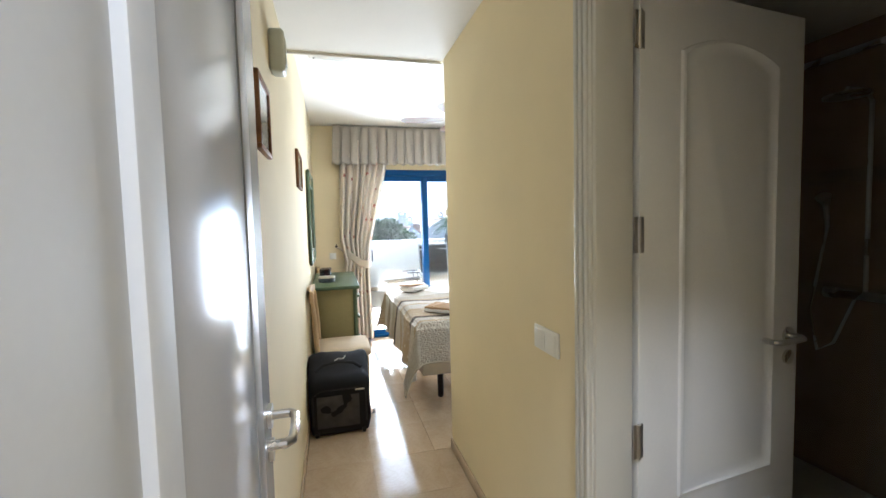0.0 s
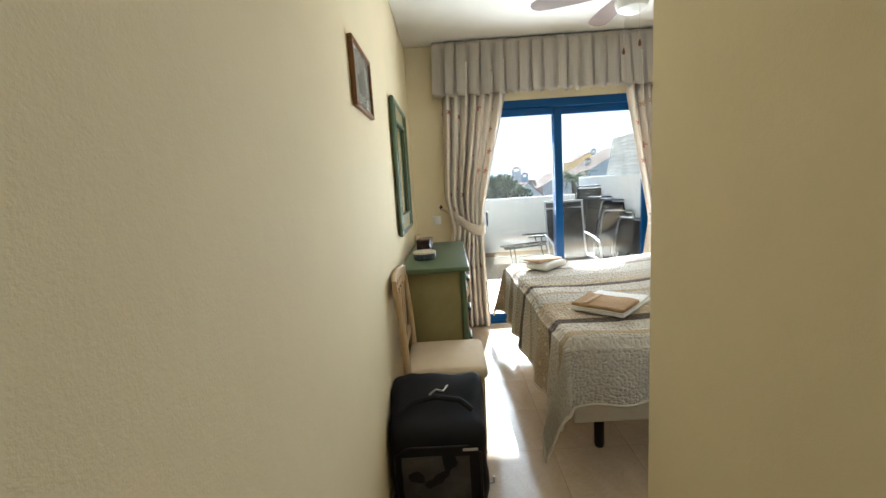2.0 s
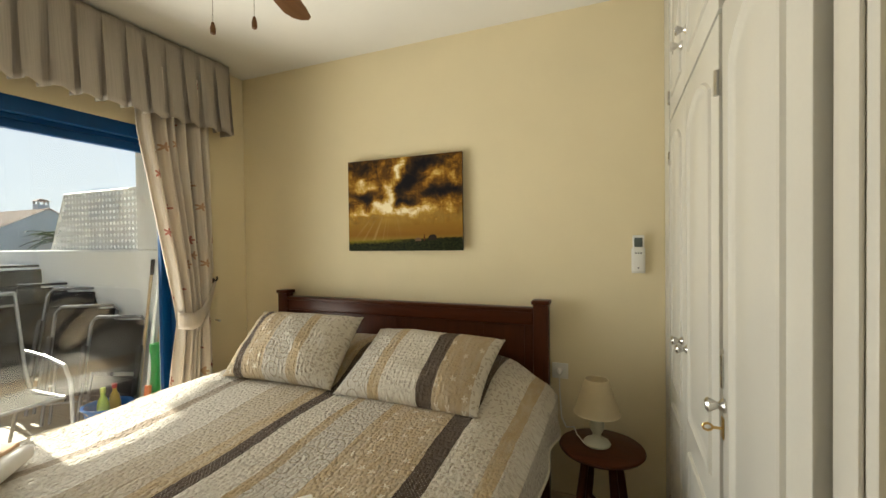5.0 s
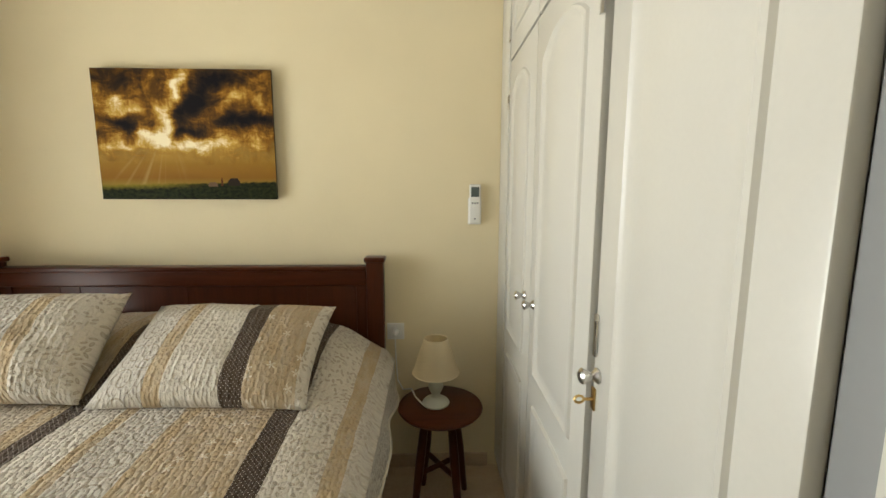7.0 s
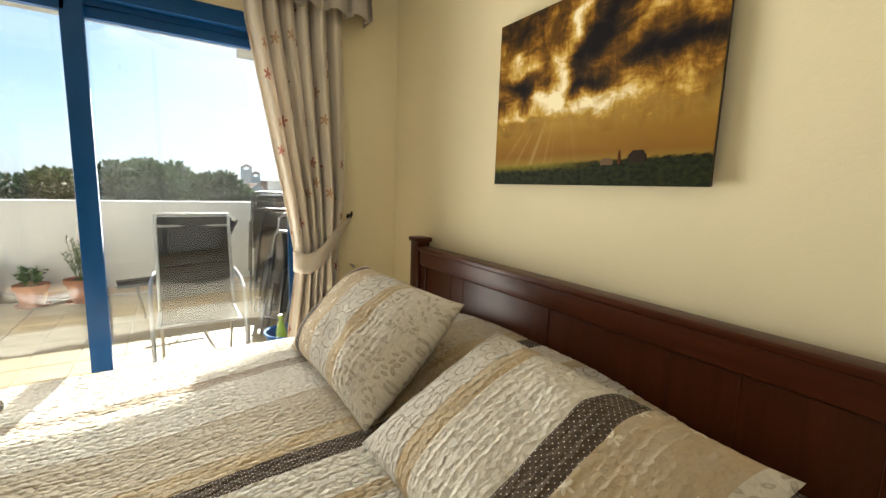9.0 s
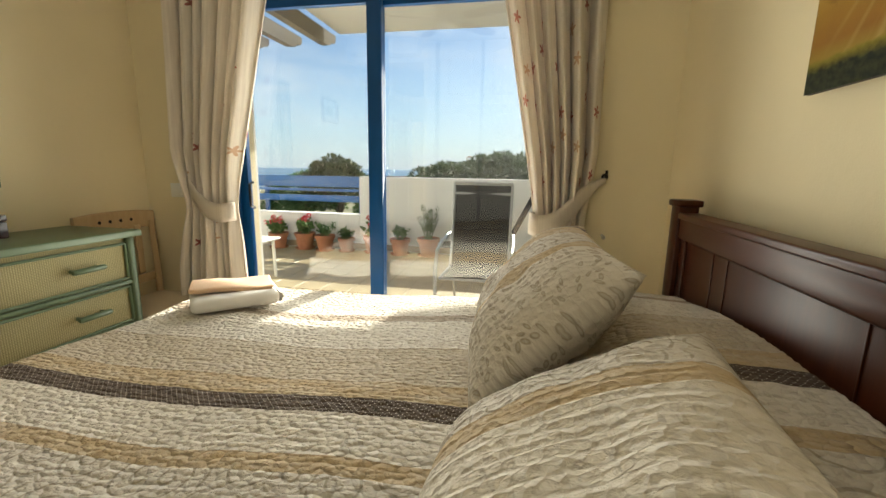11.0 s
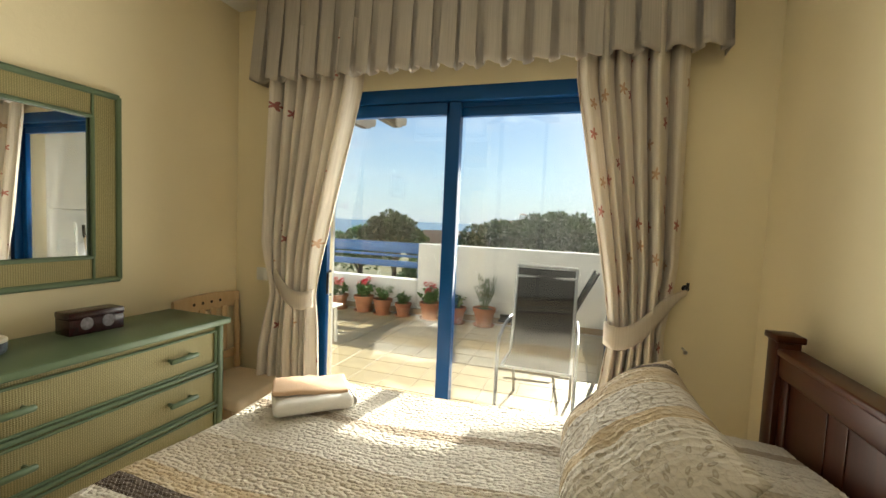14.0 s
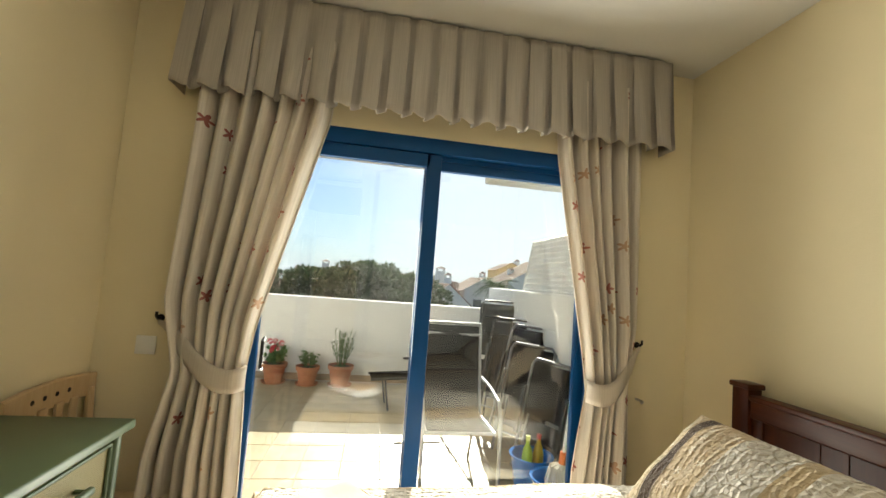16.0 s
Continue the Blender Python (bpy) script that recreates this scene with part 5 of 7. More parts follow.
bmesh.ops.subdivide_edges(cu, edges=[e for e in cu.edges if e.calc_length() > 0.2], cuts=6, use_grid_fill=True)
for v in cu.verts:
    if v.co.z > 0.46:
        v.co.z += 0.018 * max(0, 1 - (v.co.x / 0.22) ** 2) * max(0, 1 - (v.co.y / 0.22) ** 2)
part("seat_cushion", cu, M_RATTAN_CREAM, chair, "cream cloth seat cushion", 60)
chair2 = copy_thing(chair, pose(0.765, 5.665, 0))
chair2["label"] = "pale pine chair with a cream cushion in the corner"

# ---- black soft suitcase ----
sc = thing("suitcase", "black soft-sided suitcase standing on the marble floor by the chair", "suitcase", (0.73, 3.60, 0))
sc.scale = (1.06, 1.08, 1.0)


def soft_box(w, d, h, bulge, seed, bevel=0.05):
    bm = bmesh.new()
    bmesh.ops.create_cube(bm, size=1, matrix=Matrix.LocRotScale((0, 0, h / 2), None, (w, d, h)))
    bmesh.ops.bevel(bm, geom=bm.edges[:], offset=bevel, segments=4, affect="EDGES", profile=0.5)
    bmesh.ops.subdivide_edges(bm, edges=[e for e in bm.edges if e.calc_length() > 0.12], cuts=7, use_grid_fill=True)
    for v in bm.verts:
        p = v.co
        k = noise.noise(Vector((p.x * 7 + seed, p.y * 7, p.z * 7))) * bulge + noise.noise(Vector((p.x * 22 + seed, p.y * 22, p.z * 22))) * bulge * 0.4
        q = Vector((p.x / w, p.y / d, (p.z - h / 2) / h))
        p += q.normalized() * k if p.z > 0.02 else Vector((0, 0, 0))
        if p.z > h * 0.6:
            p.z += 0.10 * smooth01(-d / 2, d / 2, p.y)
    return bm


part("body", soft_box(0.40, 0.33, 0.41, 0.018, 3), M_BLACK, sc, "", 60)
fp = bmesh.new()
bmesh.ops.create_grid(fp, x_segments=14, y_segments=14, size=0.5, matrix=pose(-0.01, -0.172, 0.18, 90) @ Matrix.Diagonal((0.27, 0.22, 1, 1)))
for v in fp.verts:
    v.co.y += 0.012 * noise.noise(Vector((v.co.x * 14, 1, v.co.z * 14)))
bmesh.ops.solidify(fp, geom=fp.faces[:], thickness=0.012)
part("front_pocket", fp, M_BLACKGREY, sc, "scuffed grey front pocket", 60)
part("zip", tube([(-0.17, -0.170, 0.09), (-0.17, -0.172, 0.30), (-0.12, -0.174, 0.335), (0.12, -0.174, 0.335), (0.17, -0.172, 0.30), (0.17, -0.170, 0.09)], 0.005, 6), M_DARK, sc)
part("zip_pull", box(0.10, 0.16, -0.183, -0.175, 0.318, 0.328, 0.002), M_CHROME, sc)
part("top_strap", tube([(-0.15, -0.10, 0.45), (-0.10, -0.06, 0.475), (0.0, -0.05, 0.49), (0.10, -0.06, 0.475), (0.15, -0.10, 0.45)], 0.012, 8, 0.4), M_BLACK, sc)
part("clip", tube([(-0.03, -0.01, 0.478), (0.0, 0.01, 0.492), (0.03, 0.0, 0.488), (0.05, 0.03, 0.50)], 0.004), M_CHROME, sc, "steel clip")
for sx in (-1, 1):
    part("wheel", tube([(sx * 0.15 - 0.012, -0.15, 0.022), (sx * 0.15 + 0.012, -0.15, 0.022)], 0.022, 14), M_DARK, sc)
part("side_clip", tube([(0.205, -0.10, 0.10), (0.222, -0.11, 0.11), (0.222, -0.11, 0.14)], 0.006), M_CHROME, sc)

# ---- framed prints ----
M_PAPER = plain("white_mount_paper", (0.80, 0.78, 0.72), 0.5, vary=0.03)
M_SKETCH = plain("grey_sketch", (0.30, 0.29, 0.27), 0.6, vary=0.7, scale=40)


def framed(y0, y1, z0, z1, label):
    th = thing("framed_print", label, "picture", (XL, (y0 + y1) / 2, (z0 + z1) / 2), "framed prints on the wall")
    w, h, f = (y1 - y0) / 2, (z1 - z0) / 2, 0.017
    bm = bmesh.new()
    add_box(bm, 0.001, 0.02, -w, w, h - f, h, 0.003)
    add_box(bm, 0.001, 0.02, -w, w, -h, -h + f, 0.003)
    add_box(bm, 0.0012, 0.0198, -w, -w + f, -h + f, h - f, 0.003)
    add_box(bm, 0.0012, 0.0198, w - f, w, -h + f, h - f, 0.003)
    part("frame", bm, M_FRAMEWOOD, th)
    part("mount", box(0.004, 0.009, -w + f, w - f, -h + f, h - f), M_PAPER, th, "white paper mount", 0)
    sk = bmesh.new()
    add_box(sk, 0.0095, 0.0105, -w * 0.42, w * 0.42, -h * 0.45, h * 0.10)
    add_box(sk, 0.0095, 0.0105, -w * 0.15, w * 0.30, h * 0.10, h * 0.38)
    part("sketch", sk, M_SKETCH, th, "faint grey sketch", 0)
    g = part("glass", box(0.013, 0.015, -w + f, w - f, -h + f, h - f), M_GLASS, th, "", 0)
    return th


framed(3.39, 3.755, 1.722, 1.97, "small sketch in a brown wooden frame near the mirror")
framed(1.88, 2.12, 1.705, 1.945, "small sketch in a brown wooden frame in the corridor")
sr = thing("alarm_sounder", "beige plastic sounder high on the corridor wall", "alarm", (XL, 2.35, 2.17))
part("case", box(0.0, 0.06, -0.045, 0.045, -0.085, 0.085, 0.015, 4), M_PALEPOT, sr)
part("grille", box(0.059, 0.0635, -0.025, 0.025, -0.05, 0.05, 0.002), M_PALEPOT, sr)

# ---- air conditioner over the corridor end, and bulkhead edge ----
ac = thing("air_conditioner", "white air conditioner outlet over the corridor end", "air conditioner", (1.02, YC, 2.58))
part("case", box(-0.40, 0.40, 0.002, 0.20, -0.075, 0.10, 0.02, 3), M_PLASTIC, ac)
part("louvre", box(-0.36, 0.36, 0.08, 0.15, -0.086, -0.077, 0.003), M_PLASTIC, ac)
part("outlet_slot", box(-0.37, 0.37, 0.155, 0.175, -0.0775, -0.0745), M_DARK, ac, "dark air slot", 0)
structure("trim_bulkhead", box(XL, XC, YC - 0.012, YC + 0.001, ZCC - 0.014, ZCC + 0.002, 0.002), M_CEIL, "thin edge bead of the lowered ceiling")

# ---- ceiling fan ----
FX, FY = 1.965, 4.42
fan = thing("ceiling_fan", "ceiling fan with wooden blades, pull chains and a white globe", "fan", (FX, FY, ZC))
part("rod", lathe([(0, 0), (0.06, 0), (0.055, -0.03), (0.015, -0.045), (0.014, -0.17), (0, -0.17)], 0, 0, 20), M_CHROME, fan)
part("motor", lathe([(0, -0.15), (0.05, -0.152), (0.09, -0.17), (0.10, -0.20), (0.095, -0.235), (0.06, -0.25), (0, -0.25)], 0, 0, 32), M_CHROME, fan)
part("globe", lathe([(0.055, -0.25), (0.085, -0.27), (0.095, -0.30), (0.08, -0.335), (0.045, -0.355), (0, -0.362)], 0, 0, 32), M_PLASTIC, fan, "white glass globe")
for k in range(5):
    a = radians(20) + math.tau * k / 5
    R = Matrix.Rotation(a, 4, "Z")
    bm = bmesh.new()
    outl = [(0.16, 0.045), (0.30, 0.060), (0.45, 0.066), (0.53, 0.060), (0.565, 0.035), (0.575, 0.0)]
    loop = [(x, y) for x, y in outl] + [(x, -y) for x, y in reversed(outl[:-1])]
    vs = [bm.verts.new((x, y, -0.225 + y * 0.18)) for x, y in loop]
    bm.faces.new(vs)
    bmesh.ops.solidify(bm, geom=bm.faces[:], thickness=0.006)
    bmesh.ops.transform(bm, matrix=R, verts=bm.verts)
    bl = part("blade", bm, M_FANWOOD, fan, "varnished wooden blade")
    arm = box(0.08, 0.20, -0.018, 0.018, -0.222, -0.215, 0.002)
    bmesh.ops.transform(arm, matrix=R, verts=arm.verts)
    part("blade_arm", arm, M_CHROME, bl)
for dx, dy in ((-0.015, 0.075), (0.014, -0.072)):
    part("pull_chain", tube([(dx, dy, -0.24), (dx, dy, -0.53)], 0.0015, 6), M_CHROME, fan)
    part("pull_knob", lathe([(0, -0.565), (0.008, -0.56), (0.009, -0.545), (0.004, -0.525), (0, -0.523)], dx, dy, 12), M_FANWOOD, fan, "wooden pull knob")

# ---- bedroom door, standing open ----


def lever(parent, at, out, along, metal):
    """A D-shaped lever on a round rose, and a key rose below."""
    o, a, u = Vector(out), Vector(along), Vector((0, 0, 1))
    p = Vector(at)
    bm = tube([p, p + o * 0.008], 0.026, 20)
    part("rose", bm, metal, parent)
    part("lever", tube([p + o * 0.006, p + o * 0.045, p + o * 0.055 + a * 0.012, p + o * 0.058 + a * 0.07, p + o * 0.055 + a * 0.125, p + o * 0.045 + a * 0.135, p + o * 0.012 + a * 0.135], 0.0095, 10), metal, parent, "brushed steel lever")
    q = p - u * 0.075
    part("key_rose", tube([q, q + o * 0.008], 0.024, 20), metal, parent)


dr = thing("door_1", "white painted bedroom door standing open against the wall", "door", (0.600, 0.84, 0), turn=2.0, kind="structure")
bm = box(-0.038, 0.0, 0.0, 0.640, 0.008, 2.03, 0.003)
lf = part("leaf", bm, M_DOORDIM, dr)
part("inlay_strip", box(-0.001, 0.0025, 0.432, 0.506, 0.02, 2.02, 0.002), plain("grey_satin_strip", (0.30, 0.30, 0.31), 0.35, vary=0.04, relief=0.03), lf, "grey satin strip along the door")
lever(lf, (0.0, 0.600, 1.055), (1, 0, 0), (0, -1, 0), M_CHROME)
part("lock_plate", box(-0.030, -0.010, 0.639, 0.642, 0.93, 1.13, 0.001), M_CHROME, lf, "steel lock plate")
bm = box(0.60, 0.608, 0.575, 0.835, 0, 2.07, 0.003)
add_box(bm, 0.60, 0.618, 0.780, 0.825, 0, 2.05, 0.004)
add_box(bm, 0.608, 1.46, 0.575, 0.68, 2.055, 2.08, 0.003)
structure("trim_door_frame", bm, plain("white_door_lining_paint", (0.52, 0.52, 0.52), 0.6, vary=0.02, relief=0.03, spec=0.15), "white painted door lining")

# body for the added hall light, always out of view
hl = thing("ceiling_lamp", "flat round white ceiling lamp added unseen in the hall", "lamp", (0.82, -0.12, 2.9))
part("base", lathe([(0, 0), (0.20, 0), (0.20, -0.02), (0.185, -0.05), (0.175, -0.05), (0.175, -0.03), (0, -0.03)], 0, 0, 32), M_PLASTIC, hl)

# ---- bathroom doorway, door and room ----
bm = bmesh.new()
for y0, y1, d in ((1.484, 1.590, 0.012), (1.494, 1.578, 0.018), (1.506, 1.520, 0.025), (1.530, 1.544, 0.025), (1.554, 1.568, 0.025)):
    add_box(bm, XC - d, XC, y0, y1, 0, 2.22 - (1.59 - y1), 0.004)
add_box(bm, XC - 0.012, XC, 0.70, 1.483, 2.115, 2.215, 0.004)
add_box(bm, XC - 0.011, XC + 0.108, 1.483, 1.4995, 0, 2.13, 0.003)
add_box(bm, XC - 0.011, XC + 0.06, 0.68, 0.70, 0, 2.13, 0.003)
add_box(bm, XC - 0.011, XC + 0.108, 0.70, 1.483, 2.113, 2.13, 0.003)
structure("trim_bathroom_frame", bm, M_WHITE, "white moulded door frame of the bathroom")
bd = thing("door_2", "white arched-panel bathroom door opened inwards", "door", (1.545, 1.512, 0), turn=5.6, kind="structure")
bm = box(0.004, 0.700, -0.036, 0.0, 0.008, 2.10, 0.003)
panel_relief(bm, arch_loop(0.155, 0.575, 0.62, 1.985, 0.05), -0.036, -1)
panel_relief(bm, arch_loop(0.155, 0.575, 0.14, 0.52, 0.004), -0.036, -1)
lf = part("leaf", bm, M_BATHDOOR, bd)
lever(lf, (0.648, -0.036, 1.06), (0, -1, 0), (-1, 0, 0), M_CHROME)
for z in (0.26, 0.825, 1.416, 1.97):
    hb = box(-0.016, -0.004, -0.040, -0.036, z - 0.05, z + 0.05, 0.001)
    add_box(hb, 0.006, 0.018, -0.040, -0.036, z - 0.05, z + 0.05, 0.001)
    add_tube(hb, [(0.001, -0.041, z - 0.05), (0.001, -0.041, z + 0.05)], 0.006, 8)
    part("hinge", hb, M_CHROME, lf, "steel hinge")


def tile_mat(name, colour, rough):
    m, n, l, b = mat(name, rough)
    info = n.new("ShaderNodeObjectInfo")
    v = coords(n, l)
    s = tex_noise(n, l, v, 5, 5)
    f = tex_noise(n, l, v, 70, 3)
    col = ramp(n, l, s, [(0.3, tuple(c * 0.82 for c in colour)), (0.7, tuple(min(1, c * 1.12) for c in colour))])
    col = mixc(n, l, maths(n, l, "MULTIPLY", info.outputs["Random"], 0.35), col, tuple(c * 0.72 for c in colour))
    col = mixc(n, l, maths(n, l, "MULTIPLY", f, 0.25), col, tuple(c * 0.6 for c in colour))
    l.new(col, b.inputs["Base Color"])
    bump(n, l, b, s, 0.08, 0.004)
    return m


M_BROWNTILE = tile_mat("dark_brown_wall_tile", (0.34, 0.24, 0.17), 0.12)
M_BORDER = tile_mat("pale_border_tile", (0.30, 0.24, 0.18), 0.15)
M_GREYTILE = tile_mat("grey_bathroom_tile", (0.25, 0.25, 0.25), 0.3)
bm = box(XC + 0.048, 3.30, 2.385, 2.399, 0, 2.45)
add_box(bm, 3.30, XR - 0.001, 0.69, 2.399, 0, 2.45)
structure("wall_bathroom", bm, M_BROWNTILE, "dark brown tiled bathroom walls")
bm = box(XC + 0.05, 3.30, 2.378, 2.3849, 1.62, 1.69, 0.001)
add_box(bm, 3.293, 3.2999, 0.70, 2.378, 1.62, 1.69, 0.001)
add_box(bm, XC + 0.05, 3.30, 2.378, 2.3849, 1.02, 1.09, 0.001)
add_box(bm, 3.293, 3.2999, 0.70, 2.378, 1.02, 1.09, 0.001)
structure("trim_bathroom_border", bm, M_BORDER, "pale border tiles in the bathroom")
structure("floor_bathroom", box(XC + 0.05, 3.29, 0.70, 2.378, -0.003, 0.004), M_GREYTILE, "grey tiled bathroom floor")
structure("ceiling_bathroom", box(XC + 0.05, XR, 0.69, 2.39, 2.40, 2.45), M_CEIL, "white bathroom ceiling")
shw = thing("shower_screen", "clear glass shower screen with chrome fittings", "shower", (2.45, 0.75, 0))
part("glass", box(0, 0.008, 0, 1.6, 0.06, 2.0), tinted_glass("shower_glass", 0.06, (0.93, 0.95, 0.94)), shw, "", 0)
part("rail", tube([(0.004, 0, 2.01), (0.004, 1.6, 2.01)], 0.012), M_CHROME, shw)
part("tray", box(-0.01, 0.83, 0, 1.6, 0.005, 0.06, 0.01), M_WHITE, shw)
sx = thing("shower_mixer", "chrome shower mixer with riser rail and hand shower", "shower", (3.25, 1.95, 1.05))
part("valve", tube([(0.01, -0.13, 0), (0.01, 0.13, 0)], 0.022, 14), M_CHROME, sx)
for y in (-0.14, 0.14):
    part("tap_knob", tube([(0.01, y - 0.025, 0), (0.01, y + 0.025, 0)], 0.03, 14), M_CHROME, sx)
part("riser", tube([(0.02, 0, 0.02), (0.02, 0, 0.95), (-0.02, 0, 1.0), (-0.15, 0, 1.0)], 0.010), M_CHROME, sx)
part("shower_head", lathe([(0, 0), (0.09, 0), (0.09, 0.012), (0.02, 0.03), (0, 0.035)], -0.15, 0, 28), M_CHROME, sx).location = (0, 0, 0.96)
part("hose", tube([(0.0, 0.03, -0.02), (-0.06, 0.08, -0.25), (-0.08, 0.14, -0.3), (-0.05, 0.2, -0.1), (0.0, 0.16, 0.35)], 0.007), M_CHROME, sx)
part("hand_shower", tube([(0.0, 0.16, 0.34), (-0.03, 0.15, 0.46), (-0.07, 0.14, 0.5)], [0.010, 0.014, 0.034], 12), M_CHROME, sx)

# ---- terrace ----
TZ0 = -0.02
PYF, PTOP = 9.92, 1.105
structure("ground_terrace", box(-5.0, 3.5, YW + 0.25, PYF + 0.2, -0.5, TZ0 - 0.008), plain("pale_grout", (0.50, 0.44, 0.35), 0.9), "mortar bed of the terrace")
bm = box(0.17, 3.55, PYF, PYF + 0.2, -0.5, PTOP, 0.015, 3)
add_box(bm, -5.0, 0.17, PYF, PYF + 0.2, -0.5, 0.52, 0.015, 3)
structure("wall_parapet", bm, M_RENDER, "white rendered terrace parapet")
structure("wall_terrace_side", box(3.34, 3.54, YW + 0.25, PYF - 0.002, -0.5, 1.42, 0.015, 3), M_RENDER, "white rendered side wall of the terrace")
structure("wall_terrace_return", box(3.34, 3.54, YW + 0.272, 7.20, 1.421, 2.713, 0.01, 2), M_RENDER, "white rendered wall return beside the house front")
structure("wall_terrace_end", box(-5.2, -5.0, YW + 0.25, PYF + 0.2, -0.5, 1.1, 0.015, 3), M_RENDER, "white rendered end wall of the terrace")
bm = box(-5.2, WX0 - 0.0, YW + 0.251, YW + 0.27, -0.3, 3.0)
add_box(bm, WX1, 6.0, YW + 0.251, YW + 0.27, -0.3, 2.9)
add_box(bm, WX0, WX1, YW + 0.251, YW + 0.27, WZ, 2.9)
structure("wall_facade", bm, M_RENDER, "white rendered house front")
bm = box(0.52, 6.0, YW + 0.28, 8.60, 2.715, 2.90, 0.01)
add_box(bm, 2.84, 6.0, 8.35, 8.60, 2.63, 2.714, 0.01)
structure("roof_overhang", bm, M_RENDER, "white rendered roof overhang over the terrace door")
M_SKIRT = tile_mat("clay_skirting_tile", (0.42, 0.30, 0.19), 0.5)
bm = box(-5.0, 3.34, PYF - 0.012, PYF - 0.0005, TZ0, 0.07, 0.002)
add_box(bm, 3.328, 3.3395, YW + 0.28, PYF - 0.013, TZ0, 0.07, 0.002)
structure("trim_terrace", bm, M_SKIRT, "clay tile skirting round the terrace")
# pergola rafters with shaped ends
for k in range(6):
    x = 0.43 - 0.42 * k
    prof = [(6.19, 2.70), (6.19, 2.55), (8.38, 2.55), (8.46, 2.565), (8.49, 2.60), (8.57, 2.61), (8.60, 2.65), (8.60, 2.70)]
    bm = bmesh.new()
    vs = [bm.verts.new((x - 0.04, y, z)) for y, z in prof]
    f = bm.faces.new(vs)
    r = bmesh.ops.extrude_face_region(bm, geom=[f])
    bmesh.ops.translate(bm, vec=(0.08, 0, 0), verts=[v for v in r["geom"] if isinstance(v, bmesh.types.BMVert)])
    solid("pergola_beam", bm, M_GREYWOOD, "weathered grey wooden pergola rafter with a shaped end", "beam", "pergola rafters")
# blue rail over the low wall
# brighter copy of the frame blue, daylight on the boards put into the colour
M_RAILBLUE_LIT = plain("lit_blue_rail_paint", (0.02, 0.14, 0.42), 0.4, vary=0.12, relief=0.06)
rl = thing("railing", "blue painted wooden railing on the low terrace wall", "railing", (0, PYF + 0.08, 0))
for z0, z1 in ((0.93, 1.10), (0.70, 0.80)):
    part("board", box(-5.0, 0.168, -0.02, 0.02, z0, z1, 0.006), M_RAILBLUE_LIT, rl)
part("batten", box(-5.0, 0.168, 0.021, 0.045, 0.86, 0.90, 0.004), M_RAILBLUE_LIT, rl)
for x in (0.14, -1.5, -3.2):
    part("post", box(x - 0.03, x + 0.03, 0.046, 0.09, 0.50, 1.10, 0.004), M_BLUE, rl)

# ---- trellis screen on the side wall ----
ts = thing("trellis", "white perforated screen standing on the side wall", "trellis", (3.45, 0, 1.42))
bm = bmesh.new()
step = 0.056
M_LATT = plain("white_lattice_paint", (0.72, 0.71, 0.68), 0.6)


def screen_end(z):
    return 8.75 - 0.45 * z


for j in range(10):
    for k in range(28):
        y, z = 7.21 + k * step, j * step
        if y + step > screen_end(z + step):
            continue
        h = step / 2
        out = [(y, z), (y + h, z), (y + step, z), (y + step, z + h), (y + step, z + step), (y + h, z + step), (y, z + step), (y, z + h)]
        q = 0.55 * h
        hole = [(y + h - q, z + h - q * 0.4), (y + h - q * 0.4, z + h - q), (y + h + q * 0.4, z + h - q), (y + h + q, z + h - q * 0.4), (y + h + q, z + h + q * 0.4), (y + h + q * 0.4, z + h + q), (y + h - q * 0.4, z + h + q), (y + h - q, z + h + q * 0.4)]
        a8 = [bm.verts.new((0, p, r)) for p, r in out]
        b8 = [bm.verts.new((0, p, r)) for p, r in hole]
        for i in range(8):
            bm.faces.new((a8[i], a8[(i + 1) % 8], b8[(i + 1) % 8], b8[i]))
bmesh.ops.remove_doubles(bm, verts=bm.verts[:], dist=0.0005)
bmesh.ops.solidify(bm, geom=bm.faces[:], thickness=0.012)
part("perforated_panel", bm, M_LATT, ts, "white panel pierced with rows of holes", 0)
ts.children[0]["kind"] = "stuff"
part("frame_rail", tube([(0, 7.22, 0.56), (0, screen_end(0.56), 0.56), (0, screen_end(0), 0.0)], 0.016, 6), M_LATT, ts)

# ---- flower pots ----
M_CLAY = plain("terracotta", (0.40, 0.15, 0.075), 0.75, vary=0.25, scale=14)
M_SOIL = plain("potting_soil", (0.03, 0.022, 0.015), 0.95, vary=0.4)


def leaf_mat(name, dark, light):
    m, n, l, b = mat(name, 0.6, 0, 0.3)
    g = n.new("ShaderNodeNewGeometry")
    col = ramp(n, l, g.outputs["Random Per Island"], [(0.0, dark), (1.0, light)])
    l.new(col, b.inputs["Base Color"])
    tr = n.new("ShaderNodeBsdfTranslucent")
    l.new(col, tr.inputs[0])
    mx = n.new("ShaderNodeMixShader")
    mx.inputs[0].default_value = 0.25
    l.new(b.outputs[0], mx.inputs[1])
    l.new(tr.outputs[0], mx.inputs[2])
    l.new(mx.outputs[0], n["Material Output"].inputs[0])
    return m


M_LEAF = leaf_mat("pot_plant_leaves", (0.03, 0.09, 0.02), (0.12, 0.22, 0.06))
M_LEAFGREY = leaf_mat("grey_green_leaves", (0.07, 0.11, 0.05), (0.16, 0.21, 0.11))
M_PINELEAF = leaf_mat("pine_foliage", (0.014, 0.034, 0.008), (0.065, 0.105, 0.030))
M_PALMLEAF = leaf_mat("palm_foliage", (0.04, 0.08, 0.025), (0.14, 0.18, 0.07))
M_PETAL = leaf_mat("red_petals", (0.55, 0.015, 0.03), (0.72, 0.05, 0.10))
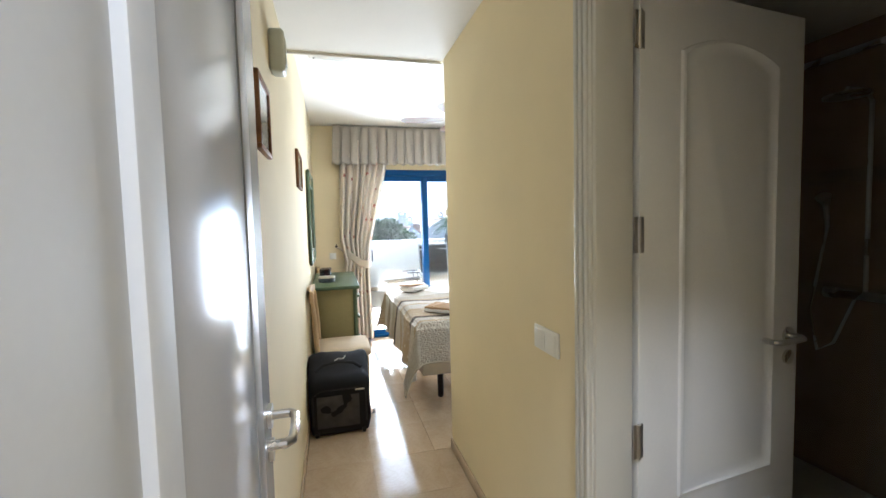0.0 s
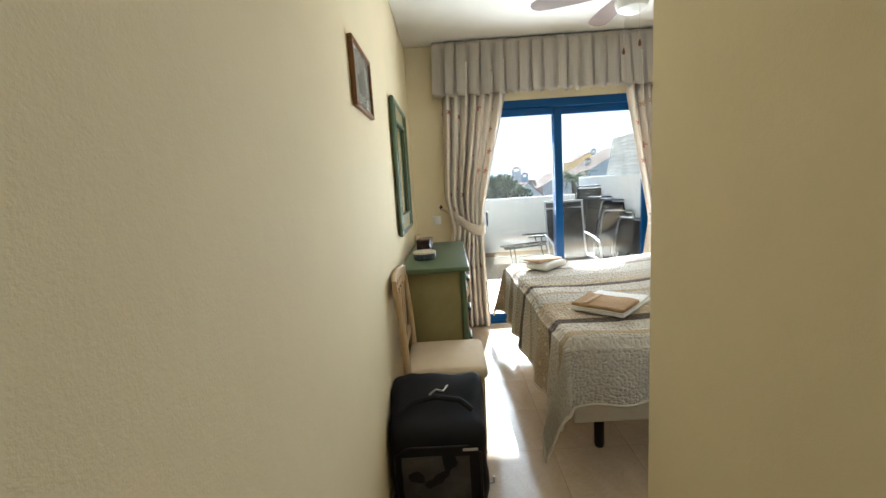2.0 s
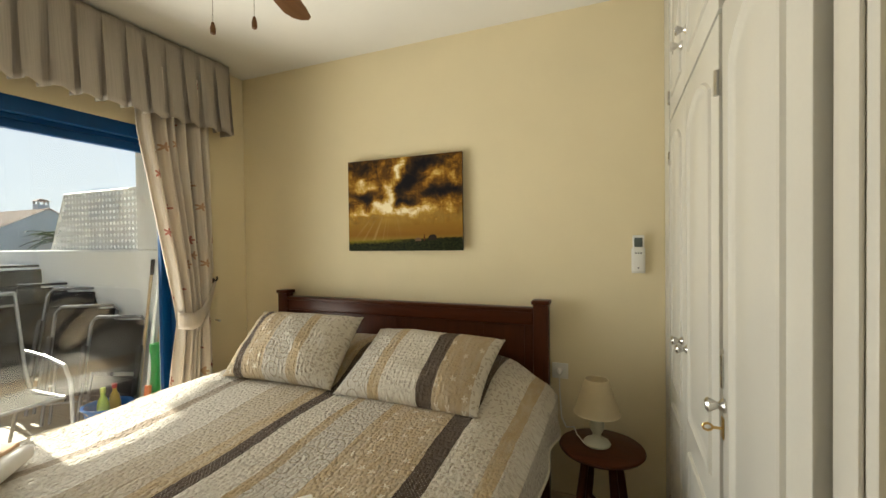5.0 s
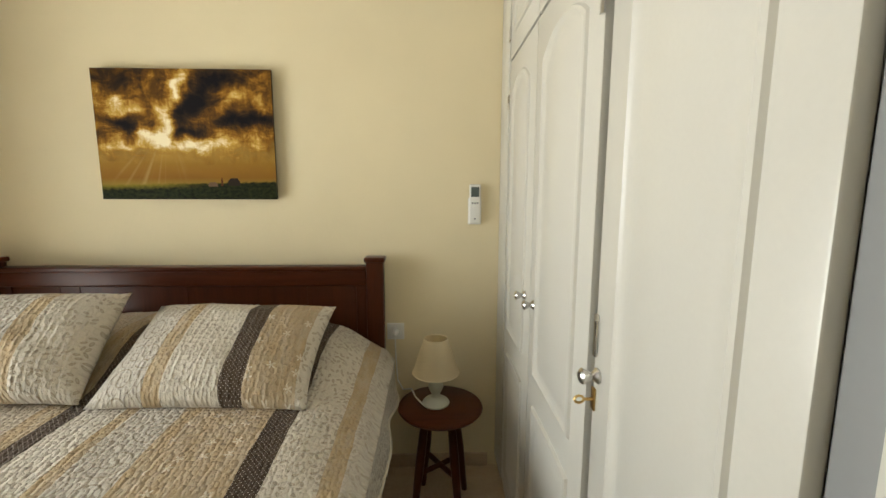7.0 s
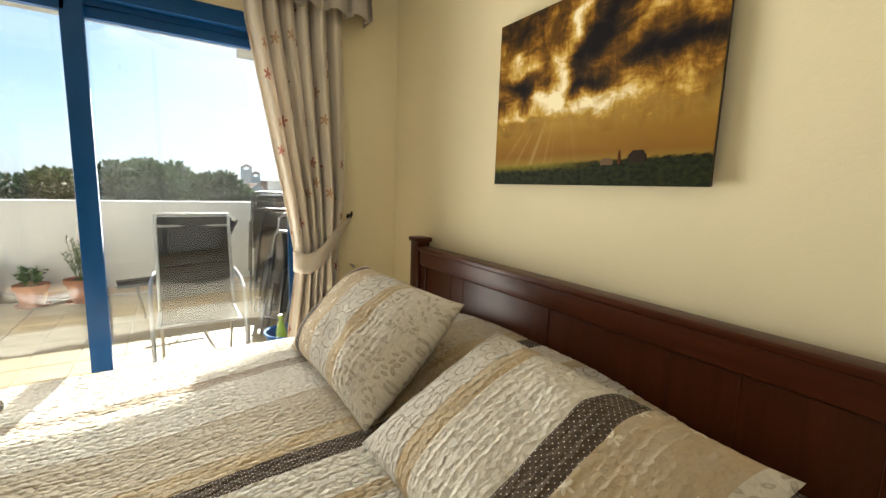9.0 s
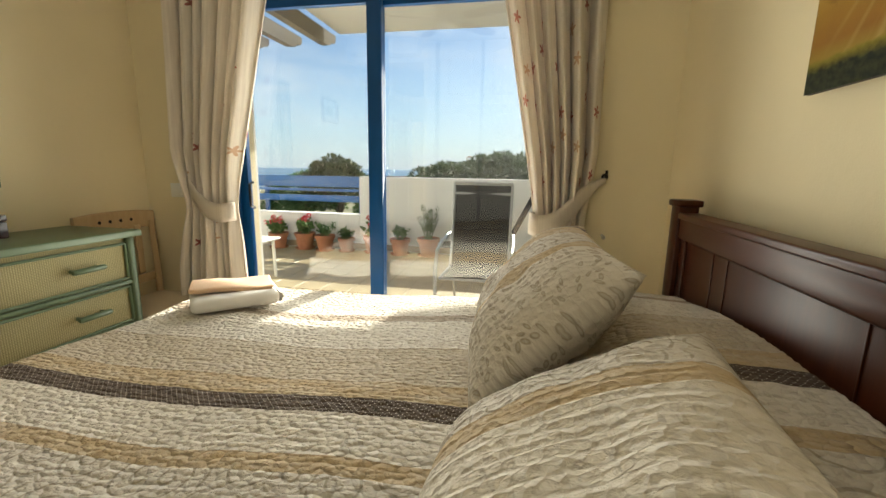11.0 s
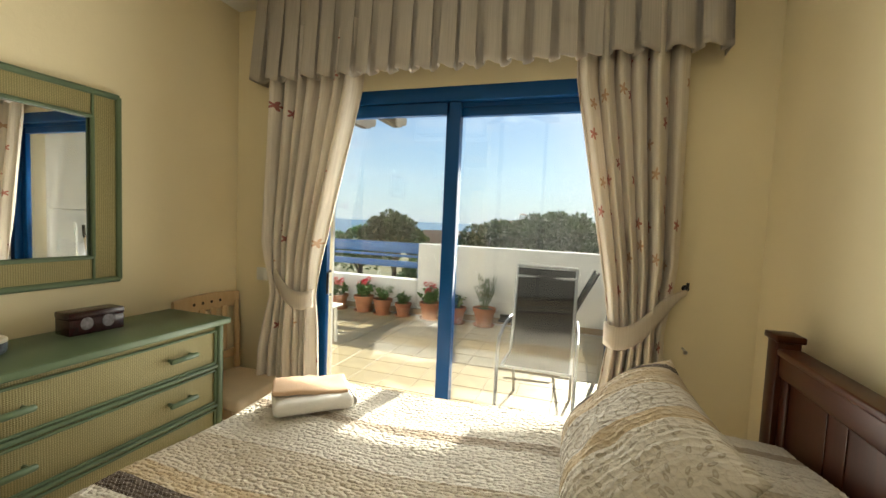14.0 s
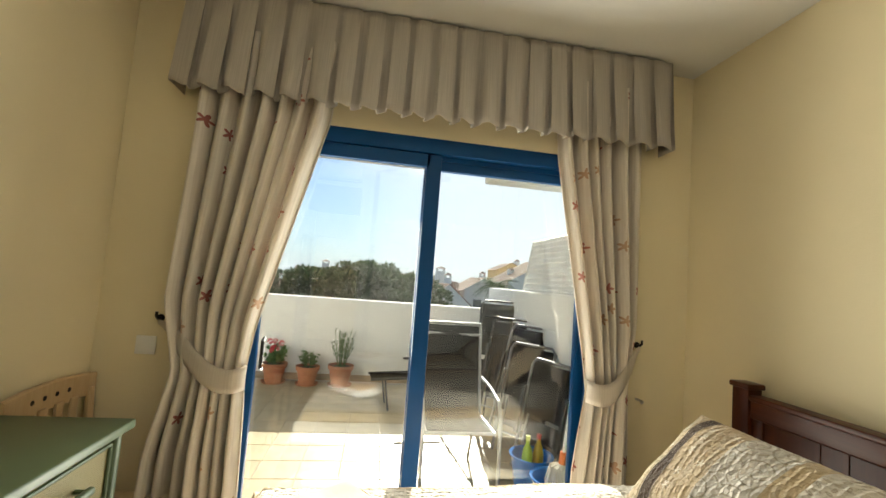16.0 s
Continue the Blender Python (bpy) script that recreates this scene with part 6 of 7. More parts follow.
M_BARK = plain("tree_bark", (0.09, 0.06, 0.04), 0.9, vary=0.4, scale=8)


def add_leaf(bm, p, d, length, width, rnd):
    d = d.normalized()
    s = d.cross(Vector((rnd.uniform(-1, 1), rnd.uniform(-1, 1), rnd.uniform(-1, 1)))).normalized() * width / 2
    v = [bm.verts.new(q) for q in (p, p + d * length * 0.5 + s, p + d * length, p + d * length * 0.5 - s)]
    bm.faces.new(v)


def pot_plant(x, y, kind, size, label, seed):
    rnd = random.Random(seed)
    th = thing("potted_plant", label, "plant", (x, y, TZ0), "flower pots along the parapet")
    r = 0.14 * size
    part("saucer", lathe([(0, 0.001), (r * 0.95, 0.001), (r * 1.05, 0.022), (r * 0.98, 0.022), (r * 0.9, 0.008), (0, 0.008)], 0, 0, 24), M_CLAY, th)
    h = 0.24 * size
    part("pot", lathe([(0, 0.009), (r * 0.70, 0.009), (r * 0.98, h * 0.8), (r * 1.08, h * 0.8), (r * 1.1, h), (r * 0.96, h), (r * 0.92, h - 0.03), (0, h - 0.03)], 0, 0, 28), M_CLAY, th, "terracotta pot")
    part("soil", lathe([(0, h - 0.029), (r * 0.9, h - 0.029), (r * 0.9, h - 0.025), (0, h - 0.02)], 0, 0, 20), M_SOIL, th)
    lv, st, fl = bmesh.new(), bmesh.new(), bmesh.new()
    top = {"geranium": 0.22, "bush": 0.20, "lavender": 0.42}[kind] * size
    for k in range(26):
        a, q = rnd.uniform(0, math.tau), rnd.uniform(0.2, 1.0)
        tip = Vector((math.cos(a) * r * 1.3 * q, math.sin(a) * r * 1.3 * q, h + top * rnd.uniform(0.45, 1.0)))
        root = Vector((math.cos(a) * r * 0.3, math.sin(a) * r * 0.3, h - 0.03))
        add_tube(st, [root, (root + tip) / 2 + Vector((0, 0, 0.02)), tip], 0.0025, 4)
        for j in range(9 if kind != "lavender" else 14):
            t = rnd.uniform(0.3, 1.0)
            p = root.lerp(tip, t)
            d = Vector((rnd.uniform(-1, 1), rnd.uniform(-1, 1), rnd.uniform(-0.2, 0.9)))
            if kind == "geranium":
                add_leaf(lv, p, d, 0.06, 0.055, rnd)
            elif kind == "bush":
                add_leaf(lv, p, d, 0.055, 0.022, rnd)
            else:
                add_leaf(lv, p, d + Vector((0, 0, 0.8)), 0.06, 0.010, rnd)
        if kind == "geranium" and k % 4 == 0:
            c = tip + Vector((0, 0, 0.05))
            for j in range(36):
                d = Vector((rnd.gauss(0, 1), rnd.gauss(0, 1), rnd.gauss(0.2, 1))).normalized()
                add_leaf(fl, c + d * 0.02, d, 0.024, 0.022, rnd)
    part("stems", st, M_LEAF, th)["kind"] = "stuff"
    part("leaves", lv, M_LEAF if kind != "lavender" else M_LEAFGREY, th, "", 0)["kind"] = "stuff"
    if kind == "geranium":
        part("flowers", fl, M_PETAL, th, "red geranium flowers", 0)["kind"] = "stuff"
    else:
        fl.free()


for i, (x, kind, s, lab) in enumerate(((-1.10, "geranium", 1.0, "red geranium in a terracotta pot by the railing"), (-0.66, "geranium", 1.05, "red geranium in a terracotta pot by the railing"),
                                       (-0.30, "bush", 1.0, "bushy green herb in a terracotta pot"), (0.04, "bush", 0.85, "small leafy plant in a terracotta pot"), (0.47, "geranium", 1.05, "red geranium in a terracotta pot by the parapet"),
                                       (0.90, "bush", 1.0, "dense dark green plant in a terracotta pot"), (1.32, "lavender", 1.1, "tall grey-green lavender in a terracotta pot"))):
    pot_plant(x, 9.70 + 0.03 * math.sin(i * 2.1), kind, s, lab, 40 + i)

# ---- terrace chairs ----
M_ALU = plain("silver_aluminium", (0.42, 0.42, 0.42), 0.35, 0.9)
M_MESH = plain("black_sling_mesh", (0.010, 0.010, 0.012), 0.75, vary=0.2, grain=600, relief=0.3, spec=0.15)
M_GREYMETAL = plain("grey_chair_tube", (0.20, 0.20, 0.21), 0.4, 0.5)
M_FRAMEDARK = plain("charcoal_frame", (0.018, 0.018, 0.021), 0.4, 0.2)


def sling_chair(at, turn, metal, label, group):
    th = thing("garden_chair", label, "chair", at, group, turn)
    w = 0.24
    for s in (-1, 1):
        x = s * w
        part("side_frame", tube([(x, 0.30, 0.0), (x, 0.12, 0.42), (x, 0.02, 0.45), (x, -0.44, 0.46)], 0.012), metal, th)
        part("back_upright", tube([(x, -0.02, 0.44), (x, 0.05, 0.62), (x, 0.16, 1.14)], 0.012), metal, th)
        part("arm", tube([(x * 1.10, 0.09, 0.72), (x * 1.14, -0.15, 0.70), (x * 1.14, -0.38, 0.66), (x * 1.12, -0.46, 0.55), (x * 1.1, -0.50, 0.0)], 0.013), metal, th)
    part("top_bar", tube([(-w, 0.16, 1.14), (w, 0.16, 1.14)], 0.013), metal, th)
    part("head_bar", tube([(-w, 0.142, 1.055), (w, 0.142, 1.055)], 0.011), metal, th)
    part("front_bar", tube([(-w, -0.44, 0.46), (w, -0.44, 0.46)], 0.011), metal, th)
    part("foot_bar", tube([(-w * 1.1, -0.49, 0.12), (w * 1.1, -0.49, 0.12)], 0.010), metal, th)
    bm = bmesh.new()
    prof = [(-0.43, 0.465), (-0.25, 0.445), (-0.06, 0.44), (0.0, 0.48), (0.06, 0.64), (0.11, 0.88), (0.155, 1.125)]
    rows = [[bm.verts.new((-w + 2 * w * i / 6, y - 0.012 * math.sin(math.pi * i / 6), z)) for i in range(7)] for y, z in prof]
    for a, b in zip(rows, rows[1:]):
        for i in range(6):
            bm.faces.new((a[i], a[i + 1], b[i + 1], b[i]))
    bmesh.ops.solidify(bm, geom=bm.faces[:], thickness=0.003)
    part("sling", bm, M_MESH, th, "black mesh sling", 60)
    return th


sling_chair((2.34, 7.18, TZ0), 0, M_ALU, "silver garden armchair with a black mesh sling, facing the door", "garden chairs")


def folded_chair(at, turn, tilt, height, label, seed, metal):
    """A folding chair shut flat and leant against the wall."""
    th = thing("folding_chair", label, "chair", at, "folded garden chairs")
    th.matrix_basis = pose(*at, 0, 0, turn) @ pose(0, 0, 0, tilt, 0, 0)
    w = 0.23
    h = height
    part("outer_frame", tube([(-w, 0, 0.01), (-w, 0, h - 0.05), (-w + 0.04, 0, h), (w - 0.04, 0, h), (w, 0, h - 0.05), (w, 0, 0.01)], 0.013), metal, th)
    part("inner_frame", tube([(-w + 0.035, 0.035, 0.02), (-w + 0.035, 0.035, h * 0.72), (w - 0.035, 0.035, h * 0.72), (w - 0.035, 0.035, 0.02)], 0.012), metal, th)
    for s in (-1, 1):
        part("arm", box(s * w - 0.018, s * w + 0.018, -0.05, -0.018, h * 0.30, h * 0.74, 0.010, 3), M_FRAMEDARK, th)
    for k in (0.30, 0.62):
        part("cross_bar", tube([(-w + 0.035, 0.035, h * k), (w - 0.035, 0.035, h * k)], 0.008), M_FRAMEDARK, th)
    part("brace", tube([(-w, 0, 0.18), (w, 0, 0.18)], 0.009), M_ALU, th, "silver brace")
    bm = bmesh.new()
    rows = [[bm.verts.new((-w + 0.015 + (2 * w - 0.03) * i / 5, 0.012 * math.sin(math.pi * i / 5) + 0.01 * noise.noise(Vector((i, j, seed))), h * 0.50 + h * 0.47 * j / 8)) for i in range(6)] for j in range(9)]
    for a, b in zip(rows, rows[1:]):
        for i in range(5):
            bm.faces.new((a[i], a[i + 1], b[i + 1], b[i]))
    bmesh.ops.solidify(bm, geom=bm.faces[:], thickness=0.006)
    part("back_sling", bm, M_MESH, th, "black mesh back", 60)
    part("seat_sling", box(-w + 0.04, w - 0.04, 0.040, 0.052, h * 0.24, h * 0.46, 0.004), M_MESH, th)
    if height > 1.1:
        part("head_pad", box(-w + 0.05, w - 0.05, -0.040, -0.004, h * 0.84, h * 0.97, 0.016, 3), M_MESH, th, "black head pad")
    return th


for at, turn, tilt, h, lab in (((3.12, 8.66, TZ0), -25, -9, 1.30, "tall black recliner folded flat against the side wall"),
                               ((3.06, 8.22, TZ0), -42, -12, 1.14, "black folding chair leant against the side wall"),
                               ((3.02, 7.84, TZ0), -60, -15, 1.12, "black folding chair leant on another chair"),
                               ((2.98, 7.46, TZ0), -52, -14, 0.98, "charcoal folding chair leant against the stack"),
                               ((3.00, 7.10, TZ0), -68, -12, 0.90, "charcoal folding chair at the end of the stack")):
    folded_chair(at, turn, tilt, h, lab, at[1], M_FRAMEDARK if h > 1.13 else M_GREYMETAL)
lg = thing("sun_lounger", "black folding lounger standing by the parapet", "lounger", (2.30, 8.86, TZ0), turn=-84)
lg.scale = (0.55, 0.8, 1.0)
for s in (-1, 1):
    part("side_rail", tube([(s * 0.28, -0.75, 0.34), (s * 0.28, 0.25, 0.38), (s * 0.28, 0.62, 0.98)], 0.015), M_FRAMEDARK, lg)
    part("leg", tube([(s * 0.28, -0.55, 0.345), (s * 0.28, -0.48, 0.0)], 0.013), M_FRAMEDARK, lg)
    part("leg", tube([(s * 0.28, 0.12, 0.37), (s * 0.28, 0.25, 0.0)], 0.013), M_FRAMEDARK, lg)
    part("arm", box(s * 0.32 - 0.022, s * 0.32 + 0.022, -0.25, 0.30, 0.505, 0.53, 0.010, 3), M_FRAMEDARK, lg)
    part("arm_post", tube([(s * 0.30, 0.05, 0.375), (s * 0.32, 0.02, 0.51)], 0.011), M_FRAMEDARK, lg)
bm = bmesh.new()
rows = [[bm.verts.new((-0.27 + 0.54 * i / 5, y, z)) for i in range(6)] for y, z in ((-0.74, 0.345), (-0.25, 0.345), (0.22, 0.37), (0.30, 0.46), (0.46, 0.72), (0.60, 0.96))]
for a, b in zip(rows, rows[1:]):
    for i in range(5):
        bm.faces.new((a[i], a[i + 1], b[i + 1], b[i]))
bmesh.ops.solidify(bm, geom=bm.faces[:], thickness=0.012)
part("sling", bm, M_MESH, lg, "black mesh lounger cloth", 60)
wt = thing("side_table_white", "low white plastic side table on the terrace", "table", (-0.35, 7.9, TZ0))
part("tabletop", box(-0.3, 0.3, -0.22, 0.22, 0.43, 0.46, 0.012, 3), M_PLASTIC, wt)
for sx2 in (-1, 1):
    for sy in (-1, 1):
        part("leg", tube([(sx2 * 0.24, sy * 0.17, 0.0), (sx2 * 0.23, sy * 0.16, 0.43)], 0.018), M_PLASTIC, wt)

# ---- cleaning things by the door ----
M_BLUEPL = plain("blue_plastic", (0.02, 0.17, 0.55), 0.35, vary=0.05)
M_GREENPL = plain("green_plastic", (0.02, 0.32, 0.05), 0.4, vary=0.1)


def bucket(x, y, label):
    th = thing("bucket", label, "bucket", (x, y, TZ0), "cleaning buckets")
    part("shell", lathe([(0, 0.003), (0.105, 0.003), (0.145, 0.27), (0.160, 0.275), (0.160, 0.285), (0.142, 0.28), (0.104, 0.02), (0, 0.012)], 0, 0, 32), M_BLUEPL, th)
    part("handle", tube([(-0.155, 0, 0.268), (-0.11, -0.05, 0.21), (0, -0.14, 0.18), (0.11, -0.05, 0.21), (0.155, 0, 0.268)], 0.004), M_ALU, th)
    return th


bucket(2.92, 6.50, "blue plastic mop bucket by the terrace door")
bucket(2.90, 6.86, "blue plastic bucket holding cleaning bottles")


def bottle(x, y, body, cap, label):
    th = thing("bottle", label, "bottle", (x, y, TZ0 + 0.02), "cleaning bottles")
    part("body", lathe([(0, 0), (0.036, 0), (0.039, 0.02), (0.039, 0.26), (0.030, 0.31), (0.014, 0.345), (0.014, 0.37), (0, 0.37)], 0, 0, 20), body, th)
    part("cap", lathe([(0.016, 0.365), (0.017, 0.40), (0, 0.402)], 0, 0, 14), cap, th)


bottle(2.86, 6.84, plain("lime_plastic", (0.36, 0.50, 0.04), 0.3), plain("pale_lime_cap", (0.55, 0.62, 0.10), 0.4), "lime green cleaner bottle in a bucket")
bottle(2.955, 6.87, plain("amber_plastic", (0.55, 0.36, 0.03), 0.3), plain("red_cap", (0.5, 0.03, 0.03), 0.4), "amber cleaner bottle with a red cap")
mp = thing("mop", "white string mop standing in a bucket", "mop", (2.95, 6.48, TZ0 + 0.02))
rnd = random.Random(9)
bm = bmesh.new()
for k in range(70):
    a, q = rnd.uniform(0, math.tau), rnd.uniform(0.05, 0.10)
    add_tube(bm, [(0, 0, 0.36), (q * 0.7 * math.cos(a), q * 0.7 * math.sin(a), 0.34), (q * math.cos(a), q * math.sin(a), 0.24), (q * 0.7 * math.cos(a), q * 0.7 * math.sin(a), 0.05)], 0.005, 5)
part("mop_head", bm, towel_mat("mop_string", (0.72, 0.66, 0.56)), mp)["kind"] = "stuff"
part("handle", tube([(0, 0, 0.34), (0.12, 0.02, 1.30)], 0.011), M_PLASTIC, mp, "white handle")
part("collar", tube([(0, 0, 0.33), (0.012, 0.002, 0.43)], 0.022, 12), plain("orange_plastic", (0.75, 0.18, 0.04), 0.4), mp, "orange collar")
for x, y, h, mtl, lab in ((3.16, 6.95, 1.35, M_PINE, "broom with a wooden handle leant against the side wall"), (3.12, 6.72, 1.28, M_PINE, "second broom leant against the side wall")):
    br = thing("broom", lab, "broom", (x, y, TZ0), "brooms by the wall")
    part("handle", tube([(0, 0, 0.10), (0.13, -0.04, h)], 0.012), mtl, br)
    part("grip", tube([(0.12, -0.037, h - 0.12), (0.131, -0.0403, h + 0.01)], 0.015), M_DARK, br)
    part("head", box(-0.13, 0.13, -0.03, 0.03, 0.07, 0.115, 0.01), M_BLUEPL, br)
    part("bristles", box(-0.125, 0.125, -0.026, 0.026, 0.002, 0.07, 0.004), M_DARK, br)
gb = thing("storage_crate", "green plastic crate by the side wall", "crate", (3.14, 6.38, TZ0))
bm = box(-0.16, 0.16, -0.11, 0.11, 0.0, 0.012, 0.003)
for b4 in ((-0.16, -0.148, -0.11, 0.11), (0.148, 0.16, -0.11, 0.11), (-0.148, 0.148, -0.11, -0.098), (-0.148, 0.148, 0.098, 0.11)):
    add_box(bm, b4[0], b4[1], b4[2], b4[3], 0.0121, 0.75, 0.003)
part("shell", bm, M_GREENPL, gb)

# ---- beyond the terrace ----
M_EARTH = plain("dry_garden_ground", (0.16, 0.15, 0.07), 0.95, vary=0.5, scale=0.15, grain=3)
structure("ground", box(-900, 900, 10.2, 160, -7.2, -7.0), M_EARTH, "dry garden ground sloping to the sea")


def sea_mat():
    m, n, l, b = mat("sea_water", 0.25)
    v = coords(n, l, (0.02, 0.12, 1))
    s = tex_noise(n, l, v, 1.0, 6)
    col = ramp(n, l, s, [(0.3, (0.012, 0.075, 0.16)), (0.7, (0.03, 0.13, 0.24))])
    l.new(col, b.inputs["Base Color"])
    bump(n, l, b, s, 0.6, 0.6)
    return m


structure("water", box(-4000, 4000, 160, 4600, -7.6, -7.4), sea_mat(), "blue sea reaching the horizon")


def tree(x, y, base, crown_r, crown_h, top, n_leaf, leaf, seed, label, mtl=None):
    rnd = random.Random(seed)
    th = thing("tree", label, "tree", (x, y, base), "pines behind the terrace")
    ht = top - base
    bm = tube([(0, 0, 0), (0.2, 0.1, ht * 0.4), (0.1, 0.0, ht * 0.75)], [0.28, 0.22, 0.12], 10)
    for k in range(9):
        a = math.tau * k / 9 + rnd.uniform(-0.3, 0.3)
        q = crown_r * rnd.uniform(0.55, 0.85)
        add_tube(bm, [(0.15, 0.05, ht * rnd.uniform(0.45, 0.7)), (q * 0.5 * math.cos(a), q * 0.5 * math.sin(a), ht * 0.75), (q * math.cos(a), q * math.sin(a), ht - crown_h * 0.45)], [0.11, 0.07, 0.03], 6)
    part("trunk", bm, M_BARK, th)
    lv = bmesh.new()
    clumps = []
    for k in range(64):
        a = rnd.uniform(0, math.tau)
        e = rnd.uniform(-0.25, 1.0)
        q = math.sqrt(max(0.02, 1 - max(0, e) ** 2)) * rnd.uniform(0.6, 1.02)
        clumps.append((Vector((crown_r * q * math.cos(a), crown_r * q * math.sin(a), ht - crown_h + crown_h * (0.5 + 0.5 * e) * rnd.uniform(0.86, 1.0))), rnd.uniform(0.5, 0.95) * crown_r * 0.26))
    for k in range(n_leaf):
        c, r = clumps[k % len(clumps)]
        d = Vector((rnd.gauss(0, 1), rnd.gauss(0, 1), rnd.gauss(0.35, 0.8))).normalized()
        p = c + Vector((d.x, d.y, d.z * 0.75)) * r * rnd.uniform(0.75, 1.0)
        add_leaf(lv, p, d + Vector((rnd.uniform(-0.7, 0.7), rnd.uniform(-0.7, 0.7), rnd.uniform(-0.2, 0.7))), leaf * rnd.uniform(0.7, 1.3), leaf * 0.42, rnd)
    part("crown", lv, mtl or M_PINELEAF, th, "", 0)["kind"] = "stuff"


tree(-2.6, 32.5, -7.0, 3.4, 4.0, 1.55, 9000, 0.34, 1, "broad dark green stone pine beyond the parapet")
tree(1.2, 31.5, -7.0, 3.3, 4.2, 2.05, 9000, 0.34, 2, "broad dark green stone pine beyond the parapet")
tree(4.0, 33.0, -7.0, 2.6, 3.8, 1.75, 7000, 0.34, 3, "rounded dark green pine beyond the parapet")
tree(-10.6, 32.0, -7.0, 2.5, 4.6, 1.75, 7000, 0.36, 4, "loose green pine beside the sea view")
tree(-14.5, 34.0, -7.0, 2.8, 4.0, 0.6, 6000, 0.36, 5, "low green tree beyond the railing", M_LEAF)
tree(-6.8, 30.0, -7.0, 2.3, 3.0, -0.9, 4000, 0.34, 6, "low shrub tree beyond the railing", M_LEAF)


def palm(x, y, base, top, seed, label):
    rnd = random.Random(seed)
    th = thing("palm_tree", label, "palm", (x, y, base), "palms among the houses")
    h = top - base
    part("trunk", tube([(0, 0, 0), (0.05, 0, h * 0.5), (0, 0, h - 0.9)], [0.28, 0.22, 0.2], 10), M_BARK, th)
    bm = bmesh.new()
    for k in range(34):
        a = math.tau * k / 34 * 3.1
        up = rnd.uniform(0.1, 1.3)
        L = rnd.uniform(1.7, 2.3)
        prev = None
        for j in range(15):
            t = j / 14
            q = L * (t * 0.9)
            p = Vector((math.cos(a) * q * math.cos(up * (1 - 0.6 * t)), math.sin(a) * q * math.cos(up * (1 - 0.6 * t)), h - 0.9 + math.sin(up) * q - 1.15 * t * t))
            if prev is not None:
                d = (p - prev).normalized()
                sd = d.cross(Vector((0, 0, 1))).normalized()
                for s in (-1, 1):
                    add_leaf(bm, p, sd * s + d * 0.9 + Vector((0, 0, -0.35)), 0.55 * (1 - 0.5 * t), 0.06, rnd)
            prev = p
    part("fronds", bm, M_PALMLEAF, th, "", 0)["kind"] = "stuff"


palm(11.6, 38.0, -7.0, 2.2, 11, "feathery green palm in front of white houses")
palm(17.0, 37.5, -7.0, 2.7, 12, "feathery green palm beside a white gable")


def roof_mat():
    m, n, l, b = mat("pale_roof_tiles", 0.85)
    v = coords(n, l)
    w = n.new("ShaderNodeTexWave")
    w.bands_direction = "X"
    w.inputs["Scale"].default_value = 1.3
    l.new(v, w.inputs["Vector"])
    s = tex_noise(n, l, v, 2.5, 5)
    col = ramp(n, l, s, [(0.3, (0.30, 0.17, 0.11)), (0.7, (0.48, 0.32, 0.23))])
    col = mixc(n, l, maths(n, l, "MULTIPLY", w.outputs[1], 0.4), col, (0.22, 0.12, 0.08))
    l.new(col, b.inputs["Base Color"])
    bump(n, l, b, w.outputs[1], 0.8, 0.06)
    return m


M_ROOF = roof_mat()
M_OCHREWALL = plaster("ochre_house_wall", (0.72, 0.50, 0.24))
M_PANE = plain("dark_window_pane", (0.03, 0.04, 0.05), 0.1)


def chimney(th, x, y, z0, z1, w, parent=None):
    bm = box(x - w / 2, x + w / 2, y - w / 2, y + w / 2, z0, z1 - 0.35, 0.02)
    for sx3 in (-1, 1):
        for sy3 in (-1, 1):
            add_box(bm, x + sx3 * w * 0.4 - 0.05, x + sx3 * w * 0.4 + 0.05, y + sy3 * w * 0.4 - 0.05, y + sy3 * w * 0.4 + 0.05, z1 - 0.351, z1 - 0.12)
    c = part("chimney", bm, M_RENDER, parent or th)
    cap = bmesh.new()
    v = [cap.verts.new((x + a * w * 0.62, y + b2 * w * 0.62, z1 - 0.12)) for a, b2 in ((-1, -1), (1, -1), (1, 1), (-1, 1))]
    t = cap.verts.new((x, y, z1 + 0.12))
    cap.faces.new(v)
    for i in range(4):
        cap.faces.new((v[i], v[(i + 1) % 4], t))
    part("cap", cap, M_ROOF, c, "small tiled cap", 0)


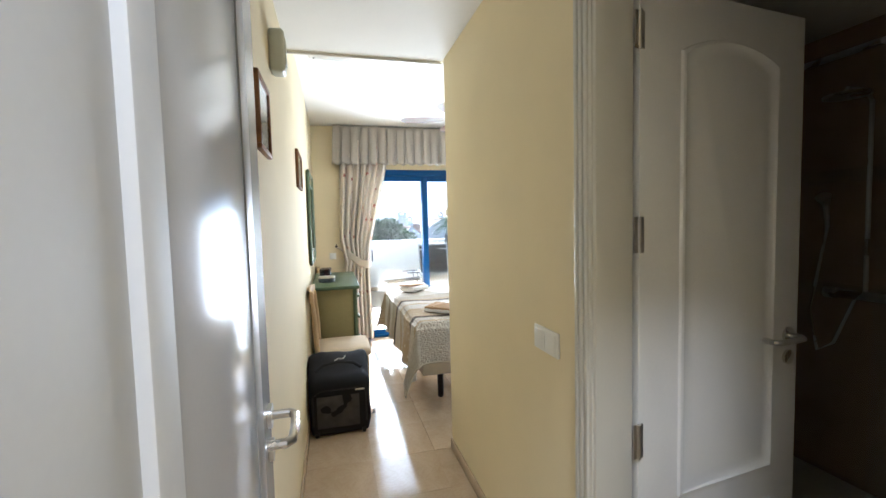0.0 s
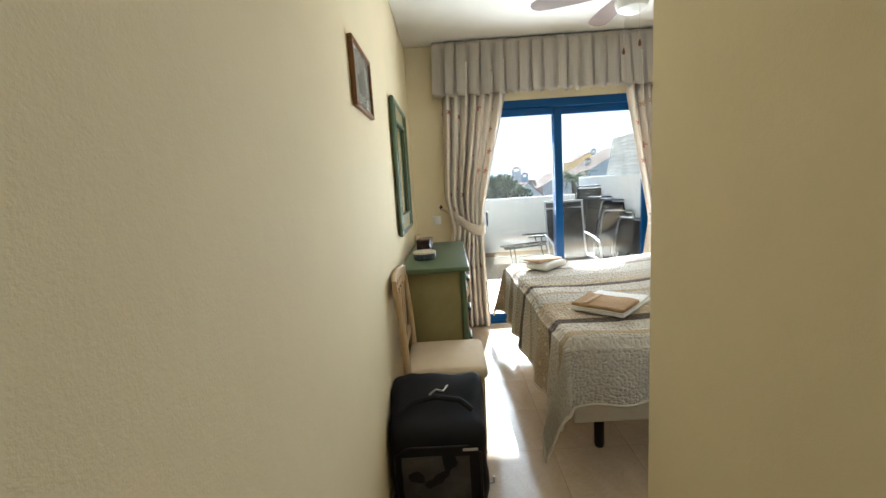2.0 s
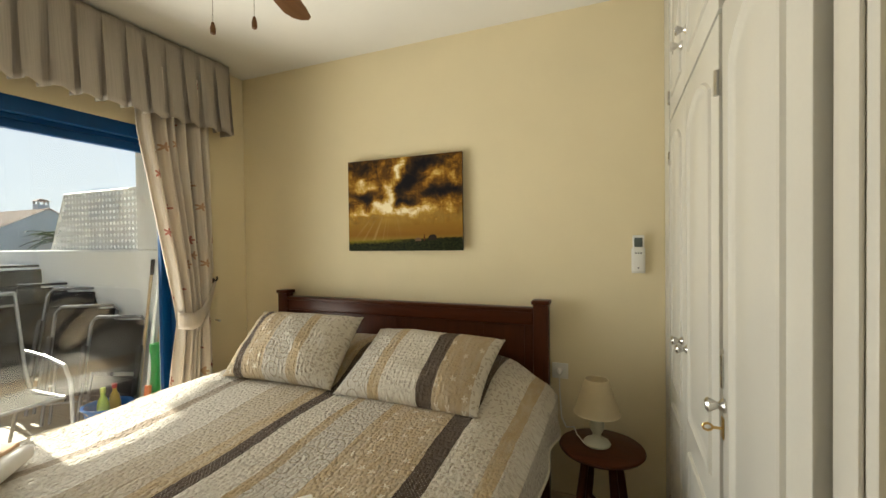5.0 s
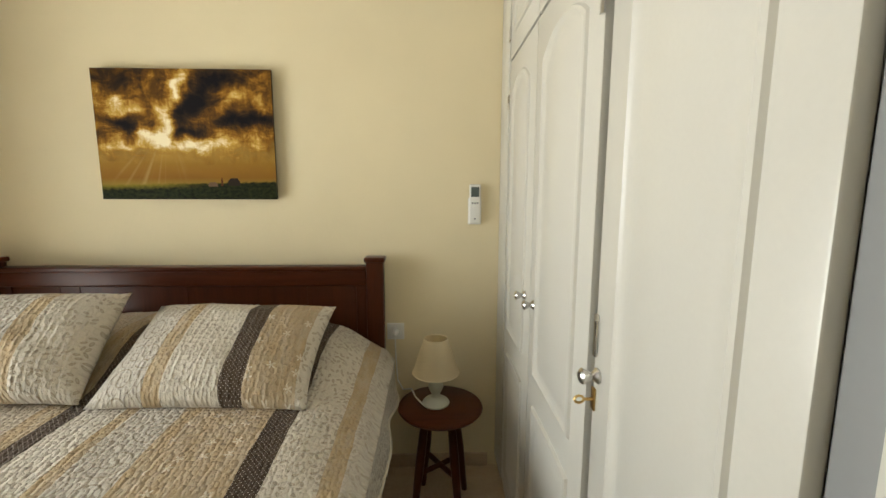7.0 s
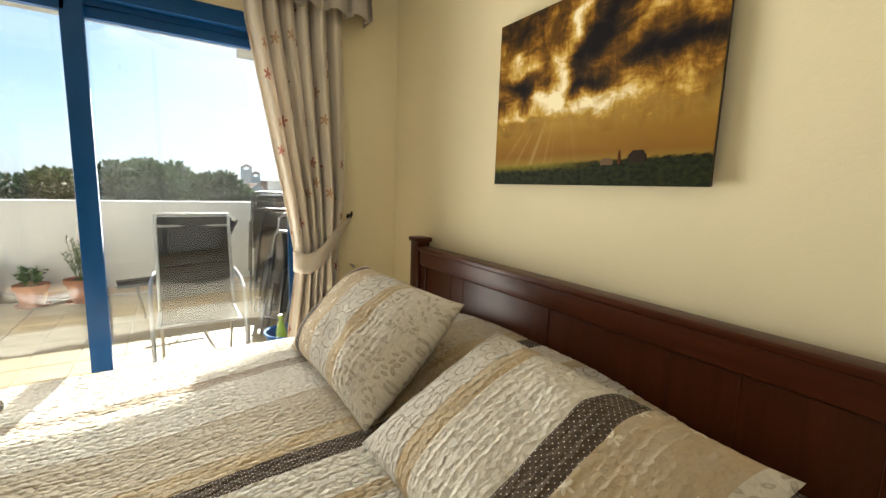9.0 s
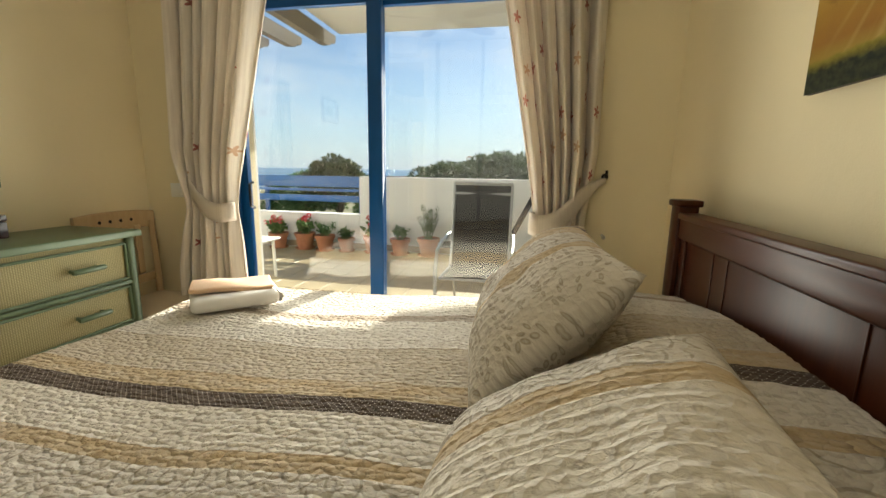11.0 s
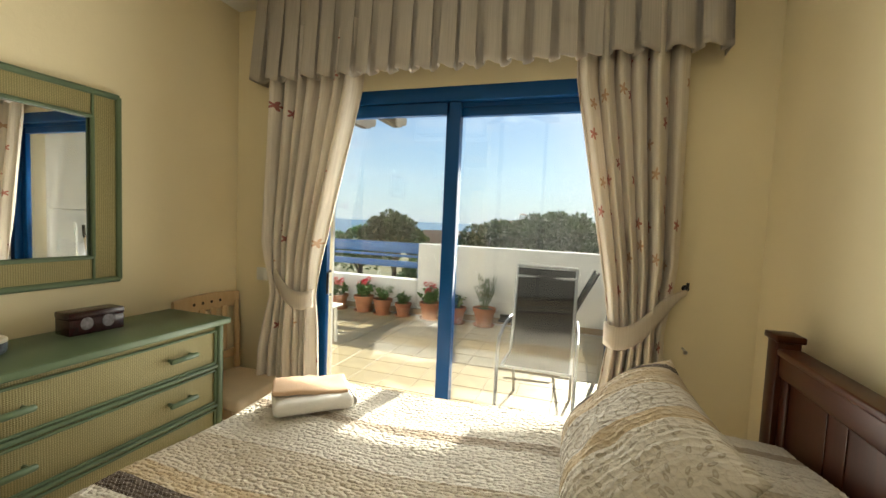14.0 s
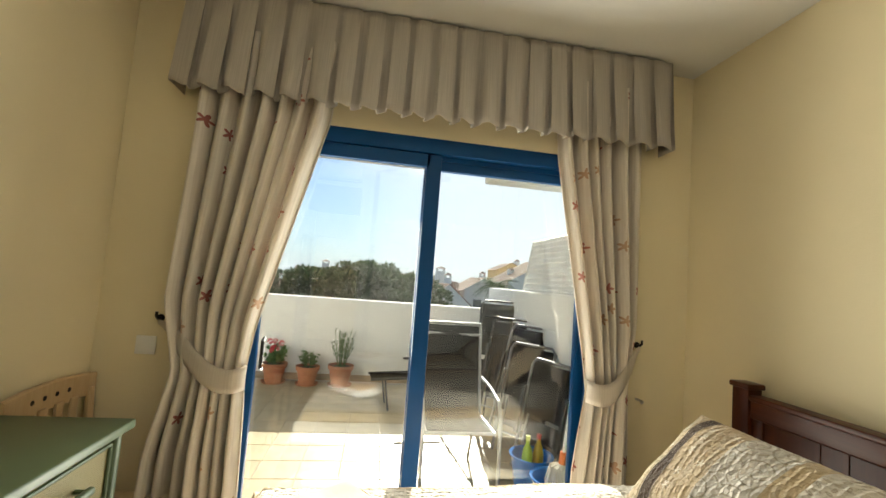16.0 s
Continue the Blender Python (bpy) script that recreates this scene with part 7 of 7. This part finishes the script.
def house(x, y, w, d, eave, ridge, label, wall=None, gable_front=True, chimneys=(), base=-7.0):
    """A gabled house; the gable faces the terrace, or its roof slope does."""
    th = thing("house", label, "house", (x, y, base), "white houses below the terrace")
    e, r = eave - base, ridge - base
    bm = bmesh.new()
    if gable_front:
        pr = [(-w / 2, 0), (w / 2, 0), (w / 2, e), (0, r), (-w / 2, e)]
        vs = [bm.verts.new((a, -d / 2, z)) for a, z in pr]
        vec = (0, d, 0)
    else:
        pr = [(-d / 2, 0), (d / 2, 0), (d / 2, e), (0, r), (-d / 2, e)]
        vs = [bm.verts.new((-w / 2, a, z)) for a, z in pr]
        vec = (w, 0, 0)
    f = bm.faces.new(vs)
    rr = bmesh.ops.extrude_face_region(bm, geom=[f])
    bmesh.ops.translate(bm, vec=vec, verts=[v for v in rr["geom"] if isinstance(v, bmesh.types.BMVert)])
    wl2 = part("wall", bm, wall or M_RENDER, th, "", 0)
    o = 0.3
    for s in (-1, 1):
        rb2 = bmesh.new()
        if gable_front:
            q = [(0, -d / 2 - 0.12, r + 0.06), (s * (w / 2 + o), -d / 2 - 0.12, e - o * (r - e) / (w / 2) + 0.06), (s * (w / 2 + o), d / 2 + 0.12, e - o * (r - e) / (w / 2) + 0.06), (0, d / 2 + 0.12, r + 0.06)]
        else:
            q = [(-w / 2 - 0.12, 0, r + 0.06), (-w / 2 - 0.12, s * (d / 2 + o), e - o * (r - e) / (d / 2) + 0.06), (w / 2 + 0.12, s * (d / 2 + o), e - o * (r - e) / (d / 2) + 0.06), (w / 2 + 0.12, 0, r + 0.06)]
        rb2.faces.new([rb2.verts.new(p) for p in q])
        bmesh.ops.solidify(rb2, geom=rb2.faces[:], thickness=0.10)
        rf2 = part("roof", rb2, M_ROOF, th, "", 0)
    for cx, cy, top, cw in chimneys:
        chimney(th, cx, cy, e - 0.2, top - base, cw)
    for i in range(max(1, int(w / 2.4))):
        xx = -w / 2 + 1.2 + i * 2.4
        if xx < w / 2 - 0.6:
            wn2 = part("window", box(xx - 0.45, xx + 0.45, -d / 2 - 0.03, -d / 2 + 0.02, e - 1.9, e - 0.75, 0.01), M_RENDER, th)
            part("pane", box(xx - 0.38, xx + 0.38, -d / 2 - 0.04, -d / 2 - 0.031, e - 1.83, e - 0.82), M_PANE, wn2, "dark glass", 0)
    return th


house(5.2, 44.0, 8.5, 8.0, -0.6, 1.45, "white house with a pale tiled roof and chimneys", None, False, ((2.4, -1.0, 2.75, 0.8),))
house(7.4, 39.5, 3.6, 6.0, -0.3, 1.25, "white house with a plain gable", None, True, ((0.6, 1.5, 2.15, 0.6),))
house(16.2, 50.0, 3.2, 4.0, 3.2, 4.0, "ochre house with a low tiled roof", M_OCHREWALL, True, ((1.2, 0.0, 4.5, 0.5),))
house(17.2, 43.0, 8.0, 7.0, 1.9, 4.1, "white house with a broad gable", None, True, ((0.6, -1.2, 4.9, 0.7), (-2.6, 0.5, 3.2, 0.5)))
house(11.2, 43.0, 3.6, 6.0, 0.9, 2.0, "white house beside a palm", None, True, ((0.6, 0.5, 2.6, 0.5),))
house(-1.5, 60.0, 14.0, 8.0, 0.6, 2.0, "white row house behind the pines", None, False, ((-3.4, 0, 3.0, 0.9), (0.9, 0, 2.7, 0.8), (2.6, 0, 2.8, 0.8)))
house(-13.5, 62.0, 12.0, 8.0, -1.4, 0.2, "low white house by the sea", None, False, ((2.0, 0, 0.9, 0.7),))

# ---- laid pieces: terrace tiles and marble slabs ----


def tile_mesh(w, d, h, material, bevel):
    bm = box(-w / 2, w / 2, -d / 2, d / 2, -h, 0, bevel, 1)
    return mesh_of(bm, "tile", material, 30)


M_TTILE = tile_mat("cream_terrace_tile", (0.48, 0.385, 0.225), 0.42)
tm = tile_mesh(0.292, 0.292, 0.008, M_TTILE, 0.002)
terr = bpy.data.objects["ground_terrace"]
rnd = random.Random(4)
for i in range(14):
    for j in range(12):
        ob = new("tile", tm)
        ob.parent = terr
        ob.location = (3.185 - i * 0.30, 6.33 + j * 0.30, TZ0 + rnd.uniform(-0.0006, 0.0006))
bm = bmesh.new()
for i in range(14, 27):
    for j in range(12):
        x, y = 3.185 - i * 0.30, 6.33 + j * 0.30
        add_box(bm, x - 0.146, x + 0.146, y - 0.146, y + 0.146, TZ0 - 0.008, TZ0)
part("far_tiles", bm, M_TTILE, terr)["kind"] = "stuff"
sm2 = tile_mesh(0.3985, 0.3985, 0.010, M_MARBLE, 0.0006)
for i in range(8):
    for j in range(14):
        x, y = 0.51 + 0.2 + i * 0.40, 0.85 + j * 0.40
        if (x < XC or y > 3.0) and y < 6.1 and x < 3.4:
            ob = new("marble_tile", sm2)
            ob.parent = floor
            ob.location = (x, y, 0.0 + rnd.uniform(-0.0001, 0.0001))
